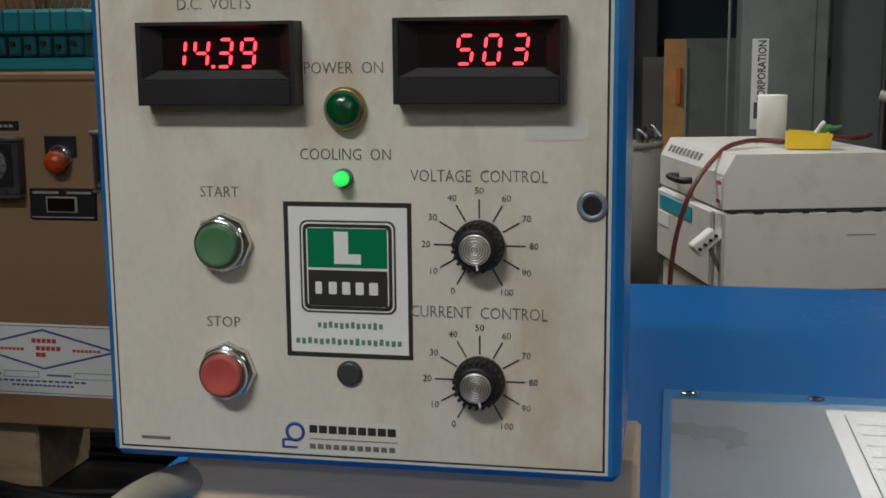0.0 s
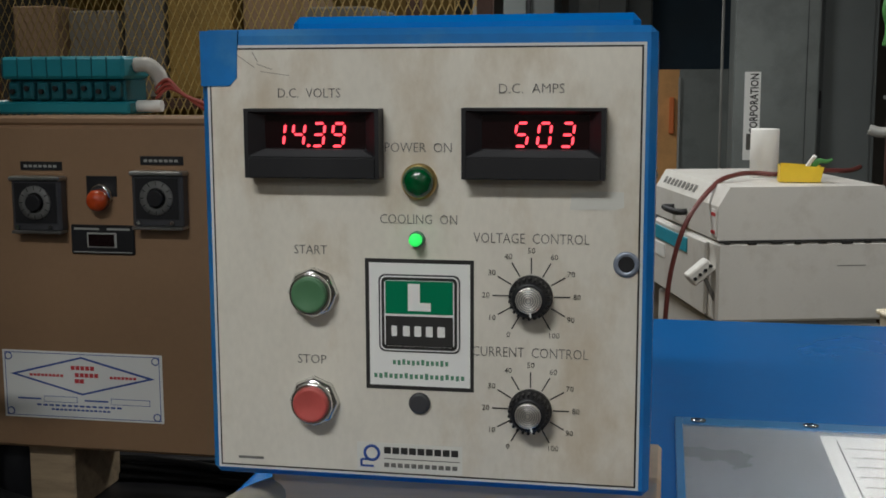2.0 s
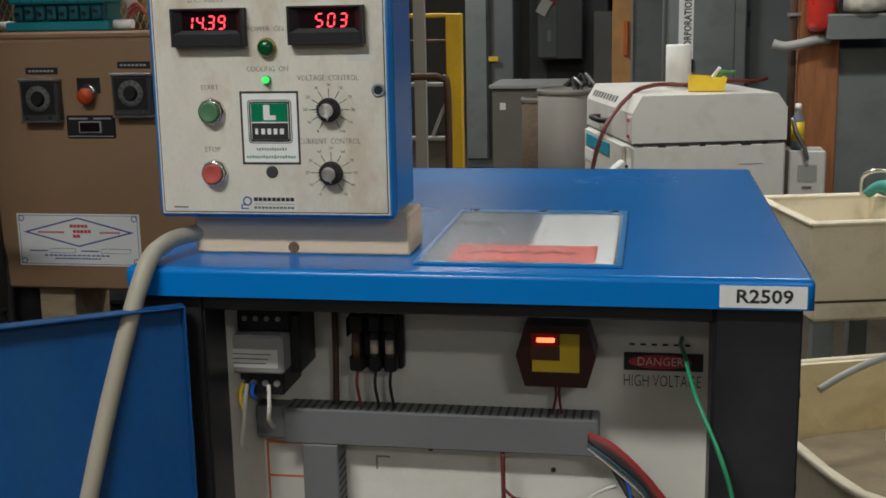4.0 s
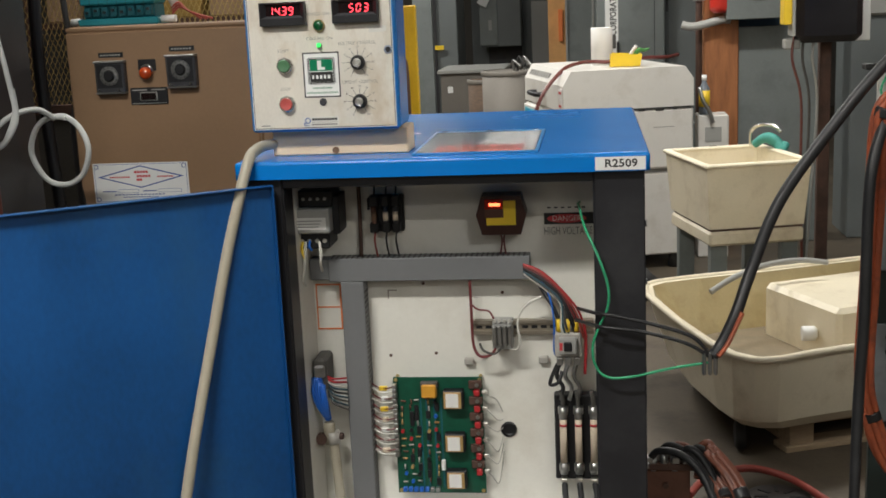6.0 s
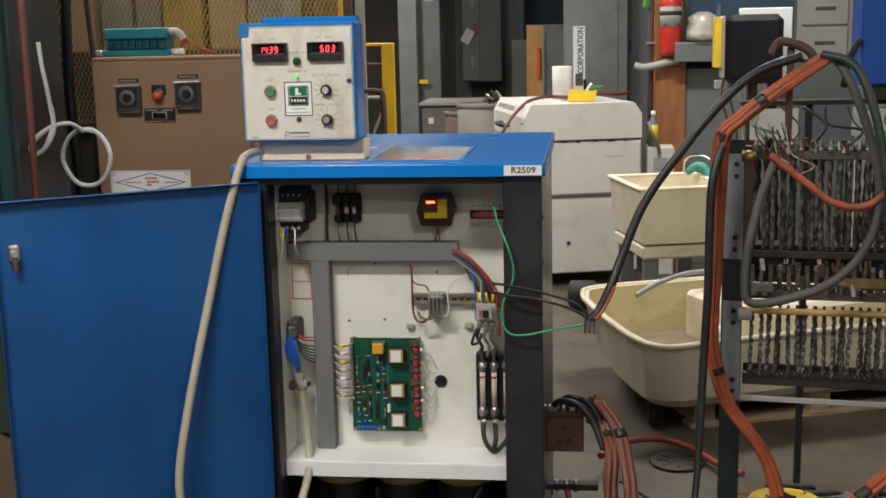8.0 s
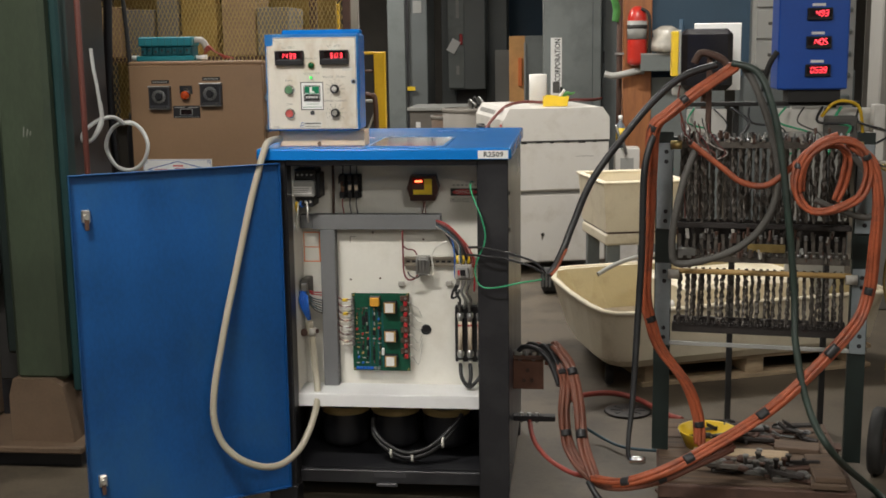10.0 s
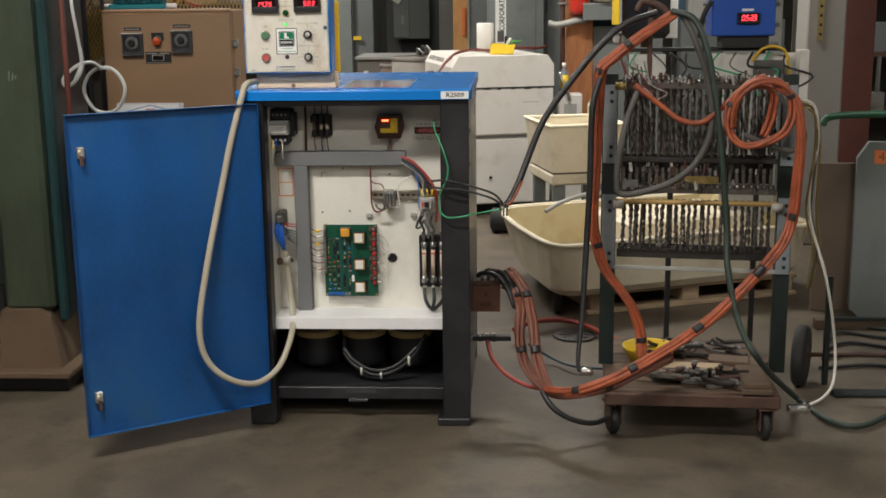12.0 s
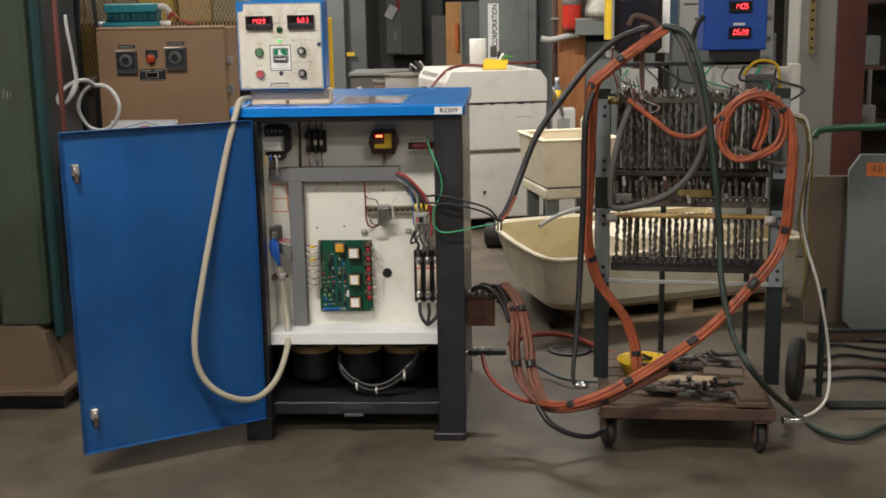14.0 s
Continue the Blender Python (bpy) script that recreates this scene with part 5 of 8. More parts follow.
for k in range(7):
    r = 0.26 + 0.018 * k
    pts = [(-0.66 + r * math.cos(a) * 1.05, 1.36 + 0.16 * math.sin(a) + 0.006 * k, 0.862 + 0.012 * (k % 3) + 0.008 * math.sin(3 * a + k)) for a in [i * 2 * math.pi / 12 for i in range(13)]]
    part("loop", Shape().tube(pts, 0.0085, 8, 4), BLACK_CABLE, coil)

mod = thing("manifold_module", "teal plastic valve manifold with white pipe stubs, on the enclosure", "valve manifold")
part("base", Shape().box(-0.935, -0.655, 1.38, 1.50, 1.640, 1.664, 0.004), TEAL, mod)
part("core", Shape().box(-0.915, -0.668, 1.395, 1.49, 1.664, 1.708, 0.003), DARK_TEAL, mod)
for k in range(8):
    part("valve", Shape().box(-0.910 + k * 0.0305, -0.886 + k * 0.0305, 1.378, 1.40, 1.668, 1.703, 0.004), DARK_TEAL, mod)
    part("valve_pin", Shape().disc((-0.898 + k * 0.0305, 1.378, 1.684 + 0.006 * (k % 2)), 0.005, 0.008, "y", 8), BLACK_PLASTIC, mod)
part("cover", Shape().box(-0.922, -0.662, 1.375, 1.495, 1.708, 1.752, 0.006), TEAL, mod)
for k in range(8):
    part("cover_rib", Shape().box(-0.918 + k * 0.0315, -0.916 + k * 0.0315, 1.373, 1.376, 1.710, 1.750), DARK_TEAL, mod)
for x0, x1 in ((-0.975, -0.935), (-0.655, -0.605)):
    part("pipe_stub", Shape().turned([(0.012, x0), (0.012, x1)], (0, 1.42, 1.655), "x", 14), STICKER, mod, "white plastic pipe stub")
part("elbow", Shape().tube([(-0.662, 1.43, 1.735), (-0.635, 1.43, 1.735), (-0.615, 1.435, 1.715), (-0.61, 1.44, 1.69)], 0.015, 12, 5), CERAMIC, mod)
for k in range(3):
    part("lead", Shape().tube([(-0.62, 1.43, 1.67 + 0.01 * k), (-0.59, 1.42, 1.69 + 0.008 * k), (-0.555, 1.42, 1.675), (-0.52 + 0.02 * k, 1.43, 1.648)], 0.004, 6, 5), PINK_HOSE, mod)

# guard mesh with the store behind it
guard = tagged(new("mesh_guard"), "yellowed expanded-metal guard mesh in a steel frame", "mesh guard")
net = Shape()
W, HH = 0.0215, 0.046
for i in range(-4, 72):
    x = -1.62 + i * W
    for s in (1, -1):
        for j in range(24):
            z = 1.32 + j * HH
            a, b = (x, z), (x + s * W / 2, z + HH / 2)
            c = (x, z + HH)
            for p, q in ((a, b), (b, c)):
                t = 0.0021
                net.add([(p[0] - t, 2.2, p[1]), (p[0] + t, 2.198, p[1]), (q[0] + t, 2.198, q[1]), (q[0] - t, 2.2, q[1])], [(0, 1, 2, 3)])
mesh_part = part("mesh", net, MESH_YELLOW, guard)
mesh_part["kind"] = "stuff"
for x0, x1, z0, z1 in ((-1.72, -1.68, 0.0, 2.5), (-0.10, -0.06, 0.0, 2.5), (-1.68, -0.10, 1.28, 1.32), (-1.68, -0.10, 2.42, 2.46)):
    part("frame_bar", Shape().box(x0, x1, 2.19, 2.22, z0, z1, 0.003), RUST_IRON, guard)
part("lower_sheet", Shape().box(-1.68, -0.10, 2.2, 2.206, 0.02, 1.28), WALL_DARK, guard)
store = thing("storage_rack", "dim rack of amber boxes behind the guard mesh", "storage rack")
for z in (0.95, 1.62, 2.3):
    part("shelf_board", Shape().box(-1.7, -0.33, 2.6, 3.2, z, z + 0.03), RUST_IRON, store)
for px in (-1.7, -0.35):
    part("post", Shape().box(px - 0.02, px + 0.02, 2.6, 2.64, 0, 2.5), RUST_IRON, store)
part("back_board", Shape().box(-1.75, -0.34, 3.22, 3.25, 0.3, 2.6), AMBER, store, "back board coloured amber for the yellowish light in the store")
rs = random.Random(8)
x = -1.66
while x < -0.55:
    w = rs.uniform(0.14, 0.26)
    for zb in (0.98, 1.65):
        solid("storage_box", Shape().box(x, x + w - 0.02, 2.68 + rs.uniform(0, 0.1), 3.1, zb, zb + rs.uniform(0.22, 0.5), 0.006), rs.choice((AMBER, CARDBOARD, AMBER, DRUM_GREY)), "amber-brown storage box on the rack", "box", "rack boxes")
    x += w

# tall green machine column
gm = thing("green_machine", "tall worn green cast machine column with bare rusty foot", "machine")
part("column", Shape().box(-1.165, -0.945, 0.42, 1.0, 0.36, 3.2, 0.02), GREEN_PAINT, gm)
part("column_rib", Shape().box(-1.215, -1.165, 0.46, 1.0, 0.46, 3.2, 0.012), GREEN_POST, gm)
part("column_edge", Shape().box(-0.945, -0.905, 0.47, 0.56, 0.3, 3.2, 0.01), TEAL_EDGE, gm)
part("column_back", Shape().box(-0.945, -0.935, 0.56, 1.0, 0.3, 3.2, 0.003), BLACK_PAINT, gm)
part("foot_casting", Shape().prism([(-1.19, 0.10), (-0.92, 0.10), (-0.94, 0.24), (-0.96, 0.34), (-1.0, 0.37), (-1.17, 0.37), (-1.19, 0.30)], 0.40, 1.0, "y"), BARE_CAST, gm, "bare rusty cast foot")
part("base_plate", Shape().box(-2.4, -0.865, 0.33, 1.6, 0.075, 0.105, 0.006), BARE_CAST, gm)
part("base_skirt", Shape().box(-2.4, -0.90, 0.40, 1.6, 0.0, 0.075), BLACK_PAINT, gm)
part("base_bolt", Shape().box(-1.335, -1.255, 0.30, 0.38, 0.0, 0.075, 0.01), RUST_IRON, gm)
part("rear_column", Shape().box(-1.75, -1.40, 0.42, 1.0, 0.46, 3.2, 0.02), GREEN_PAINT, gm)
part("column_web", Shape().box(-1.40, -1.215, 0.75, 1.0, 0.1, 3.2), BLACK_PAINT, gm)
part("slide", Shape().box(-1.335, -1.25, 0.62, 0.75, 0.3, 3.2, 0.006), RUBBER, gm)
part("bellows", Shape().turned([(0.06, 0), (0.075, 0.03), (0.055, 0.06), (0.07, 0.1), (0.05, 0.14)], (-1.30, 0.50, 0.78), "z", 16), RUBBER, gm)
part("foot_casting", Shape().box(-1.75, -1.40, 0.40, 1.0, 0.10, 0.46, 0.02), BARE_CAST, gm)
for k in range(14):
    part("rack_tooth", Shape().box(-1.32, -1.27, 0.60, 0.63, 1.42 + k * 0.028, 1.434 + k * 0.028, 0.002), LIGHT_GREY, gm)
part("white_tag", Shape().box(-1.30, -1.265, 0.61, 0.62, 1.345, 1.375), STICKER, gm)
part("chalk_mark", Shape().prism([(-1.058, 1.360), (-1.054, 1.359), (-1.050, 1.398), (-1.054, 1.402)], 0.4185, 0.42, "y").prism([(-1.044, 1.366), (-1.041, 1.358), (-1.034, 1.384), (-1.038, 1.393)], 0.4185, 0.42, "y").prism([(-1.030, 1.372), (-1.027, 1.364), (-1.022, 1.380), (-1.025, 1.384)], 0.4185, 0.42, "y"), material("faded_chalk", (0.20, 0.21, 0.18), 0.9), gm)
part("red_pipe", Shape().turned([(0.012, 0.105), (0.012, 3.2)], (-0.86, 0.56, 0), "z", 12), RUST_RED, gm, "thin red-brown vertical pipe")
hang = thing("hanging_hoses", "dark dusty hoses hanging beside the green column", "hose")
for k in range(4):
    hx, hy = -1.06 + 0.034 * k, 1.06 + 0.07 * (k % 4)
    pts = [(hx, hy, 3.0), (hx + 0.02 * math.sin(k), hy, 2.2), (hx + 0.03 * math.cos(2 * k), hy + 0.02, 1.5), (hx + 0.02, hy, 0.7), (hx + 0.05 * math.sin(k * 2), hy, 0.106)]
    part("hose", Shape().tube(pts, 0.010 + 0.005 * (k % 3), 8, 5), (RUBBER, RUST_RED, BLACK_PLASTIC)[k % 3], hang)
solid("gas_cylinder", Shape().turned([(0.075, 0), (0.075, 1.30), (0.06, 1.38), (0.025, 1.44), (0.025, 1.50)], (-0.93, 0.78 + 0.62, 0), "z", 20), BLACK_PAINT, "black upright cylinder standing behind the hose coil", "gas cylinder")


# ---- far side: white machine, cabinets, sinks ----
wm = thing("parts_washer", "off-white floor-standing machine with a hinged sloped lid", "machine", at=pose(0.61, 4.52, 0, 0, 0, 15))
part("base", Shape().box(0.02, 0.78, 0.02, 1.06, 0.09, 0.60, 0.01), MACHINE_WHITE, wm)
part("shadow_gap", Shape().box(0.06, 0.76, 0.04, 1.04, 0.37, 0.625), LIGHT_GREY, wm)
part("body", Shape().box(0.0, 0.80, 0.0, 1.08, 0.625, 0.985, 0.012), MACHINE_WHITE, wm)
lid = Shape().prism([(0.0, 0.995), (0.80, 0.995), (0.80, 1.16), (0.748, 1.232), (0.05, 1.232), (0.0, 1.146)], 0.0, 1.08, "y")
part("lid", lid, MACHINE_WHITE, wm, "off-white hinged lid with chamfered shoulders")
part("lid_seal", Shape().box(0.01, 0.79, -0.002, 0.02, 0.985, 0.996), RUBBER, wm, "black lid seal")
for k in range(7):
    part("seal_tear", Shape().box(0.03 + k * 0.107, 0.058 + k * 0.107 + 0.012 * (k % 3), -0.004, 0.01, 0.979 - 0.004 * (k % 2), 0.990, 0.002), RUBBER, wm)
con = part("console", Shape().box(-0.02, 0.0, 0.12, 1.04, 0.64, 0.975, 0.006), MACHINE_WHITE, wm, "raised operator console")
part("handle", Shape().tube([(0.0, 0.50, 1.07), (-0.05, 0.50, 1.07), (-0.05, 0.72, 1.07), (0.0, 0.72, 1.07)], 0.016, 8, 3), BLACK_PLASTIC, con)
part("blue_panel", Shape().box(-0.026, -0.02, 0.40, 0.98, 0.885, 0.955, 0.002), material("light_blue_panel", (0.03, 0.30, 0.42), 0.4), con)
part("white_plate", Shape().box(-0.025, -0.02, 0.80, 1.02, 0.80, 0.87, 0.002), STICKER, con)
for k in range(9):
    part("print_bar", Shape().box(-0.018, 0.018, 0.0, 0.038, 0.0, 0.0015), FADED_INK, con, at=pose(0.022, 0.42 + k * 0.066, 1.187, 0, -59.8, 0))
part("notice", Shape().box(-0.004, 0.0, 0.02, 0.10, 1.01, 1.13), STICKER, wm)
part("notice_frame", Shape().box(-0.006, -0.004, 0.03, 0.09, 1.02, 1.035).box(-0.006, -0.004, 0.03, 0.09, 1.10, 1.115), RED_INK, wm)
part("switch_box", Shape().box(-0.14, -0.02, 0.02, 0.10, -0.03, 0.03, 0.006), MACHINE_WHITE, wm, "small tilted switch box", at=pose(0, 0, 0.90, 0, -40, 0))
for k in range(4):
    part("switch", Shape().disc((-0.12 + k * 0.03, 0.02, 0.0), 0.008, 0.01, "y", 8), BLACK_PLASTIC, wm, at=pose(0, 0, 0.90, 0, -40, 0))
part("strut", Shape().box(-0.06, -0.045, 0.03, 0.05, -0.35, -0.02), GREY_CABLE, wm, at=pose(0, 0, 0.86, 0, -25, 0))
part("scratch", Shape().box(0.55, 0.68, -0.0015, 0.0, 0.875, 0.878), FADED_INK, wm)
part("knob", Shape().disc((0.30, 0.02, 0.30), 0.012, 0.012, "y", 10), BLACK_PLASTIC, wm)
for fx, fy in ((0.06, 0.08), (0.70, 0.08), (0.06, 0.98), (0.70, 0.98)):
    part("foot", Shape().turned([(0.04, 0), (0.03, 0.09)], (fx, fy, 0), "z", 12), RUBBER, wm)
solid("motor", Shape().turned([(0.05, -0.10), (0.09, -0.08), (0.09, 0.06), (0.06, 0.09), (0.03, 0.12)], (1.0, 3.95, 0.09), "x", 20), RUBBER, "black round motor lying on the floor", "motor")
roll = thing("paper_roll", "white paper towel roll standing on the machine lid", "paper roll")
part("paper", Shape().turned([(0.024, 0.0), (0.068, 0.0), (0.068, 0.228), (0.066, 0.233), (0.024, 0.233), (0.022, 0.22)], (0.846, 5.13, 1.232), "z", 28), PAPER, roll)
tray = thing("yellow_tray", "yellow plastic tray with a brush and green rag", "tray")
s = Shape().prism([(0.89, 1.236), (1.07, 1.236), (1.085, 1.305), (0.905, 1.315)], 4.80, 4.806, "y")
s.prism([(0.89, 1.236), (1.07, 1.236), (1.085, 1.305), (0.905, 1.315)], 4.93, 4.936, "y").box(0.89, 1.07, 4.806, 4.93, 1.236, 1.242).box(0.892, 0.898, 4.806, 4.93, 1.24, 1.31).box(1.068, 1.074, 4.806, 4.93, 1.24, 1.30)
part("tray_shell", s, YELLOW, tray)
solid("brush", Shape().tube([(0.99, 4.86, 1.25), (1.02, 4.86, 1.31), (1.05, 4.85, 1.355)], 0.010, 8, 4), STICKER, "white-handled brush standing in the yellow tray", "brush")
solid("rag", Shape().tube([(1.03, 4.88, 1.26), (1.06, 4.87, 1.325), (1.10, 4.88, 1.325), (1.13, 4.88, 1.335)], lambda t: 0.018 - 0.012 * t, 8, 4), LEAF, "dark green rag hanging over the yellow tray", "rag")
solid("air_hose", Shape().tube([(0.386, 4.55, 0.45), (0.389, 4.55, 0.608), (0.411, 4.55, 0.851), (0.477, 4.56, 1.08), (0.60, 4.72, 1.228), (0.70, 4.86, 1.262), (0.789, 4.98, 1.262), (0.90, 4.98, 1.258), (1.10, 5.05, 1.27), (1.25, 5.2, 1.262), (1.34, 5.45, 1.262)], 0.0115, 10, 8), RED_HOSE, "red-brown rubber hose over the white machine", "hose")

wb = thing("white_box", "white box with a grey printed label, against the wood post", "box")
part("box_body", Shape().box(1.43, 1.62, 5.0, 5.2, 0.0, 0.905, 0.008), MACHINE_WHITE, wb)
part("label", Shape().box(1.475, 1.575, 4.996, 5.0, 0.74, 0.83), LIGHT_GREY, wb)
part("label", Shape().box(1.50, 1.55, 4.996, 5.0, 0.70, 0.715), FADED_INK, wb)
bt = thing("spray_bottle", "yellow-labelled bottle with a white cap", "bottle")
part("bottle_body", Shape().turned([(0.032, 0), (0.034, 0.02), (0.034, 0.16), (0.014, 0.20), (0.014, 0.215)], (1.475, 5.06, 0.905), "z", 18), GREY_FILM, bt)
part("bottle_label", Shape().turned([(0.035, 0.05), (0.035, 0.15)], (1.475, 5.06, 0.905), "z", 18), YELLOW, bt)
part("cap", Shape().turned([(0.016, 0.21), (0.016, 0.245)], (1.475, 5.06, 0.905), "z", 14), STICKER, bt)
solid("chain", Shape().tube([(1.44, 5.0, 1.08), (1.46, 4.98, 1.0), (1.50, 4.98, 0.93), (1.52, 4.98, 0.86)], 0.012, 8, 4), STEEL, "thin steel chain hanging by the bottle", "chain")

post = tagged(part("wood_post", Shape().box(1.505, 1.725, 5.42, 5.60, 0, 3.4, 0.006), ORANGE_WOOD), "orange-brown stained timber post", "post")
pipe = thing("pipe", "grey painted vertical conduit pipe beside the timber post", "pipe")
part("upright", Shape().turned([(0.022, 0), (0.022, 3.4)], (1.475, 5.44, 0), "z", 12), RUST_IRON, pipe)
for z in (0.80, 1.60):
    part("clamp", Shape().box(1.44, 1.51, 5.40, 5.48, z, z + 0.02, 0.003), STEEL, pipe)
ext = thing("fire_extinguisher", "red fire extinguisher with a white label on the timber post", "fire extinguisher")
part("cylinder", Shape().turned([(0.05, 0), (0.072, 0.02), (0.075, 0.05), (0.075, 0.36), (0.06, 0.42), (0.025, 0.45)], (1.605, 5.33, 1.52), "z", 24), EXT_RED, ext)
part("label", Shape().turned([(0.0765, 0.20), (0.0765, 0.34)], (1.605, 5.33, 1.52), "z", 24), LIGHT_GREY, ext)
part("label_band", Shape().turned([(0.0775, 0.28), (0.0775, 0.31)], (1.605, 5.33, 1.52), "z", 24), INK, ext)
part("hose_stub", Shape().tube([(1.63, 5.28, 1.95), (1.69, 5.27, 1.9), (1.70, 5.28, 1.7), (1.695, 5.30, 1.6)], 0.012, 8, 5), RUBBER, ext)
part("bracket", Shape().box(1.55, 1.66, 5.40, 5.424, 1.55, 1.90), RUST_IRON, ext)
solid("pipe", Shape().tube([(1.36, 5.36, 1.455), (1.42, 5.35, 1.44), (1.50, 5.34, 1.452), (1.60, 5.34, 1.475), (1.66, 5.36, 1.475)], 0.026, 10, 5), LIGHT_GREY, "bent grey conduit stub on the post", "pipe")
solid("rag", Shape().tube([(1.44, 5.42, 1.86), (1.45, 5.41, 1.95), (1.43, 5.40, 2.05), (1.47, 5.42, 2.16)], 0.03, 8, 5), LEAF, "green rag hanging by the post", "rag")
tr2 = thing("trough", "grey steel wireway trough with clutter on top", "trough")
part("trough_body", Shape().box(1.63, 2.02, 5.26, 5.42, 1.475, 1.61, 0.004), GREY_STEEL, tr2)
part("seam", Shape().box(1.63, 2.02, 5.256, 5.26, 1.60, 1.612), LIGHT_GREY, tr2)
solid("plastic_bag", Shape().turned([(0.06, 0), (0.13, 0.02), (0.135, 0.07), (0.10, 0.13), (0.11, 0.17), (0.04, 0.21)], (1.83, 5.34, 1.61), "z", 14), BAG, "crumpled clear plastic bag on the wireway", "bag")
solid("bottle", Shape().turned([(0.045, 0), (0.045, 0.16), (0.02, 0.2), (0.02, 0.26)], (1.95, 5.40, 1.61), "z", 14), WALL_BLUE, "dark blue bottle on the wireway", "bottle")
gb = tagged(part("wall_board", Shape().box(1.727, 2.30, 5.46, 5.50, 0.0, 1.42, 0.004), GREY_STEEL), "flat grey steel panel behind the sinks", "wall", kind="structure")
dp = tagged(part("wall_panelled", Shape().box(1.727, 2.50, 5.62, 5.66, 1.42, 3.4), WALL_BLUE), "dark blue-grey wall panel above the wireway", "wall", kind="structure")

# electrical cabinets in the distance
cb = thing("electrical_cabinet", "tall grey steel electrical cabinet with a vertical sticker", "electrical cabinet")
part("body", Shape().box(0.825, 1.385, 7.6, 8.3, 0.06, 3.2, 0.01), GREY_STEEL, cb)
part("plinth", Shape().box(0.835, 1.375, 7.63, 8.3, 0.0, 0.06), BLACK_PAINT, cb)
part("door_seam", Shape().box(1.30, 1.304, 7.597, 7.6, 0.1, 3.15), BLACK_PAINT, cb)
part("handle", Shape().box(0.99, 1.01, 7.575, 7.6, 1.18, 1.28, 0.006), BLACK_PLASTIC, cb)
stp = part("sticker", Shape().box(0.897, 1.005, 7.596, 7.6, 1.15, 1.752), STICKER, cb, "white strip sticker with black letters running upwards")
lettering("lettering", "CORPORATION", 0.966, 7.5955, 1.535, 0.052, INK, stp, width=0.41, roll=-90, bold=0.03)
part("print_bar", Shape().box(0.918, 0.985, 7.594, 7.6, 1.22, 1.33), GREY_CABLE, stp)
cd = thing("electrical_cabinet", "dark grey steel cabinet side beside the timber post", "electrical cabinet")
part("body", Shape().box(1.39, 1.78, 7.75, 8.3, 0.0, 3.2, 0.01), DARK_STEEL, cd)
part("door", Shape().box(1.42, 1.75, 7.735, 7.75, 0.1, 3.15, 0.005), DARK_STEEL, cd)
part("hinge", Shape().box(1.405, 1.42, 7.73, 7.75, 1.5, 1.62, 0.003), BLACK_PAINT, cd)
ob = thing("plywood_panel", "orange plywood board with a grey box and orange lever", "switch board")
part("board", Shape().box(0.285, 0.64, 11.55, 11.58, 0.55, 1.80), PLYWOOD, ob)
part("box_body", Shape().box(0.50, 0.98, 11.30, 11.55, 0.62, 1.80, 0.008), GREY_STEEL, ob)
part("box_edge", Shape().box(0.49, 0.51, 11.28, 11.31, 0.70, 1.72), LIGHT_GREY, ob)
part("lever", Shape().box(0.405, 0.455, 11.50, 11.55, 1.15, 1.52, 0.006), ORANGE_INK, ob, "orange switch lever")
part("post", Shape().box(0.44, 0.50, 11.60, 11.66, 0.0, 1.75), RUST_IRON, ob)
dis = thing("disconnect_switch", "dark grey disconnect switch box with a tagged red lever", "switch box")
part("body", Shape().box(-0.555, -0.06, 12.0, 12.5, 1.10, 2.9, 0.01), DARK_STEEL, dis)
part("door", Shape().box(-0.56, -0.34, 11.97, 12.0, 1.12, 2.9, 0.006), GREY_STEEL, dis)
part("lever", Shape().box(-0.40, -0.36, 11.90, 11.97, 1.70, 1.84, 0.01), RED_INK, dis)
part("tag", Shape().box(-0.06, 0.06, -0.002, 0.0, -0.09, 0.09), STICKER, dis, "white paper tag", at=pose(-0.48, 11.90, 1.68, 0, 30, 0))
part("bracket", Shape().box(-0.5, -0.08, 12.5, 12.56, 0.0, 2.9), BLACK_PAINT, dis)
part("label", Shape().box(-0.45, -0.41, 11.964, 11.97, 2.05, 2.3), LIGHT_GREY, dis)
part("label", Shape().box(-0.45, -0.41, 11.964, 11.97, 1.3, 1.42), LIGHT_GREY, dis)
sw = thing("switchgear_cabinet", "tall dark grey switchgear cabinet with a yellow tag", "electrical cabinet")
part("body", Shape().box(-1.23, -0.72, 11.0, 11.8, 0.0, 3.3, 0.01), DARK_STEEL, sw)
part("door", Shape().box(-1.22, -1.0, 10.97, 11.0, 0.1, 3.2, 0.006), GREY_STEEL, sw)
part("trim", Shape().box(-0.985, -0.96, 10.965, 11.0, 0.1, 3.2), BLACK_PAINT, sw)
part("tag", Shape().box(-0.98, -0.88, 10.955, 10.965, 1.13, 1.18), YELLOW, sw)
part("label", Shape().box(-0.90, -0.79, 10.99, 11.0, 2.1, 2.25), LIGHT_GREY, sw)
sw2 = thing("switchgear_cabinet", "tall dark grey switchgear cabinet with a yellow tag", "electrical cabinet")
part("body", Shape().box(-0.715, 0.20, 12.6, 13.2, 0.0, 3.3, 0.01), DARK_STEEL, sw2)
part("seam", Shape().box(-0.40, -0.395, 12.597, 12.6, 0.1, 3.2), BLACK_PAINT, sw2)
gp = tagged(part("wall_partition", Shape().box(0.06, 0.55, 12.2, 12.3, 0.0, 1.62), LIGHT_GREY), "plain grey steel partition between the cabinets", "wall", kind="structure")
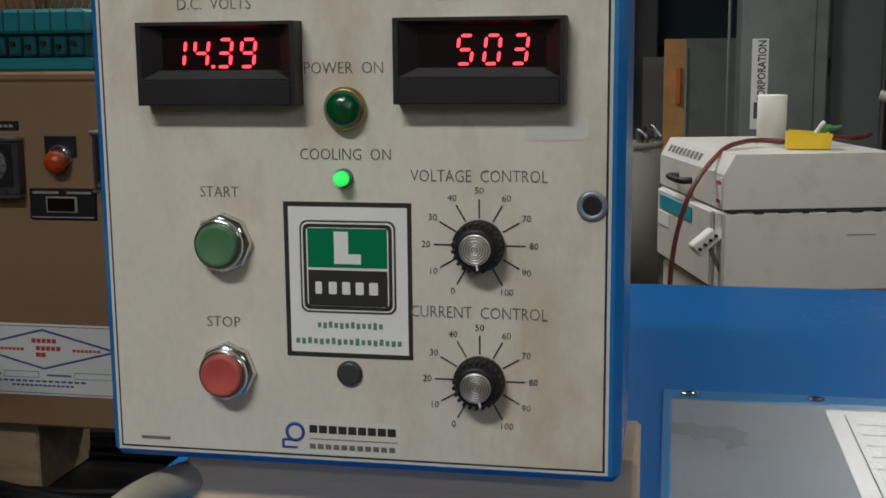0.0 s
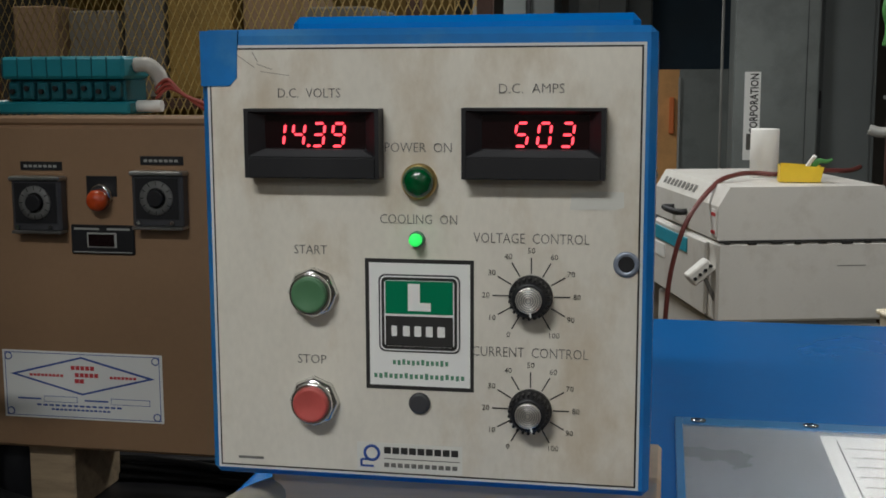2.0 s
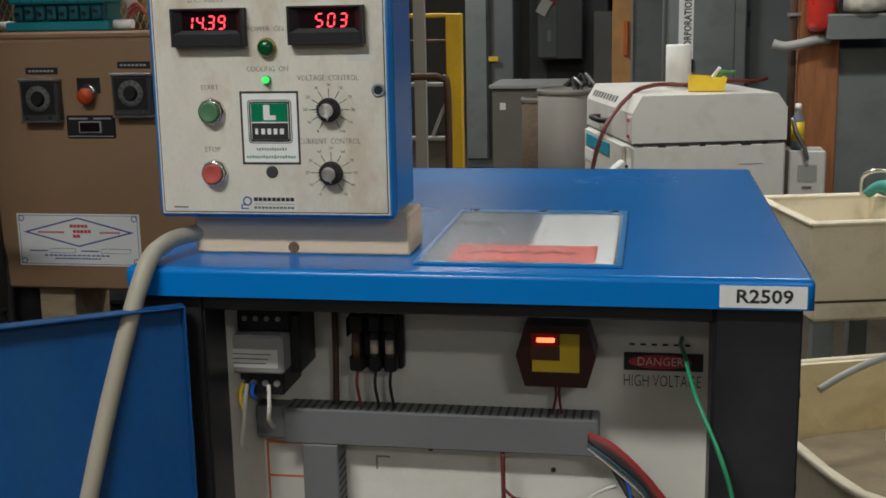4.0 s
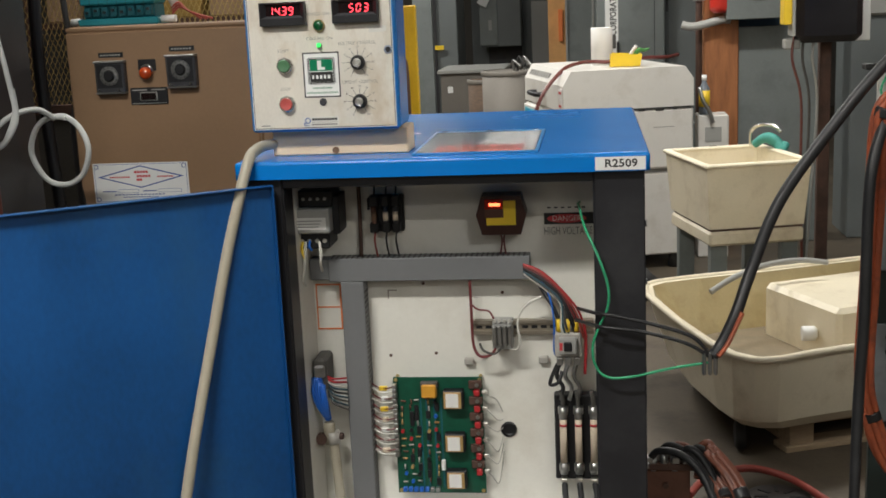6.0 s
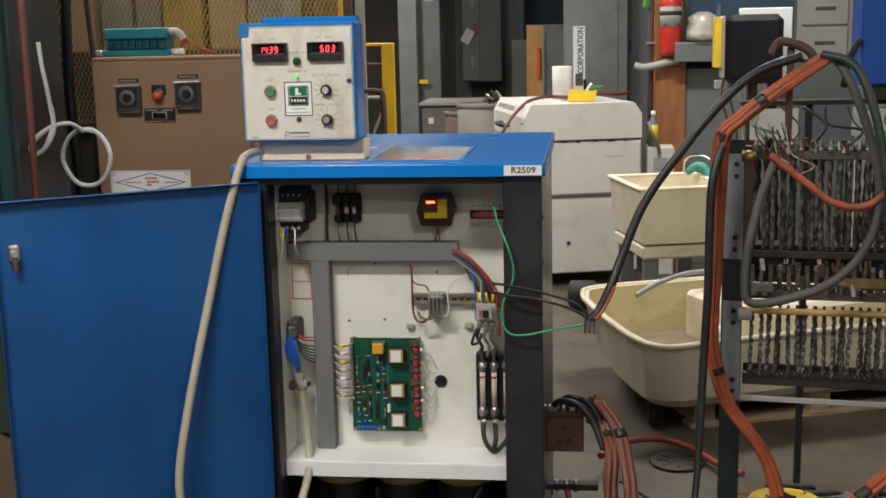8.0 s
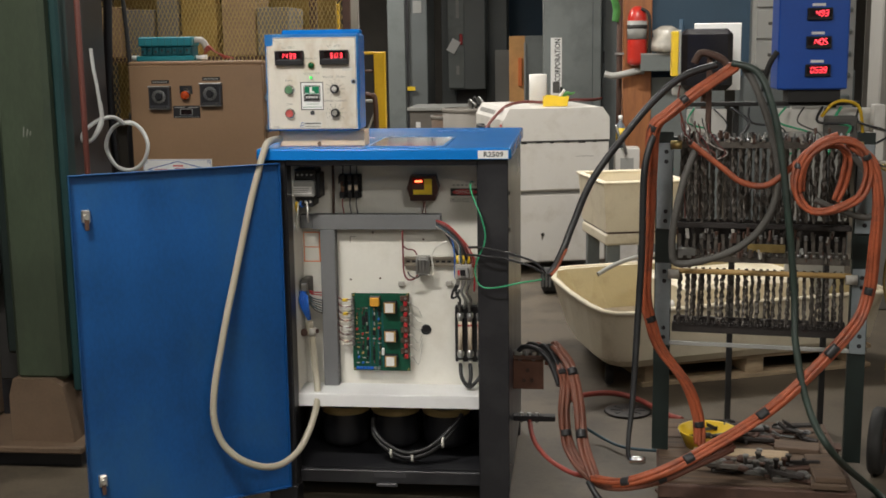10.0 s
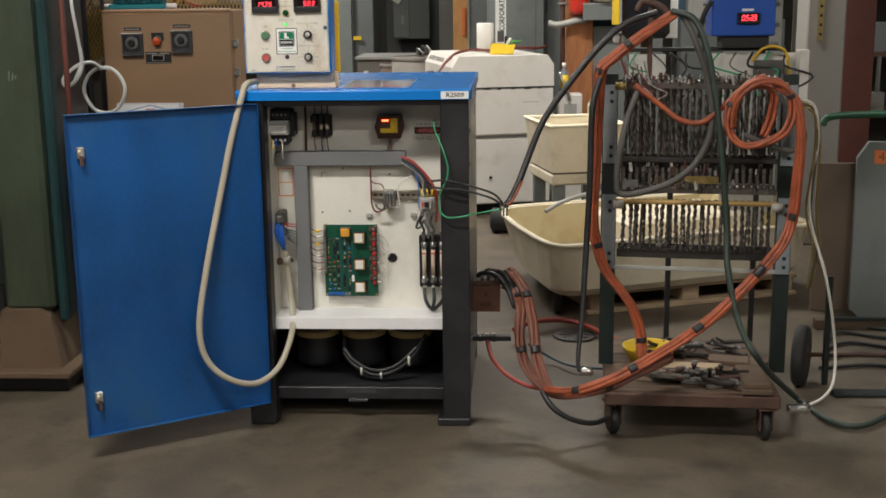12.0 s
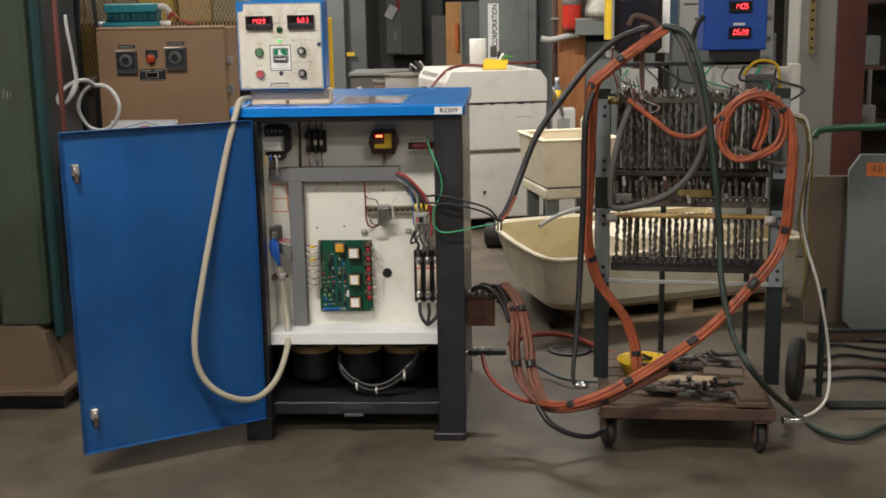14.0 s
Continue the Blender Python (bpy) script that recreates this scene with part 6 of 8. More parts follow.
bp = tagged(part("wall_sheet", Shape().box(0.10, 1.15, 13.5, 14.6, 1.75, 3.3), WALL_BLUE), "dark blue sheet high on the far wall", "wall", kind="structure")
solid("pipe", Shape().turned([(0.011, 0), (0.011, 3.4)], (0.80, 8.9, 0), "z", 10), LIGHT_GREY, "thin pale vertical pipe by the cabinet", "pipe")
wbx = thing("work_table", "low grey steel box table with a worn top", "table")
part("box_body", Shape().box(-0.635, -0.05, 8.62, 9.4, 0.0, 1.0, 0.006), DRUM_GREY, wbx)
part("table_top", Shape().box(-0.66, -0.02, 8.58, 9.42, 1.0, 1.035, 0.006), LIGHT_GREY, wbx)
part("tag", Shape().box(-0.57, -0.52, 8.612, 8.62, 0.82, 0.88), STICKER, wbx)
for cx, cy, r, h, ma, lb in ((0.13, 6.70, 0.195, 1.125, DRUM_GREY, "grey-brown fibre drum with a rolled rim"), (-0.085, 6.98, 0.12, 1.045, OLD_WOOD, "dark brown fibre drum with a rolled rim")):
    dr = thing("drum", lb, "drum", "drums behind the machine")
    part("drum_body", Shape().turned([(r, 0), (r, h), (r - 0.012, h), (r - 0.014, h - 0.12), (0.01, h - 0.12)], (cx, cy, 0), "z", 32), ma, dr)
    part("rim", Shape().turned([(r + 0.006, h - 0.03), (r + 0.010, h - 0.015), (r + 0.006, h + 0.004), (r - 0.01, h + 0.004)], (cx, cy, 0), "z", 32, caps=False), DRUM_GREY, dr)
junk = thing("scrap_bundle", "tangle of bent tubes and fittings in the drum", "scrap")
for k in range(4):
    jx = 0.20 + 0.028 * k
    part("tube", Shape().tube([(jx, 6.7, 1.0), (jx - 0.02, 6.72, 1.14), (jx - 0.02 + 0.02 * (k % 3), 6.7, 1.20 + 0.025 * (k % 2)), (jx + 0.04, 6.68, 1.15)], 0.011, 8, 4), (STEEL, RUBBER, GREY_CABLE)[k % 3], junk)

# yellow rail stand and column by the guard
ys = thing("safety_rail", "yellow painted steel guard rail with thin rungs", "guard rail")
part("post", Shape().box(-0.322, -0.240, 4.47, 4.53, 0, 1.655, 0.005), YELLOW_PAINT, ys)
part("post", Shape().box(-0.620, -0.570, 4.47, 4.53, 0, 2.0, 0.005), YELLOW_PAINT, ys)
for z, ma in ((1.635, YELLOW_PAINT), (1.505, RUST_IRON), (1.290, LIGHT_GREY), (1.015, LIGHT_GREY), (0.60, RUST_IRON)):
    part("rail", Shape().box(-0.570, -0.322, 4.485, 4.515, z, z + 0.022, 0.004), ma, ys)
part("brace", Shape().tube([(-0.41, 4.50, 1.02), (-0.37, 4.50, 1.115), (-0.325, 4.50, 1.215)], 0.010, 8, 4), LIGHT_GREY, ys)
solid("handrail", Shape().tube([(-0.46, 4.1, 1.362), (-0.35, 4.1, 1.364), (-0.285, 4.1, 1.355), (-0.252, 4.1, 1.29), (-0.252, 4.1, 0.7), (-0.252, 4.1, 0.0)], 0.018, 10, 6), RUST_IRON, "bent brown tubular handrail", "handrail")
col = tagged(part("steel_column", Shape().box(-0.445, -0.399, 4.30, 4.36, 0, 3.6, 0.004).box(-0.450, -0.394, 4.29, 4.30, 0, 3.6), LIGHT_GREY), "pale grey rusty steel column beside the yellow rail", "column")

# laundry sink
def basin(name_part, x0, x1, y0, y1, z0, z1, inset, t, parent, ma_out, ma_in, floor_z):
    s = Shape()
    o0 = [(x0 + inset, y0 + inset, z0), (x1 - inset, y0 + inset, z0), (x1 - inset, y1 - inset, z0), (x0 + inset, y1 - inset, z0)]
    o1 = [(x0, y0, z1), (x1, y0, z1), (x1, y1, z1), (x0, y1, z1)]
    i1 = [(x0 + t, y0 + t, z1), (x1 - t, y0 + t, z1), (x1 - t, y1 - t, z1), (x0 + t, y1 - t, z1)]
    k = t + inset * 0.8
    i0 = [(x0 + k, y0 + k, floor_z), (x1 - k, y0 + k, floor_z), (x1 - k, y1 - k, floor_z), (x0 + k, y1 - k, floor_z)]
    s.add(o0 + o1 + i1, [(3, 2, 1, 0)] + [(j, (j + 1) % 4, 4 + (j + 1) % 4, 4 + j) for j in range(4)] + [(4 + j, 4 + (j + 1) % 4, 8 + (j + 1) % 4, 8 + j) for j in range(4)])
    part(name_part, s, ma_out, parent)
    n = Shape().add(i1 + i0, [(j, 4 + j, 4 + (j + 1) % 4, (j + 1) % 4) for j in range(4)] + [(4, 5, 6, 7)])
    part("inner_lining", n, ma_in, parent)


sink = thing("laundry_sink", "cream plastic laundry sink with a flat rim on grey panel legs", "sink", at=pose(1.292, 3.011, 0, 0, 0, 13.7))
SW, SD = 0.528, 0.66
basin("basin", 0.012, SW - 0.012, 0.012, SD - 0.012, 0.565, 0.862, 0.022, 0.022, sink, PLASTIC_CREAM, PLASTIC_CREAM, 0.58)
rim = Shape().box(0.0, SW, 0.0, 0.036, 0.856, 0.876, 0.006).box(0.0, SW, SD - 0.036, SD, 0.856, 0.876, 0.006)
rim.box(0.0, 0.036, 0.034, SD - 0.034, 0.8565, 0.8755, 0.006).box(SW - 0.036, SW, 0.034, SD - 0.034, 0.8565, 0.8755, 0.006)
part("rim", rim, PLASTIC_CREAM, sink)
part("waist_groove", Shape().box(0.044, SW - 0.044, 0.044, SD - 0.044, 0.550, 0.566), OLD_WOOD, sink)
part("lower_band", Shape().box(0.032, SW - 0.032, 0.032, SD - 0.032, 0.482, 0.552, 0.012), PLASTIC_CREAM, sink)
for lx in (0.05, SW - 0.13):
    for ly in (0.06, SD - 0.12):
        part("leg", Shape().box(lx, lx + 0.08, ly, ly + 0.05, 0, 0.484, 0.004), GREY_STEEL, sink)
solid("cloth", Shape().tube([(1.60, 3.66, 0.885), (1.63, 3.63, 0.915), (1.66, 3.60, 0.925), (1.70, 3.58, 0.90), (1.715, 3.55, 0.86), (1.74, 3.57, 0.90)], lambda t: 0.030 - 0.010 * abs(2 * t - 1), 8, 5), AQUA, "aqua cloth lying over the sink rim", "cloth")
solid("faucet", Shape().tube([(1.585, 3.70, 0.876), (1.585, 3.69, 0.95), (1.62, 3.64, 0.985), (1.68, 3.60, 0.985), (1.715, 3.57, 0.955)], 0.010, 8, 5), CHROME, "chrome swan-neck tap over the sink", "faucet")

# large tub on a pallet
tub = thing("plastic_tub", "large yellowed plastic trough with a tan sediment inside", "tub")
outer_top = [(1.0, 2.58), (1.0, 2.39), (1.084, 2.025), (1.18, 1.71), (1.248, 1.553), (1.32, 1.488), (1.41, 1.50), (1.54, 1.572), (1.95, 1.755), (2.62, 2.03), (2.72, 2.12), (2.36, 3.16), (2.28, 3.17), (1.90, 3.0), (1.54, 2.84), (1.22, 2.72), (1.05, 2.64)]
outer_bot = [(1.11, 2.52), (1.10, 2.36), (1.155, 1.97), (1.225, 1.71), (1.265, 1.62), (1.325, 1.578), (1.41, 1.578), (1.54, 1.64), (1.95, 1.82), (2.57, 2.08), (2.65, 2.14), (2.31, 3.08), (2.25, 3.09), (1.89, 2.93), (1.56, 2.78), (1.27, 2.66), (1.15, 2.58)]
rimz = [0.42] * len(outer_top)
s = Shape()
n = len(rimz)
inner_top = [(x + (1.9 - x) * 0.03, y + (2.2 - y) * 0.05) for x, y in outer_top]
inner_bot = [(x + (1.9 - x) * 0.10, y + (2.2 - y) * 0.12) for x, y in outer_bot]
mid = [(0.15 * p[0] + 0.85 * q[0], 0.15 * p[1] + 0.85 * q[1]) for p, q in zip(outer_top, outer_bot)]
low = [(q[0] + (1.9 - q[0]) * 0.05, q[1] + (2.2 - q[1]) * 0.06) for q in outer_bot]
s.add([(x, y, 0.125) for x, y in low] + [(x, y, 0.165) for x, y in mid] + [(x, y, z) for (x, y), z in zip(outer_top, rimz)] + [(x, y, z) for (x, y), z in zip(inner_top, rimz)],
      [tuple(range(n))] + [(r * n + j, r * n + (j + 1) % n, (r + 1) * n + (j + 1) % n, (r + 1) * n + j) for r in range(3) for j in range(n)])
part("shell", s, PLASTIC_CREAM, tub)
part("rim_edge", Shape().tube([(x, y, z) for (x, y), z in zip(outer_top, rimz)] + [(outer_top[0][0], outer_top[0][1], rimz[0])], 0.012, 8, 3), PLASTIC_CREAM, tub)
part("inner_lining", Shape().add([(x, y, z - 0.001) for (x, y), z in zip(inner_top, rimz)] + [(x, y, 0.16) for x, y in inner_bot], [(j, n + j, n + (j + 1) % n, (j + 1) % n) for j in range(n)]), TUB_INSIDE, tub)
part("sediment", Shape().add([(x, y, 0.20) for x, y in inner_bot], [tuple(range(n))]), SLUDGE, tub, "tan sediment in the tub")
part("step", Shape().box(0.0, 0.80, 0.0, 0.52, 0.15, 0.425, 0.02), PLASTIC_CREAM, tub, at=pose(1.72, 2.11, 0, 0, 0, 25))
part("caster", Shape().turned([(0.045, -0.02), (0.055, -0.01), (0.055, 0.01), (0.045, 0.02)], (1.30, 1.72, 0.06), "x", 18), RUBBER, tub)
part("valve", Shape().turned([(0.03, 0), (0.03, 0.05), (0.02, 0.06)], (1.60, 2.22, 0.30), "x", 14), STICKER, tub)
pal = thing("pallet", "worn timber pallet under the plastic tub", "pallet", at=pose(1.46, 1.69, 0, 0, 0, 21))
for py in (0.0, 0.24, 0.48, 0.72):
    part("board", Shape().box(0.0, 1.30, py, py + 0.10, 0.10, 0.122, 0.003), PALLET_WOOD, pal)
for px in (0.02, 0.58, 1.18):
    part("bearer", Shape().box(px, px + 0.10, 0.01, 0.82, 0.022, 0.10, 0.003), PALLET_WOOD, pal)
part("board", Shape().box(0.0, 1.30, -0.005, 0.09, 0.0, 0.022, 0.002), PALLET_WOOD, pal)


# ---- resistor load bank on a cart ----
cart = thing("resistor_cart", "rusty wheeled cart carrying a bank of oxidised load resistors", "cart", at=pose(1.435, 0.22, 0, 0, 0, -8.3))
DECK = pose(0, 0, 0.045, 0, 0, 5)
for k in range(6):
    part("deck_board", Shape().box(0.0, 0.645, -0.32 + k * 0.118, -0.2105 + k * 0.118, 0.128, 0.150, 0.003), OLD_WOOD, cart, at=DECK)
part("deck_frame", Shape().box(-0.005, 0.655, -0.345, -0.32, 0.095, 0.143, 0.004), RUST_IRON, cart, at=DECK)
part("deck_frame", Shape().box(-0.005, 0.655, 0.388, 0.403, 0.095, 0.143, 0.003), RUST_IRON, cart, at=DECK)
for dx in (-0.005, 0.640):
    part("deck_frame", Shape().box(dx, dx + 0.015, -0.32, 0.388, 0.095, 0.143, 0.003), RUST_IRON, cart, at=DECK)


def caster(x, y, turn, r=0.055):
    m = pose(x, y, 0, 0, 0, turn)
    w = part("caster", Shape().box(-0.035, 0.035, -0.035, 0.035, 0.130, 0.140).box(-0.026, -0.020, -0.022, 0.03, r - 0.012, 0.131).box(0.020, 0.026, -0.022, 0.03, r - 0.012, 0.131), RUST_IRON, cart, at=m)
    part("wheel", Shape().turned([(r - 0.006, -0.014), (r, -0.009), (r, 0.009), (r - 0.006, 0.014)], (0, 0.012, r), "x", 22), RUBBER, w)
    part("hub", Shape().turned([(0.018, -0.017), (0.018, 0.017)], (0, 0.012, r), "x", 12), STEEL, w)


caster(0.055, -0.275, 25)
caster(0.630, -0.250, 12, 0.058)
caster(0.06, 0.34, 0)
caster(0.64, 0.34, 0)
for px in (0.005, 0.685):
    part("post", Shape().box(px - 0.03, px + 0.03, 0.0, 0.006, 0.195, 1.38, 0.001).box(px - 0.03, px - 0.024, 0.006, 0.05, 0.195, 1.38), GREEN_POST, cart, "dark green angle-iron post")
    for z0, z1 in ((0.60, 0.905), (1.03, 1.34)):
        br = part("slotted_plate", Shape().box(px - 0.026, px + 0.028, -0.010, -0.002, z0, z1, 0.002), SLOTTED, cart, "blue-grey slotted steel plate")
        for hz in (z0 + 0.03, z0 + 0.065, z1 - 0.03, z1 - 0.065):
            part("bolt_hole", Shape().disc((px + 0.006, -0.010, hz), 0.008, 0.001, "y", 10), BLACK_PLASTIC, br)
part("top_bar", Shape().box(0.0, 0.69, 0.01, 0.05, 1.335, 1.36, 0.002), GREEN_POST, cart)
part("mast", Shape().box(0.142, 0.162, 0.03, 0.05, 1.36, 1.64, 0.003), RUST_IRON, cart)
part("mast_hook", Shape().tube([(0.10, 0.02, 1.62), (0.12, 0.02, 1.655), (0.16, 0.02, 1.65), (0.20, 0.02, 1.63), (0.22, 0.02, 1.60)], 0.013, 8, 5), RUST_IRON, cart)
part("bottom_rail", Shape().box(0.03, 0.66, -0.004, 0.006, 0.600, 0.616, 0.002), LIGHT_GREY, cart)
for z, dz in ((1.045, 0.020), (0.668, 0.036)):
    for dy in (0.0, 0.10):
        part("insulator_bar", Shape().box(0.04, 0.65, dy, dy + 0.02, z - dz / 2, z + dz / 2, 0.003), RESISTOR_DARK, cart, "sooty insulator bar")
part("wood_rod", Shape().turned([(0.010, 0.035), (0.010, 0.655)], (0, -0.012, 0.880), "x", 12), WOOD_ROD, cart, "varnished wooden spreader rod")
for z in (1.335, 0.925):
    for dy in (0.0, 0.10):
        part("terminal_bar", Shape().box(0.04, 0.65, dy + 0.002, dy + 0.014, z - 0.012, z + 0.012, 0.002), RESISTOR, cart)


def ribbon(length, turns, width, thick, phase):
    """A twisted resistance ribbon that hangs from z = 0."""
    s = Shape()
    n = 16
    vs, fs = [], []
    for i in range(n + 1):
        a = phase + turns * math.pi * i / n
        z = -length * i / n
        wob = 0.0022 * math.sin(3.1 * a)
        for u, v in ((-1, -1), (1, -1), (1, 1), (-1, 1)):
            x, y = u * width / 2, v * thick / 2
            vs.append((x * math.cos(a) - y * math.sin(a) + wob, x * math.sin(a) + y * math.cos(a), z))
    for i in range(n):
        for k in range(4):
            q = (k + 1) % 4
            fs.append((i * 4 + k, i * 4 + q, i * 4 + 4 + q, i * 4 + 4 + k))
    return s.add(vs, fs)


rr = random.Random(3)
upper = [ribbon(0.262, 8 + i, 0.0120, 0.0040, 0.7 * i).mesh("resistor_ribbon", RESISTOR) for i in range(4)]
lower = [ribbon(0.185, 5 + i, 0.0125, 0.0045, 0.9 * i).mesh("resistor_ribbon", RESISTOR) for i in range(4)]
bolt = Shape().turned([(0.007, 0), (0.007, 0.012), (0.0035, 0.013), (0.0035, 0.032)], (0, 0, 0), "z", 8).mesh("terminal_bolt", STEEL)
insul = Shape().turned([(0.006, 0), (0.008, 0.004), (0.0055, 0.008), (0.008, 0.012), (0.0055, 0.016)], (0, 0, 0), "z", 10).mesh("insulator", GREY_IRON)
clip_mesh = [Shape().box(-0.007, 0.007, -0.004, 0.004, 0, 0.010 + 0.006 * k, 0.001).box(-0.003, 0.003, -0.002, 0.002, 0.009, 0.022 + 0.005 * k).mesh("top_clip", m) for k, m in enumerate((CERAMIC, GREY_IRON, STEEL))]
N = 23
part("back_board", Shape().box(0.045, 0.645, 0.135, 0.147, 0.935, 1.036, 0.003), RESISTOR_DARK, cart, "sooty insulating board")
for i in range(N):
    x = 0.062 + i * (0.565 / (N - 1))
    for dy in (0.055, 0.16):
        part("resistor_ribbon", rr.choice(upper), RESISTOR, cart, at=pose(x + 0.009, dy, 1.322, rr.uniform(-2, 2), rr.uniform(-2, 2), rr.uniform(0, 180)))
    for dy in (0.008, 0.108):
        o = dy * 0.05 + rr.uniform(-0.002, 0.002)
        part("resistor_ribbon", rr.choice(upper), RESISTOR, cart, at=pose(x + o, dy, 1.322, rr.uniform(-2, 2), rr.uniform(-2, 2), rr.uniform(0, 180)))
        part("resistor_ribbon", rr.choice(lower), RESISTOR, cart, at=pose(x + o, dy, 0.872, rr.uniform(-3, 3), rr.uniform(-3, 3), rr.uniform(0, 180)))
    part("terminal_bolt", bolt, STEEL, cart, at=pose(x, 0.006, 1.345, rr.uniform(-8, 8), rr.uniform(-8, 8), 0))
    part("terminal_bolt", bolt, STEEL, cart, at=pose(x + 0.004, 0.004, 0.937, rr.uniform(-8, 8), rr.uniform(-8, 8), 0))
    part("top_clip", clip_mesh[i % 3], STEEL, cart, at=pose(x + 0.008, 0.004 + 0.012 * (i % 2), 1.347, rr.uniform(-10, 10), rr.uniform(-10, 10), rr.uniform(0, 90)))
    if i % 2:
        part("insulator", insul, GREY_IRON, cart, at=pose(x, -0.002, 1.000, 0, 0, 0))
    part("link_strap", Shape().box(-0.006, 0.006, -0.008, -0.004, -0.035, 0.03, 0.001).mesh("link_strap", RESISTOR) if i == 0 else bpy.data.meshes["link_strap"], RESISTOR, cart, at=pose(x, 0.004, 0.985, 0, rr.uniform(-4, 4), 0))
    part("u_bend", Shape().tube([(-0.007, 0, 0), (-0.006, 0, -0.014), (0.0, 0, -0.020), (0.006, 0, -0.014), (0.007, 0, 0)], 0.0032, 6, 3).mesh("u_bend", RESISTOR_DARK) if i == 0 else bpy.data.meshes["u_bend"], RESISTOR_DARK, cart, at=pose(x, -0.006, 0.70))
for dx in (0.045, 0.655):
    part("clamp", Shape().turned([(0.018, -0.02), (0.018, 0.02)], (dx, -0.015, 0.868), "x", 10), CERAMIC, cart)
    part("clamp", Shape().turned([(0.016, -0.02), (0.016, 0.02)], (dx, -0.012, 1.335), "x", 10), BRASS, cart)
for k in range(150):
    fx, tier = 0.05 + 0.59 * rr.random(), k % 3
    fz = (1.350, 0.940, 1.008)[tier] + rr.uniform(-0.012, 0.022)
    w = rr.uniform(0.0022, 0.0065)
    part("fitting", Shape().box(-w, w, -w * 0.8, w * 0.8, -w * 2, w * rr.uniform(1, 5), 0.001), rr.choice((CERAMIC, RUST_IRON, STEEL, RESISTOR, RUST_IRON, RESISTOR_DARK)), cart, at=pose(fx, rr.uniform(-0.016, 0.02), fz, rr.uniform(-15, 15), rr.uniform(-15, 15), rr.uniform(0, 90)))
rw = random.Random(8)
for k in range(9):
    wx = 0.06 + 0.012 * k
    part("loose_wire", Shape().tube([(wx, -0.02, 1.43 - 0.01 * (k % 3)), (wx + rw.uniform(0, 0.03), -0.03, 1.39), (wx + rw.uniform(0.01, 0.05), -0.035, 1.34), (wx + 0.05 + rw.uniform(0, 0.03), -0.03, 1.31), (0.16 + 0.004 * k, -0.025, 1.285)], 0.0022, 6, 4), (MAROON, RUST_RED, GREY_CABLE, CERAMIC)[k % 4], cart)
part("name_strip", Shape().box(0.30, 0.43, -0.012, -0.010, 0.955, 0.985, 0.001), BRASS, cart)
for k in range(4):
    part("flange", Shape().box(0.06 + 0.015 * k, 0.075 + 0.015 * k, -0.03, -0.005, 0.93 + 0.01 * (k % 2), 0.965), STEEL, cart)

# scrap lying on the deck
pan = thing("yellow_pan", "yellow plastic pan on the cart deck", "pan", at=pose(1.622, 0.27, 0.196, 0, 0, 0))
part("pan_shell", Shape().turned([(0.082, 0.0), (0.104, 0.062), (0.112, 0.065), (0.107, 0.058), (0.084, 0.005)], (0, 0, 0), "z", 28), YELLOW, pan)
rs2 = random.Random(12)


def clamp_piece(l, w, h, kind):
    """A worn iron clamp: a bar with a jaw, an eye, a bolt or a bent end."""
    s = Shape().box(-l / 2, l / 2, -w / 2, w / 2, 0, h, 0.003)
    if kind == 0:
        s.box(-l / 2, -l / 2 + 0.022, -w / 2, w * 1.4, 0, h, 0.003).box(l / 2 - 0.03, l / 2 - 0.008, -w / 2, w * 1.1, 0, h, 0.003)
    elif kind == 1:
        s.turned([(0.016, 0), (0.016, h), (0.008, h + 0.001)], (l / 2, 0, 0), "z", 12).turned([(0.007, h), (0.007, h + 0.026), (0.011, h + 0.027), (0.011, h + 0.036)], (-l / 4, 0, 0), "z", 8)
    elif kind == 2:
        s.prism([(-l / 2, 0.0), (-l / 2 - 0.03, 0.016), (-l / 2 - 0.03, 0.016 + h), (-l / 2, h)], -w / 2, w / 2, "y")
    else:
        s.turned([(w * 0.62, -0.004), (w * 0.62, h + 0.006), (w * 0.3, h + 0.008)], (0, 0, 0), "z", 10)
    return s


for k in range(58):
    front = k % 2
    x, y = rs2.uniform(0.20, 0.52) if front else rs2.uniform(0.16, 0.58), (rs2.uniform(-0.27, -0.12) if front else rs2.uniform(0.10, 0.30))
    l, w, h = rs2.uniform(0.05, 0.16), rs2.uniform(0.012, 0.034), rs2.uniform(0.008, 0.018)
    ob2 = solid("scrap_iron", clamp_piece(l, w, h, k % 4), rs2.choice((GREY_IRON, GREY_IRON, RESISTOR_DARK, GREY_CABLE, RUST_IRON, RESISTOR)) if front else rs2.choice((RESISTOR_DARK, RESISTOR_DARK, GREY_IRON, RUST_IRON)), "small worn iron clamp lying on the cart deck", "scrap", "clamps on the cart")
    ob2.matrix_basis = pose(1.435, 0.22, 0.1955 + 0.011 * (k // 2 % 4), 0, 0, -8.3) @ pose(x, y, 0, 0, 0, rs2.uniform(-35, 35))
for x, y, w, d, t in ((0.585, -0.17, 0.115, 0.13, 4), (0.582, -0.165, 0.10, 0.12, 7), (0.50, 0.10, 0.16, 0.045, -3), (0.30, -0.02, 0.34, 0.04, 2)):
    o3 = solid("wood_block", Shape().box(-w / 2, w / 2, -d, d, 0, 0.020, 0.003), PALLET_WOOD if w > 0.3 else OLD_WOOD, "weathered timber offcut on the cart deck", "wood block", "offcuts on the cart")
    o3.matrix_basis = pose(1.435, 0.22, 0.1955 + (0.0205 if w == 0.10 else 0.0), 0, 0, -8.3) @ pose(x, y, 0.0, 0, 0, t)

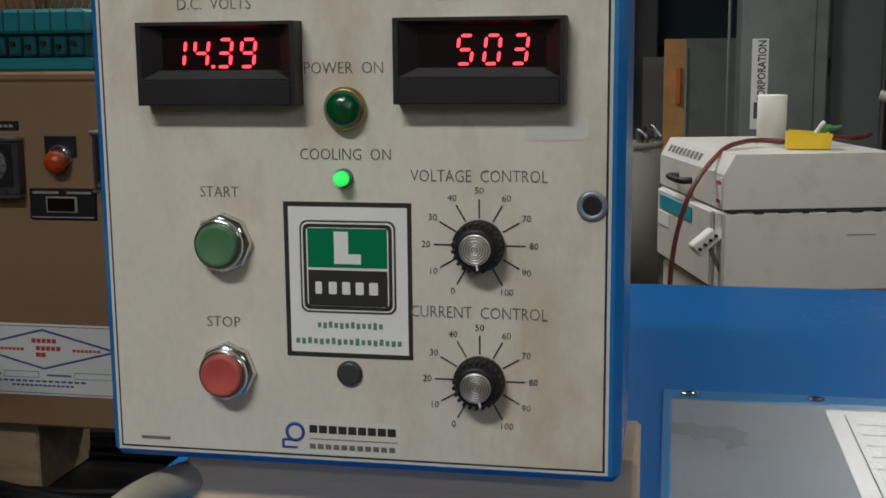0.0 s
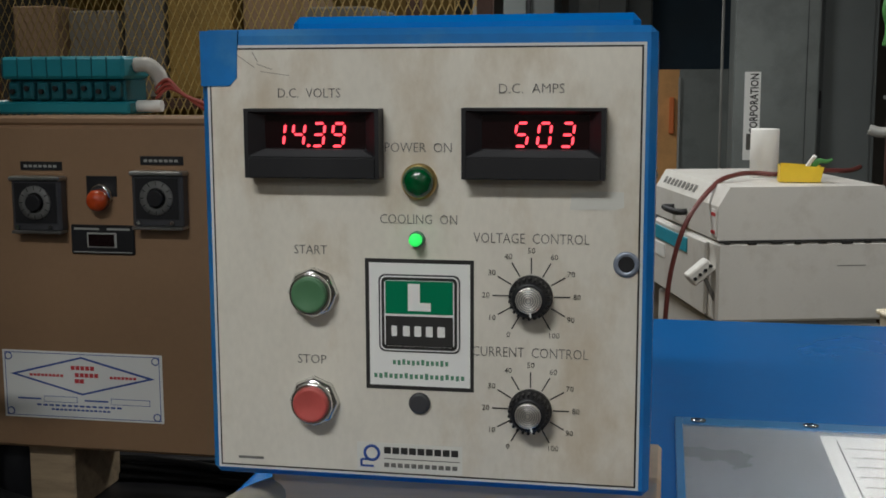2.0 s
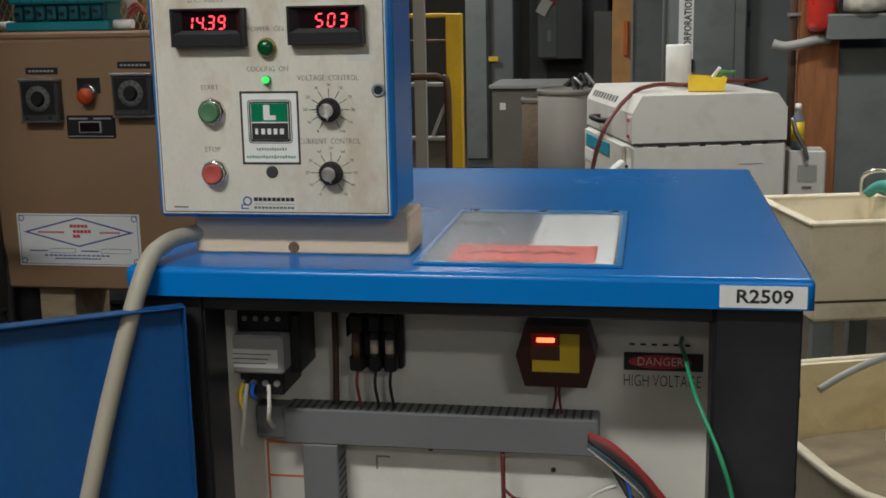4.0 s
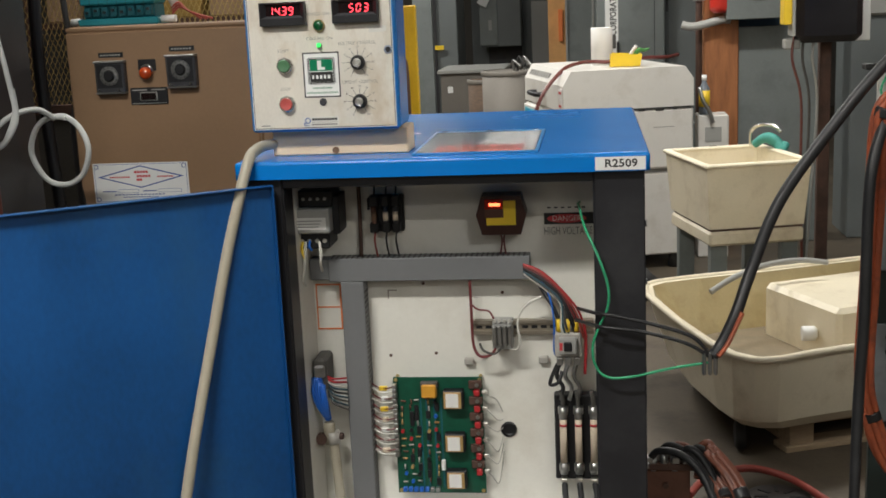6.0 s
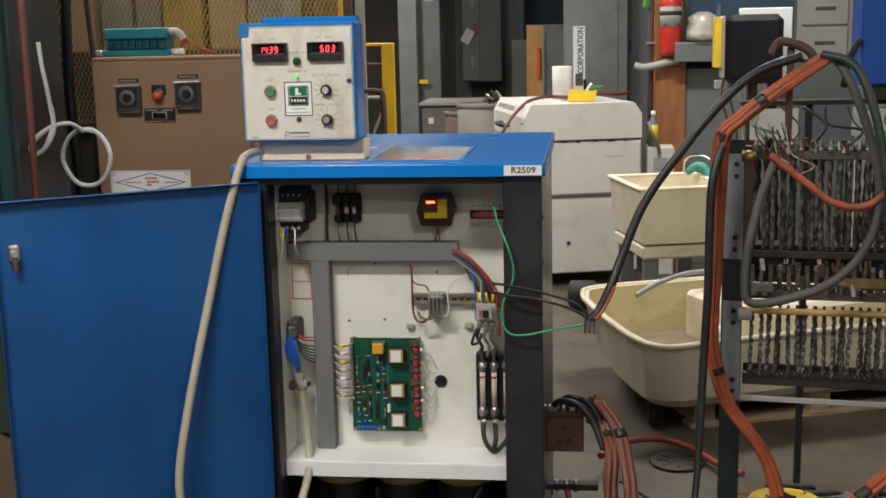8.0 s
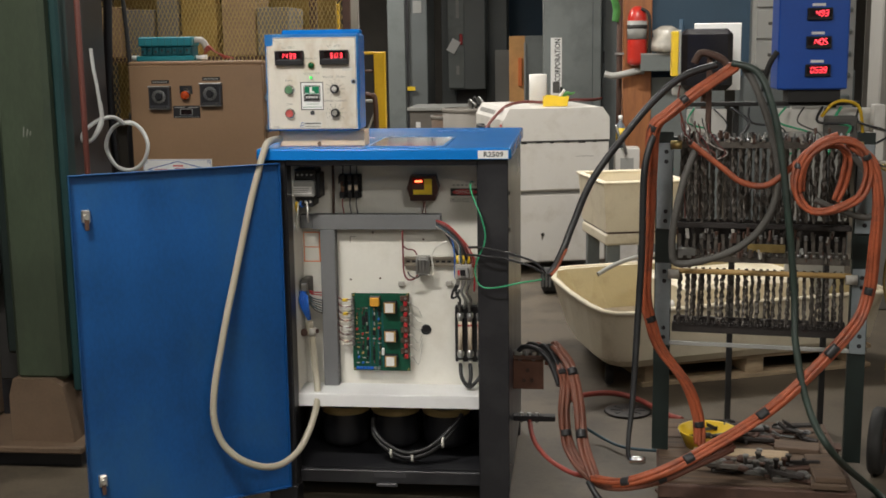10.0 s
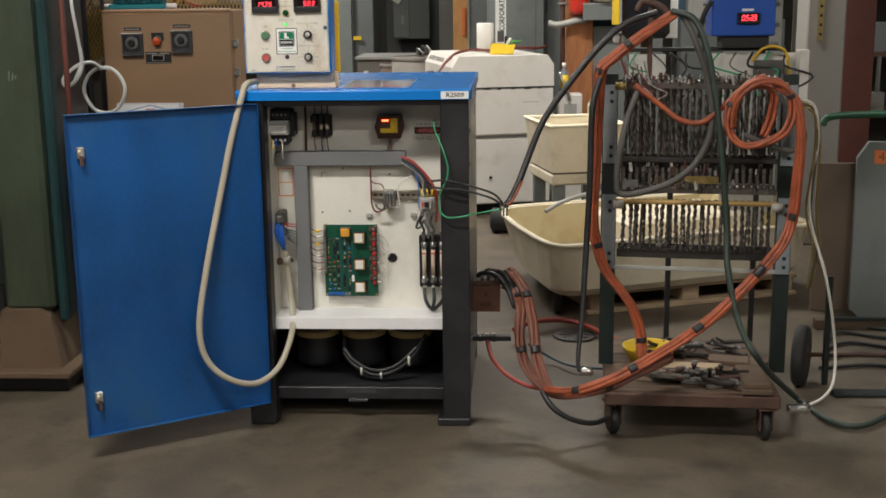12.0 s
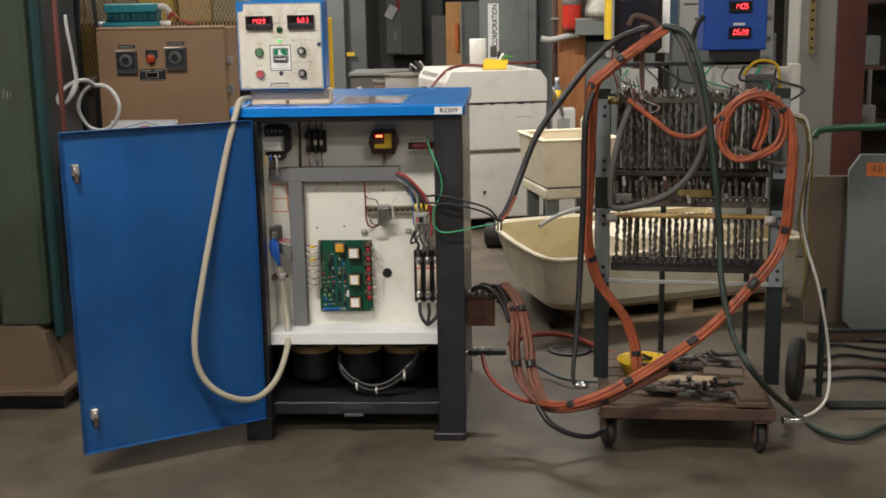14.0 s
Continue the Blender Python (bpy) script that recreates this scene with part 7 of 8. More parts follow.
# bench with meters behind the cart
st2 = thing("instrument_stand", "dark steel stand with white panels behind the cart", "stand")
part("beam", Shape().box(1.56, 2.30, 1.04, 1.10, 1.425, 1.442, 0.003), RUBBER, st2)
part("white_panel", Shape().box(1.945, 2.39, 1.05, 1.062, 1.315, 1.415, 0.003), MACHINE_WHITE, st2)
part("white_panel", Shape().box(1.59, 1.755, 1.02, 1.04, 1.305, 1.415, 0.003), MACHINE_WHITE, st2)
part("white_end", Shape().box(2.345, 2.39, 0.98, 1.045, 1.20, 1.43, 0.004), MACHINE_WHITE, st2)
for px in (1.80, 2.20):
    part("leg", Shape().box(px - 0.012, px + 0.012, 1.07, 1.095, 0.0, 1.425, 0.003), RUBBER, st2)
part("handle", Shape().tube([(2.14, 1.01, 1.38), (2.18, 0.99, 1.435), (2.235, 0.99, 1.445), (2.29, 1.0, 1.415), (2.31, 1.01, 1.30)], 0.007, 8, 5), YELLOW_PAINT, st2)
part("junction", Shape().box(2.15, 2.28, 0.97, 1.03, 1.29, 1.385, 0.01), GREY_CABLE, st2)
rj = random.Random(21)
for k in range(10):
    x = 1.62 + 0.075 * k
    part("lead", Shape().tube([(x, 1.02, 1.42), (x + rj.uniform(-0.05, 0.08), 0.98, 1.36), (x + rj.uniform(-0.05, 0.12), 0.97, 1.31 + rj.uniform(-0.04, 0.04)), (x + rj.uniform(-0.1, 0.1), 1.0, 1.22)], rj.uniform(0.003, 0.007), 7, 5), rj.choice((BLACK_CABLE, GREY_CABLE, BLACK_CABLE, GREEN_WIRE)), st2)
mb = thing("meter_box", "blue instrument box with three lit red displays", "meter box")
part("case_foot", Shape().box(2.0, 2.21, 1.0, 1.13, 1.442, 1.494), RUBBER, mb)
part("case", Shape().box(1.950, 2.232, 0.98, 1.15, 1.494, 1.935, 0.006), METER_BLUE, mb)
for z, digits in ((1.800, "493"), (1.686, "1405"), (1.572, "0539")):
    md = part("display", Shape().box(2.060, 2.161, 0.966, 0.98, z - 0.025, z + 0.025, 0.003), BLACK_PLASTIC, mb, "black meter with red figures")
    part("display_window", Shape().box(2.066, 2.155, 0.9645, 0.966, z - 0.012, z + 0.019), DARK_WINDOW, md)
    for k, ch in enumerate(digits):
        s = Shape()
        seven_segment(s, ch, 2.079 + (4 - len(digits)) * 0.015 + k * 0.017, z - 0.009, 0.023, 0.9635)
        part("figure", s, LED_RED, md, "lit red figure")
    part("meter_label", Shape().box(2.081, 2.133, 0.977, 0.98, z + 0.032, z + 0.043), STICKER, mb)
part("pointer_rod", Shape().tube([(1.90, 1.0, 1.49), (1.905, 0.98, 1.56), (1.92, 0.97, 1.61), (1.945, 0.97, 1.65)], 0.012, 8, 4), RUBBER, mb)
blk = thing("wall_unit", "glossy black plastic cover on a white board with a yellow edge", "cover")
part("board", Shape().box(1.895, 2.195, 3.85, 3.87, 1.38, 1.812, 0.004), STICKER, blk)
part("cover", Shape().box(1.80, 2.122, 3.66, 3.85, 1.385, 1.775, 0.035), material("glossy_black_plastic", (0.010, 0.009, 0.011), 0.22, var=0.1, scale=8, bump=0.08), blk)
part("yellow_label", Shape().box(1.745, 1.785, 3.72, 3.85, 1.478, 1.762, 0.003), YELLOW, blk)
part("bracket", Shape().box(1.785, 1.80, 3.70, 3.85, 1.42, 1.77, 0.003), LIGHT_GREY, blk)
part("switch", Shape().box(1.755, 1.83, 3.74, 3.84, 1.355, 1.405, 0.006), LIGHT_GREY, blk)
part("stand_leg", Shape().box(1.95, 2.01, 3.87, 3.92, 0.0, 1.5, 0.004), RUST_IRON, blk)
for k in range(3):
    part("lead", Shape().tube([(1.80 + 0.05 * k, 3.75, 1.42), (1.79 + 0.05 * k, 3.73, 1.3), (1.84 + 0.04 * k, 3.75, 1.1), (1.85 + 0.03 * k, 3.78, 0.7), (1.88, 3.83, 0.0)], 0.007, 8, 5), (RUST_RED, GREY_CABLE, LIGHT_GREY)[k], blk)
lk = thing("locker_cabinet", "light grey locker cabinet with recessed handles on a dark base", "cabinet")
part("base", Shape().box(2.45, 3.3, 5.52, 6.0, 0, 1.46, 0.008), DARK_STEEL, lk)
part("body", Shape().box(2.50, 3.25, 5.5, 6.0, 1.46, 2.7, 0.008), LIGHT_GREY, lk)
for z in (1.58, 1.82, 2.06, 2.30):
    for x0 in (2.53, 2.90):
        part("locker_door", Shape().box(x0, x0 + 0.32, 5.48, 5.5, z - 0.11, z + 0.11, 0.006), LIGHT_GREY, lk)
        part("handle", Shape().box(x0 + 0.09, x0 + 0.23, 5.470, 5.482, z - 0.005, z + 0.018, 0.004), GREY_CABLE, lk)
lv = thing("louvred_panel", "grey louvred ventilation panel beside the meter box", "panel")
part("sheet", Shape().box(2.28, 2.60, 2.50, 2.53, 0.0, 2.3, 0.004), LIGHT_GREY, lv)
for k in range(9):
    part("louvre", Shape().box(2.30, 2.58, -0.02, 0.004, -0.012, 0.012, 0.003), GREY_STEEL, lv, at=pose(0, 2.495, 1.28 + k * 0.115, 25, 0, 0))

# right edge: columns, boards, hand truck
gc = thing("wall_column", "grey concrete-painted column with a perforated yellow strip", "column")
part("shaft", Shape().box(2.985, 3.235, 3.5, 3.8, 0, 3.6, 0.01), WALL_GREY, gc)
part("strip", Shape().box(3.052, 3.087, 3.49, 3.50, 1.37, 3.4), BRASS, gc, "yellow perforated strut")
for k in range(24):
    part("strip_hole", Shape().disc((3.0695, 3.4895, 1.41 + k * 0.06), 0.010, 0.001, "y", 8), BLACK_PLASTIC, gc)
bc = thing("steel_column", "red-brown painted steel column", "column")
part("flange", Shape().box(3.365, 3.575, 4.0, 4.02, 0, 3.6, 0.002), RUST_RED, bc)
part("web", Shape().box(3.46, 3.475, 4.02, 4.2, 0, 3.6), RUST_RED, bc)
part("flange", Shape().box(3.365, 3.575, 4.2, 4.22, 0, 3.6, 0.002), RUST_RED, bc)
bb = tagged(part("hardboard_sheet", Shape().box(2.665, 2.985, 1.80, 1.83, 0.0, 0.80, 0.003), BROWN_BOARD), "brown hardboard sheet leaning upright", "board")
lb2 = thing("leaning_panel", "grey steel box panel with an orange label", "panel", at=pose(2.83, 1.66, 0, -3, 0, -12))
part("case", Shape().prism([(0.0, 0.05), (0.05, 0.0), (0.55, 0.0), (0.55, 0.925), (0.055, 0.925), (0.0, 0.84)], 0.0, 0.10, "y"), GREY_STEEL, lb2)
part("orange_label", Shape().box(0.082, 0.27, -0.002, 0.0, 0.815, 0.885), ORANGE_INK, lb2)
lettering("lettering", "480", 0.150, -0.0025, 0.850, 0.046, INK, lb2)
solid("pipe", Shape().tube([(2.590, 1.46, 1.040), (2.603, 1.47, 1.065), (2.64, 1.48, 1.079), (2.80, 1.54, 1.081), (3.5, 1.72, 1.078), (3.68, 1.76, 1.05), (3.72, 1.77, 0.9), (3.72, 1.77, 0.4), (3.72, 1.77, 0.0)], 0.018, 10, 6), material("green_pipe_paint", (0.02, 0.10, 0.05), 0.4), "green painted pipe bent along the wall", "pipe")
shf = thing("dark_shelving", "dark shelving with grey clutter behind the brown column", "shelf unit")
for z in (0.3, 0.75, 1.2, 1.7, 2.2):
    part("shelf_board", Shape().box(3.45, 5.0, 4.6, 5.2, z, z + 0.03), RUST_IRON, shf)
part("back_sheet", Shape().box(3.3, 5.2, 5.25, 5.28, 0, 3.0), WALL_DARK, shf)
for k in range(14):
    x, z = 3.5 + 0.11 * k, (0.33, 0.78, 1.23, 1.73)[k % 4]
    solid("carton", Shape().box(x, x + 0.16, 4.65, 4.95, z, z + 0.12 + 0.05 * (k % 3), 0.008), (LIGHT_GREY, CARDBOARD, DARK_STEEL, RUST_IRON)[(k * 3) % 4], "small dusty carton on the dark shelving", "box", "cartons on the shelving")
wr = thing("switch_box", "small pale switch box hung by the brown column", "switch box")
part("case", Shape().box(3.66, 3.76, 4.3, 4.4, 0.82, 0.96, 0.006), LIGHT_GREY, wr)
part("bracket", Shape().box(3.57, 3.70, 4.205, 4.31, 0.87, 0.90), STEEL, wr)
part("hanger", Shape().box(3.70, 3.72, 4.30, 4.34, 0.96, 1.22), STEEL, wr)
ht = thing("hand_truck", "green steel hand truck with solid rubber wheels", "hand truck")
part("upright", Shape().box(2.398, 2.422, 0.50, 0.525, 0.014, 0.50, 0.003), GREEN_POST, ht)
part("upright", Shape().box(2.78, 2.805, 0.50, 0.525, 0.014, 0.50, 0.003), GREEN_POST, ht)
part("crossbar", Shape().box(2.422, 2.78, 0.505, 0.525, 0.30, 0.318, 0.003), GREEN_POST, ht)
part("toe_plate", Shape().box(2.42, 3.3, 0.38, 0.46, 0.0, 0.014, 0.003), GREEN_POST, ht)
wheel = part("wheel", Shape().turned([(0.09, -0.02), (0.125, -0.026), (0.135, -0.015), (0.135, 0.015), (0.125, 0.026), (0.09, 0.02)], (0, 0, 0), "x", 28), RUBBER, ht, at=pose(2.315, 0.55, 0.135, 0, 0, -22))
part("hub", Shape().turned([(0.05, -0.024), (0.05, 0.024)], (0, 0, 0), "x", 18), RUST_IRON, wheel)
part("axle", Shape().turned([(0.01, 0), (0.01, 0.5)], (2.315, 0.56, 0.135), "x", 8), RUST_IRON, ht)
for k in range(5):
    solid("floor_cable", Shape().tube([(2.45 + 0.05 * k, 0.75 + 0.14 * k, 0.012), (2.7, 0.80 + 0.18 * k, 0.012), (2.95, 0.72 + 0.17 * k, 0.012), (3.4, 0.9 + 0.15 * k, 0.012)], 0.009, 8, 6), (BLACK_CABLE, RUBBER)[k % 2], "thin black cable lying on the floor", "cable", "floor cables")
solid("floor_rail", Shape().box(2.60, 3.6, 1.42, 1.48, 0.0, 0.05, 0.003), OLD_WOOD, "flat timber batten lying on the floor", "batten")
dg = thing("floor_drain", "round cast floor drain cover", "drain cover")
part("cover", Shape().turned([(0.10, 0), (0.11, 0.006), (0.10, 0.010), (0.02, 0.012)], (1.372, 1.28, 0.0), "z", 28), RESISTOR_DARK, dg)
for k in range(8):
    part("drain_slot", Shape().box(-0.006, 0.006, 0.035, 0.08, 0.0, 0.0135, m=Matrix.Translation((1.372, 1.28, 0)) @ Matrix.Rotation(k * math.pi / 4, 4, "Z")), BLACK_PLASTIC, dg)


# ---- cables and hoses ----
PATHS = {
    "conduit": [(0.034, -0.02, 1.335), (-0.007, -0.06, 1.172), (-0.046, -0.1, 0.983), (-0.096, -0.17, 0.713), (-0.13, -0.21, 0.48), (-0.111, -0.21, 0.345), (-0.037, -0.19, 0.26), (0.057, -0.12, 0.217), (0.132, -0.04, 0.259), (0.169, 0.05, 0.361), (0.164, 0.13, 0.433), (0.148, 0.17, 0.518), (0.139, 0.18, 0.646)],
    "bundle_left": [(1.666, 0.12, 1.611), (1.538, 0.1, 1.528), (1.444, 0.1, 1.454), (1.392, 0.1, 1.401), (1.385, 0.12, 1.258), (1.378, 0.12, 1.038), (1.372, 0.12, 0.813), (1.396, 0.12, 0.699), (1.431, 0.12, 0.607), (1.523, 0.11, 0.482), (1.565, 0.1, 0.357), (1.57, 0.08, 0.269)],
    "bundle_right": [(2.033, 0.0, 1.352), (2.101, -0.01, 1.29), (2.126, -0.02, 1.164), (2.121, -0.02, 0.994), (2.108, -0.02, 0.842), (2.058, -0.05, 0.739), (1.907, -0.08, 0.569), (1.753, -0.14, 0.451), (1.579, -0.2, 0.357), (1.43, -0.24, 0.285), (1.286, -0.2, 0.22), (1.193, -0.1, 0.192), (1.151, 0.0, 0.29), (1.136, 0.1, 0.412), (1.107, 0.2, 0.515), (1.05, 0.25, 0.582)],
    "bundle_low": [(1.649, -0.15, 0.342), (1.518, -0.2, 0.294), (1.39, -0.22, 0.24), (1.265, -0.18, 0.202), (1.184, -0.05, 0.179), (1.107, 0.05, 0.25), (1.084, 0.1, 0.353), (1.089, 0.15, 0.457), (1.069, 0.25, 0.498), (1.027, 0.28, 0.507)],
    "coil": [(1.874, 0.0, 1.194), (1.881, -0.01, 1.28), (1.926, -0.02, 1.344), (1.997, -0.02, 1.37), (2.061, -0.02, 1.343), (2.091, -0.02, 1.27), (2.066, -0.03, 1.187), (1.994, -0.04, 1.142), (1.924, -0.027, 1.127), (1.873, -0.013, 1.164), (1.857, 0.0, 1.237), (1.892, 0.01, 1.31), (1.965, 0.02, 1.351), (2.03, 0.025, 1.319), (2.025, 0.03, 1.233), (1.997, 0.03, 1.159)],
    "orange_swag": [(1.524, 0.12, 1.345), (1.578, 0.11, 1.302), (1.632, 0.1, 1.26), (1.695, 0.08, 1.214), (1.778, 0.06, 1.209), (1.867, 0.04, 1.286), (1.933, 0.02, 1.355), (1.995, 0.02, 1.382)],
    "black_main": [(1.605, 0.14, 1.617), (1.487, 0.13, 1.576), (1.391, 0.12, 1.496), (1.284, 0.1, 1.369), (1.177, 0.08, 1.219), (1.113, 0.05, 1.07), (1.08, 0.02, 0.987), (1.048, 0.005, 0.923), (1.026, -0.01, 0.899)],
    "black_wire_a": [(1.026, -0.01, 0.899), (0.987, -0.02, 0.945), (0.918, -0.025, 0.972), (0.832, -0.025, 0.994), (0.783, -0.005, 0.997), (0.741, 0.12, 0.975)],
    "black_wire_b": [(1.026, -0.01, 0.895), (0.972, -0.02, 0.932), (0.875, -0.025, 0.961), (0.799, -0.02, 0.969), (0.773, 0.02, 0.964), (0.736, 0.12, 0.948)],
    "green_wire": [(1.018, -0.01, 0.886), (0.94, -0.015, 0.875), (0.85, -0.02, 0.857), (0.800, -0.015, 0.857), (0.777, -0.01, 0.884), (0.773, -0.008, 0.925), (0.788, -0.006, 0.968), (0.806, -0.008, 1.010), (0.808, -0.006, 1.055), (0.790, -0.003, 1.116), (0.760, 0.04, 1.179), (0.748, 0.11, 1.211), (0.744, 0.18, 1.206), (0.748, 0.236, 1.200)],
    "black_drop": [(1.396, 0.1, 1.39), (1.359, 0.06, 1.264), (1.353, 0.05, 0.982), (1.343, 0.04, 0.761), (1.326, -0.02, 0.482), (1.308, -0.08, 0.317), (1.312, -0.1, 0.266)],
    "grey_loop": [(1.548, 0.14, 1.343), (1.501, 0.12, 1.225), (1.468, 0.1, 1.085), (1.461, 0.1, 0.974), (1.48, 0.1, 0.925), (1.574, 0.08, 0.94), (1.689, 0.06, 0.992), (1.772, 0.06, 1.079), (1.812, 0.06, 1.209), (1.792, 0.08, 1.368), (1.734, 0.1, 1.537), (1.69, 0.14, 1.616)],
    "green_cable": [(1.655, 0.12, 1.621), (1.735, 0.08, 1.59), (1.781, 0.04, 1.476), (1.814, 0.02, 1.309), (1.84, 0.0, 1.098), (1.868, 0.0, 0.838), (1.87, -0.05, 0.672), (1.907, -0.125, 0.47), (1.978, -0.2, 0.339)],
    "green_cable_floor": [(2.237, 0.306, 0.03), (2.312, 0.053, 0.02), (2.417, -0.006, 0.02), (2.574, 0.126, 0.02), (2.8, 0.316, 0.02)],
    "grey_tail": [(2.044, 0.02, 1.313), (2.115, 0.01, 1.225), (2.144, 0.0, 1.151), (2.096, -0.01, 1.106), (1.998, -0.02, 1.133), (1.917, -0.02, 1.169)],
    "white_cable": [(2.16, 0.15, 1.279), (2.22, 0.175, 1.251), (2.247, 0.2, 1.116), (2.225, 0.2, 0.959), (2.234, 0.2, 0.8), (2.307, 0.2, 0.569), (2.356, 0.2, 0.31), (2.350, 0.16, 0.150), (2.29, 0.08, 0.105), (2.21, 0.0, 0.100)],
    "yellow_cable": [(2.146, 0.15, 1.264), (2.211, 0.167, 1.219), (2.233, 0.183, 1.051), (2.222, 0.2, 0.845), (2.245, 0.2, 0.685), (2.231, 0.2, 0.522)],
    "red_hose": [(1.067, 1.125, 0.08), (1.154, 1.331, 0.06), (1.303, 1.448, 0.04), (1.43, 1.38, 0.03), (1.529, 1.179, 0.03), (1.604, 1.094, 0.03)],
    "blue_hose": [(1.131, 0.821, 0.1), (1.238, 0.828, 0.03), (1.336, 0.702, 0.03), (1.487, 0.665, 0.03), (1.585, 0.627, 0.03)],
    "red_lead": [(0.951, 0.3, 0.273), (0.972, 0.2, 0.226), (1.028, 0.12, 0.184), (1.108, 0.05, 0.16), (1.174, 0.0, 0.162)],
    "black_floor": [(1.171, -0.1, 0.184), (1.214, -0.15, 0.134), (1.29, -0.15, 0.089), (1.379, -0.12, 0.067), (1.461, -0.05, 0.088)],
    "grey_hose_tub": [(1.252, 2.35, 0.443), (1.353, 2.4, 0.492), (1.492, 2.5, 0.519), (1.651, 2.6, 0.516), (1.772, 2.62, 0.499)],
    "hose_coil": [(-0.821, 0.87, 1.381), (-0.778, 0.86, 1.386), (-0.726, 0.84, 1.354), (-0.695, 0.82, 1.292), (-0.728, 0.84, 1.216), (-0.792, 0.86, 1.181), (-0.864, 0.88, 1.197), (-0.913, 0.9, 1.273), (-0.886, 0.89, 1.346), (-0.829, 0.87, 1.383), (-0.77, 0.85, 1.382)],
    "hose_tail": [(-0.83, 0.66, 1.484), (-0.828, 0.66, 1.398), (-0.871, 0.66, 1.332), (-0.91, 0.66, 1.32), (-0.91, 0.66, 1.357), (-0.863, 0.7, 1.404), (-0.834, 0.8, 1.413), (-0.81, 0.86, 1.381)],
    "hose_strap": [(-0.839, 0.62, 1.702), (-0.834, 0.62, 1.63), (-0.828, 0.63, 1.558), (-0.827, 0.65, 1.472), (-0.83, 0.66, 1.411), (-0.866, 0.66, 1.337)],
}


def bundle(name, label, category, points, strands, r, spread, mat, seed, ties=()):
    """Several strands laid side by side along one line, with black ties round them."""
    top_ob = thing(name, label, category)
    rb = random.Random(seed)
    for k in range(strands):
        a = 2 * math.pi * k / strands
        off = [(spread * math.cos(a + 0.25 * i) + rb.uniform(-0.002, 0.002), spread * 0.8 * math.sin(a + 0.25 * i), spread * math.sin(a * 1.0 + 0.2 * i) * 0.6) for i in range(len(points))]
        part("strand", Shape().tube([(p[0] + o[0], p[1] + o[1], p[2] + o[2]) for p, o in zip(points, off)], r, 10, 6), mat, top_ob)
    line = smooth_line(points, 10)
    for f in ties:
        i = min(len(line) - 3, max(2, int(f * (len(line) - 1))))
        seg = line[i - 1: i + 2]
        part("tie", Shape().tube([tuple(seg[0]), tuple(seg[1]), tuple(seg[2])], spread + r * 0.75, 14, 2), BLACK_CABLE, top_ob, "black tape tie")
    return top_ob


def cable(name, label, points, r, mat, category="cable", steps=8):
    return solid(name, Shape().tube(points, r, 10, steps), mat, label, category)


cd_ob = thing("conduit", "thick cream flexible conduit from the control box into the cabinet", "conduit")
part("jacket", Shape().tube([(0.10, 0.155, 1.368), (0.062, 0.10, 1.372), (0.04, 0.04, 1.366)] + PATHS["conduit"], 0.0122, 14, 8), CREAM_PVC, cd_ob)
part("gland", Shape().turned([(0.020, 0.0), (0.020, 0.022), (0.016, 0.028)], (0.098, 0.155, 1.366), "x", 16), GREY_CABLE, cd_ob)
part("end_bush", Shape().turned([(0.0165, 0.0), (0.0165, 0.03)], (PATHS["conduit"][-1][0], PATHS["conduit"][-1][1], PATHS["conduit"][-1][2] - 0.02), "z", 16), CERAMIC, cd_ob)
bundle("orange_cables", "bundle of thick orange cables tied to the cart post", "cable bundle", PATHS["bundle_left"], 6, 0.0085, 0.0150, ORANGE_CABLE, 1, (0.13, 0.28, 0.62, 0.93))
bundle("orange_cables", "bundle of thick orange cables sweeping from the cart to the cabinet", "cable bundle", PATHS["bundle_right"][:12], 6, 0.0080, 0.0130, ORANGE_CABLE, 2, (0.36, 0.5, 0.64, 0.78, 0.9))
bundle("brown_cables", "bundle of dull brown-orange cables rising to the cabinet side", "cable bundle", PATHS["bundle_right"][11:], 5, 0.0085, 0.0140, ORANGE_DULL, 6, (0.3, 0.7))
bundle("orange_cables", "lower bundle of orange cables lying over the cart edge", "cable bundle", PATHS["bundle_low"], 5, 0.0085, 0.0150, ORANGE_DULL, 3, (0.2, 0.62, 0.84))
bundle("orange_coil", "coil of orange cable hung on the load bank", "cable coil", PATHS["coil"], 3, 0.0078, 0.0105, ORANGE_CABLE, 4, (0.3, 0.7))
cable("orange_cable", "single orange-red cable slung across the load bank", PATHS["orange_swag"], 0.0105, ORANGE_CABLE)
cable("black_cable", "heavy black cable from the cart top to the cabinet", PATHS["black_main"], 0.0130, BLACK_CABLE)
cable("black_wire", "thin black wire into the open cabinet", PATHS["black_wire_a"], 0.0042, BLACK_CABLE)
cable("black_wire", "thin black wire into the open cabinet", PATHS["black_wire_b"], 0.0042, BLACK_CABLE)
cable("green_wire", "thin green earth wire into the open cabinet", PATHS["green_wire"], 0.0030, GREEN_WIRE)
cable("black_cable", "black cable hanging down beside the cart post", PATHS["black_drop"], lambda t: 0.012 if t < 0.55 else 0.012 - 0.012 * (t - 0.55), BLACK_CABLE)
solid("cable_plug", Shape().turned([(0.012, 0), (0.016, 0.01), (0.016, 0.04), (0.010, 0.055)], PATHS["black_drop"][-1], "x", 12), CHROME, "shiny metal cable connector", "connector")
cable("grey_cable", "dusty grey cable looping over the load bank", PATHS["grey_loop"], 0.0125, GREY_CABLE)
cable("green_cable", "dark green-black cable hanging over the cart to the floor", PATHS["green_cable"] + PATHS["green_cable_floor"], 0.0125, GREEN_CABLE)
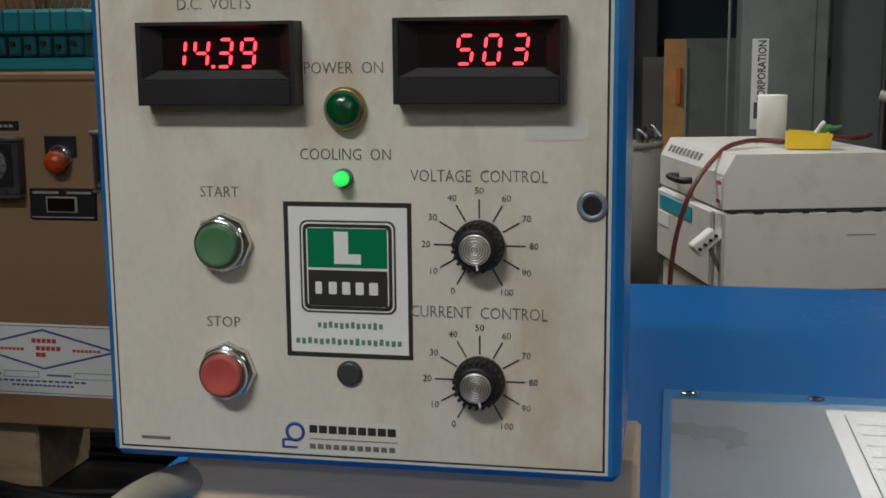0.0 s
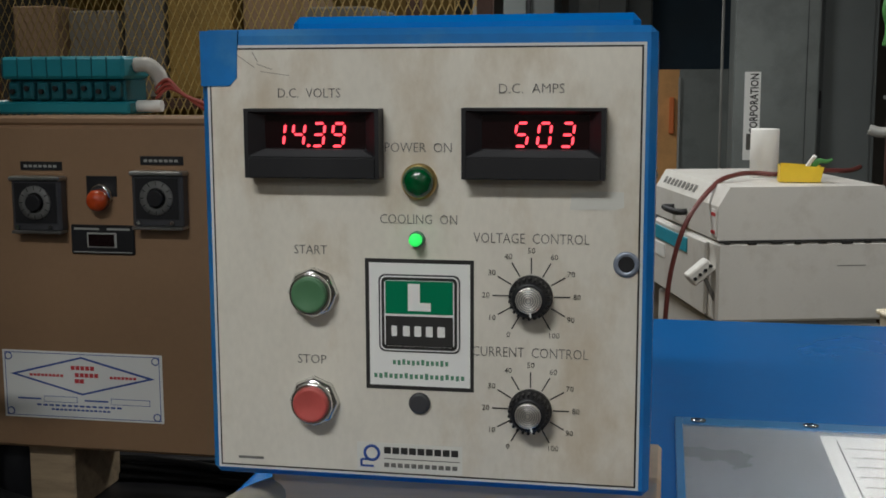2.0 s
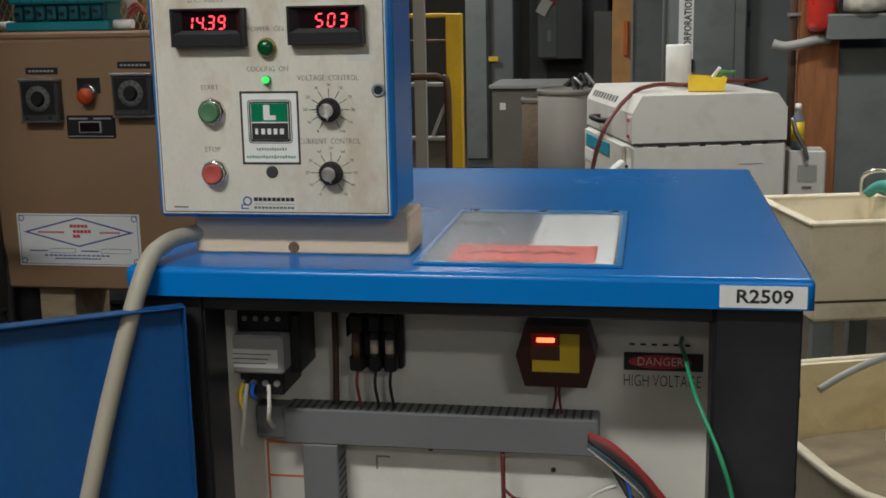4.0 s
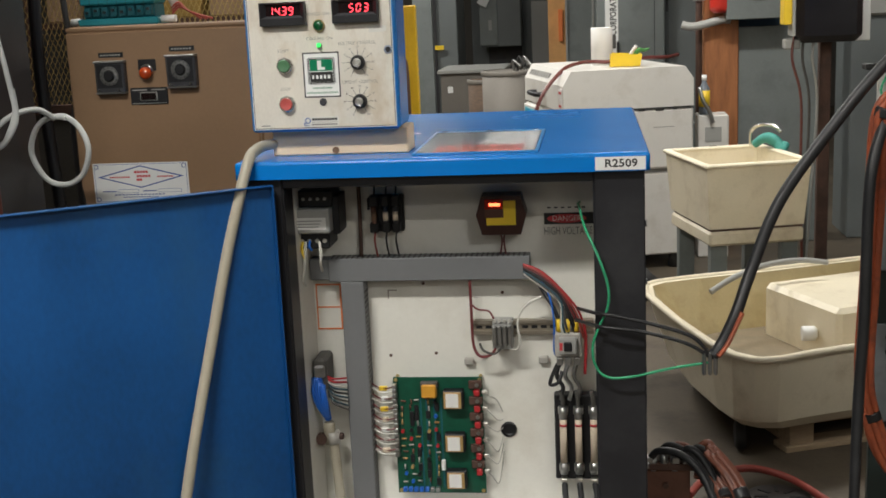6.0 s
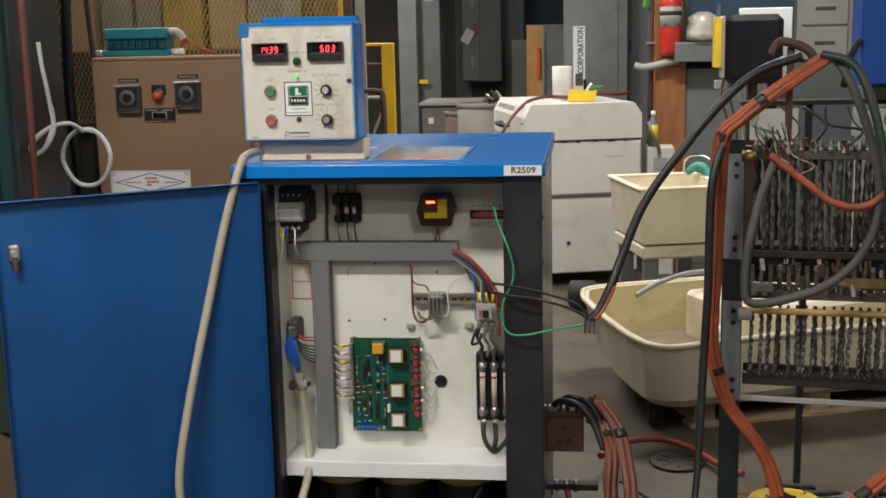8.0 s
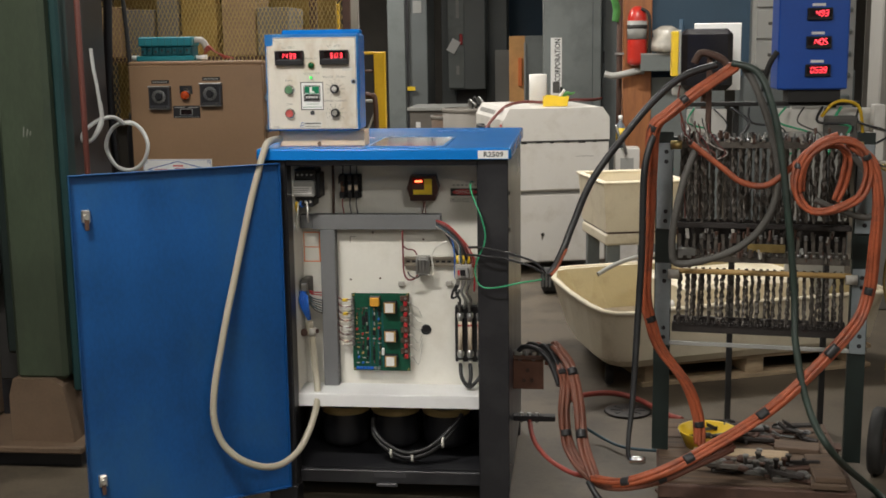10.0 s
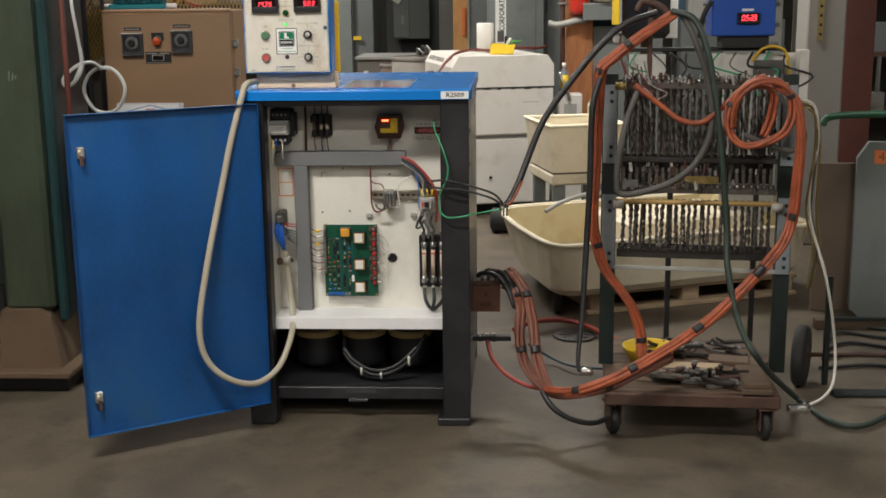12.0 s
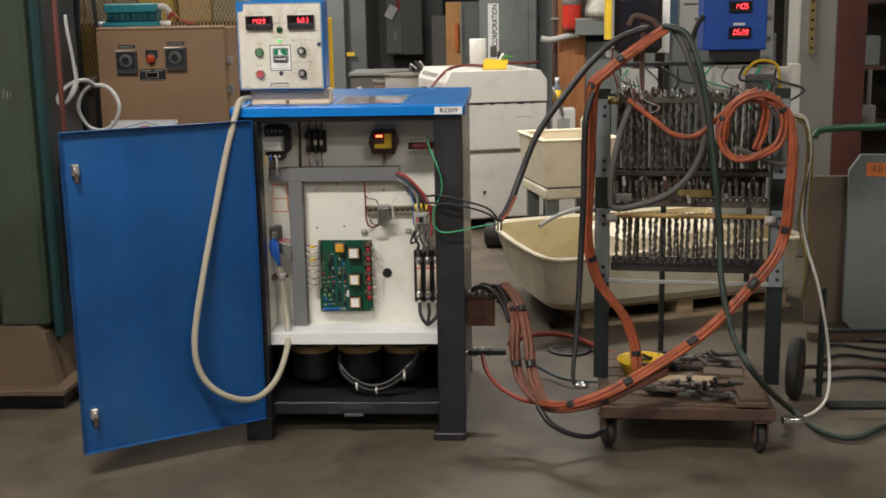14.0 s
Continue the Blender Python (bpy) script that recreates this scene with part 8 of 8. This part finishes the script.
cable("grey_cable", "dusty grey cable tail from the orange coil", PATHS["grey_tail"], 0.0110, GREY_CABLE)
cable("white_cable", "thin cream cable hanging beside the cart", PATHS["white_cable"], 0.0060, WHITE_WIRE)
for k in range(3):
    cable("yellow_cable", "thin dull yellow cable hanging beside the cart", [(x + 0.018 * k + 0.008 * math.sin(i * 1.7 + k), y + 0.02 * k, z) for i, (x, y, z) in enumerate(PATHS["yellow_cable"])], 0.0048, (BRASS, GREY_CABLE, BRASS)[k])
cable("red_hose", "red hose lying across the floor", PATHS["red_hose"], 0.013, PINK_HOSE, "hose")
cable("blue_hose", "dark blue hose lying across the floor", PATHS["blue_hose"], 0.0065, BLUE_HOSE, "hose")
cable("red_cable", "red cable drooping from the cabinet side to the floor", PATHS["red_lead"], 0.009, PINK_HOSE)
cable("black_cable", "black cable lying under the cart edge", PATHS["black_floor"], 0.011, BLACK_CABLE)
cable("grey_hose", "grey hose leading into the plastic tub", PATHS["grey_hose_tub"], 0.012, LIGHT_GREY, "hose")
cable("clear_hose", "coil of milky clear hose hung over the open door", PATHS["hose_coil"], 0.0085, CLEAR_HOSE, "hose")
cable("clear_hose", "loop of milky clear hose beside the green column", PATHS["hose_tail"], 0.0085, CLEAR_HOSE, "hose")
cable("clear_hose", "bunch of milky clear hose hanging beside the green column", PATHS["hose_strap"], 0.0075, CLEAR_HOSE, "hose")
lug = thing("cable_lugs", "cluster of crimped lugs at the end of the black cable", "connector")
for k in range(3):
    x, y, z = PATHS["black_main"][-1]
    part("lug", Shape().box(x - 0.02 + 0.012 * k, x - 0.012 + 0.012 * k, y - 0.008, y + 0.008, z - 0.04, z + 0.012, 0.003), STEEL, lug)
cable("orange_wire", "thin orange control wire beside the black cable end", [(p[0] + 0.012, p[1] - 0.012, p[2] + 0.004) for p in PATHS["black_main"][-3:]], 0.005, ORANGE_CABLE)
solid("cable_connector", Shape().turned([(0.012, 0), (0.018, 0.015), (0.018, 0.06), (0.022, 0.065), (0.022, 0.085), (0.012, 0.09)], (2.115, -0.06, 0.110), "x", 14), CHROME, "shiny metal cable coupling at the cart edge", "connector")
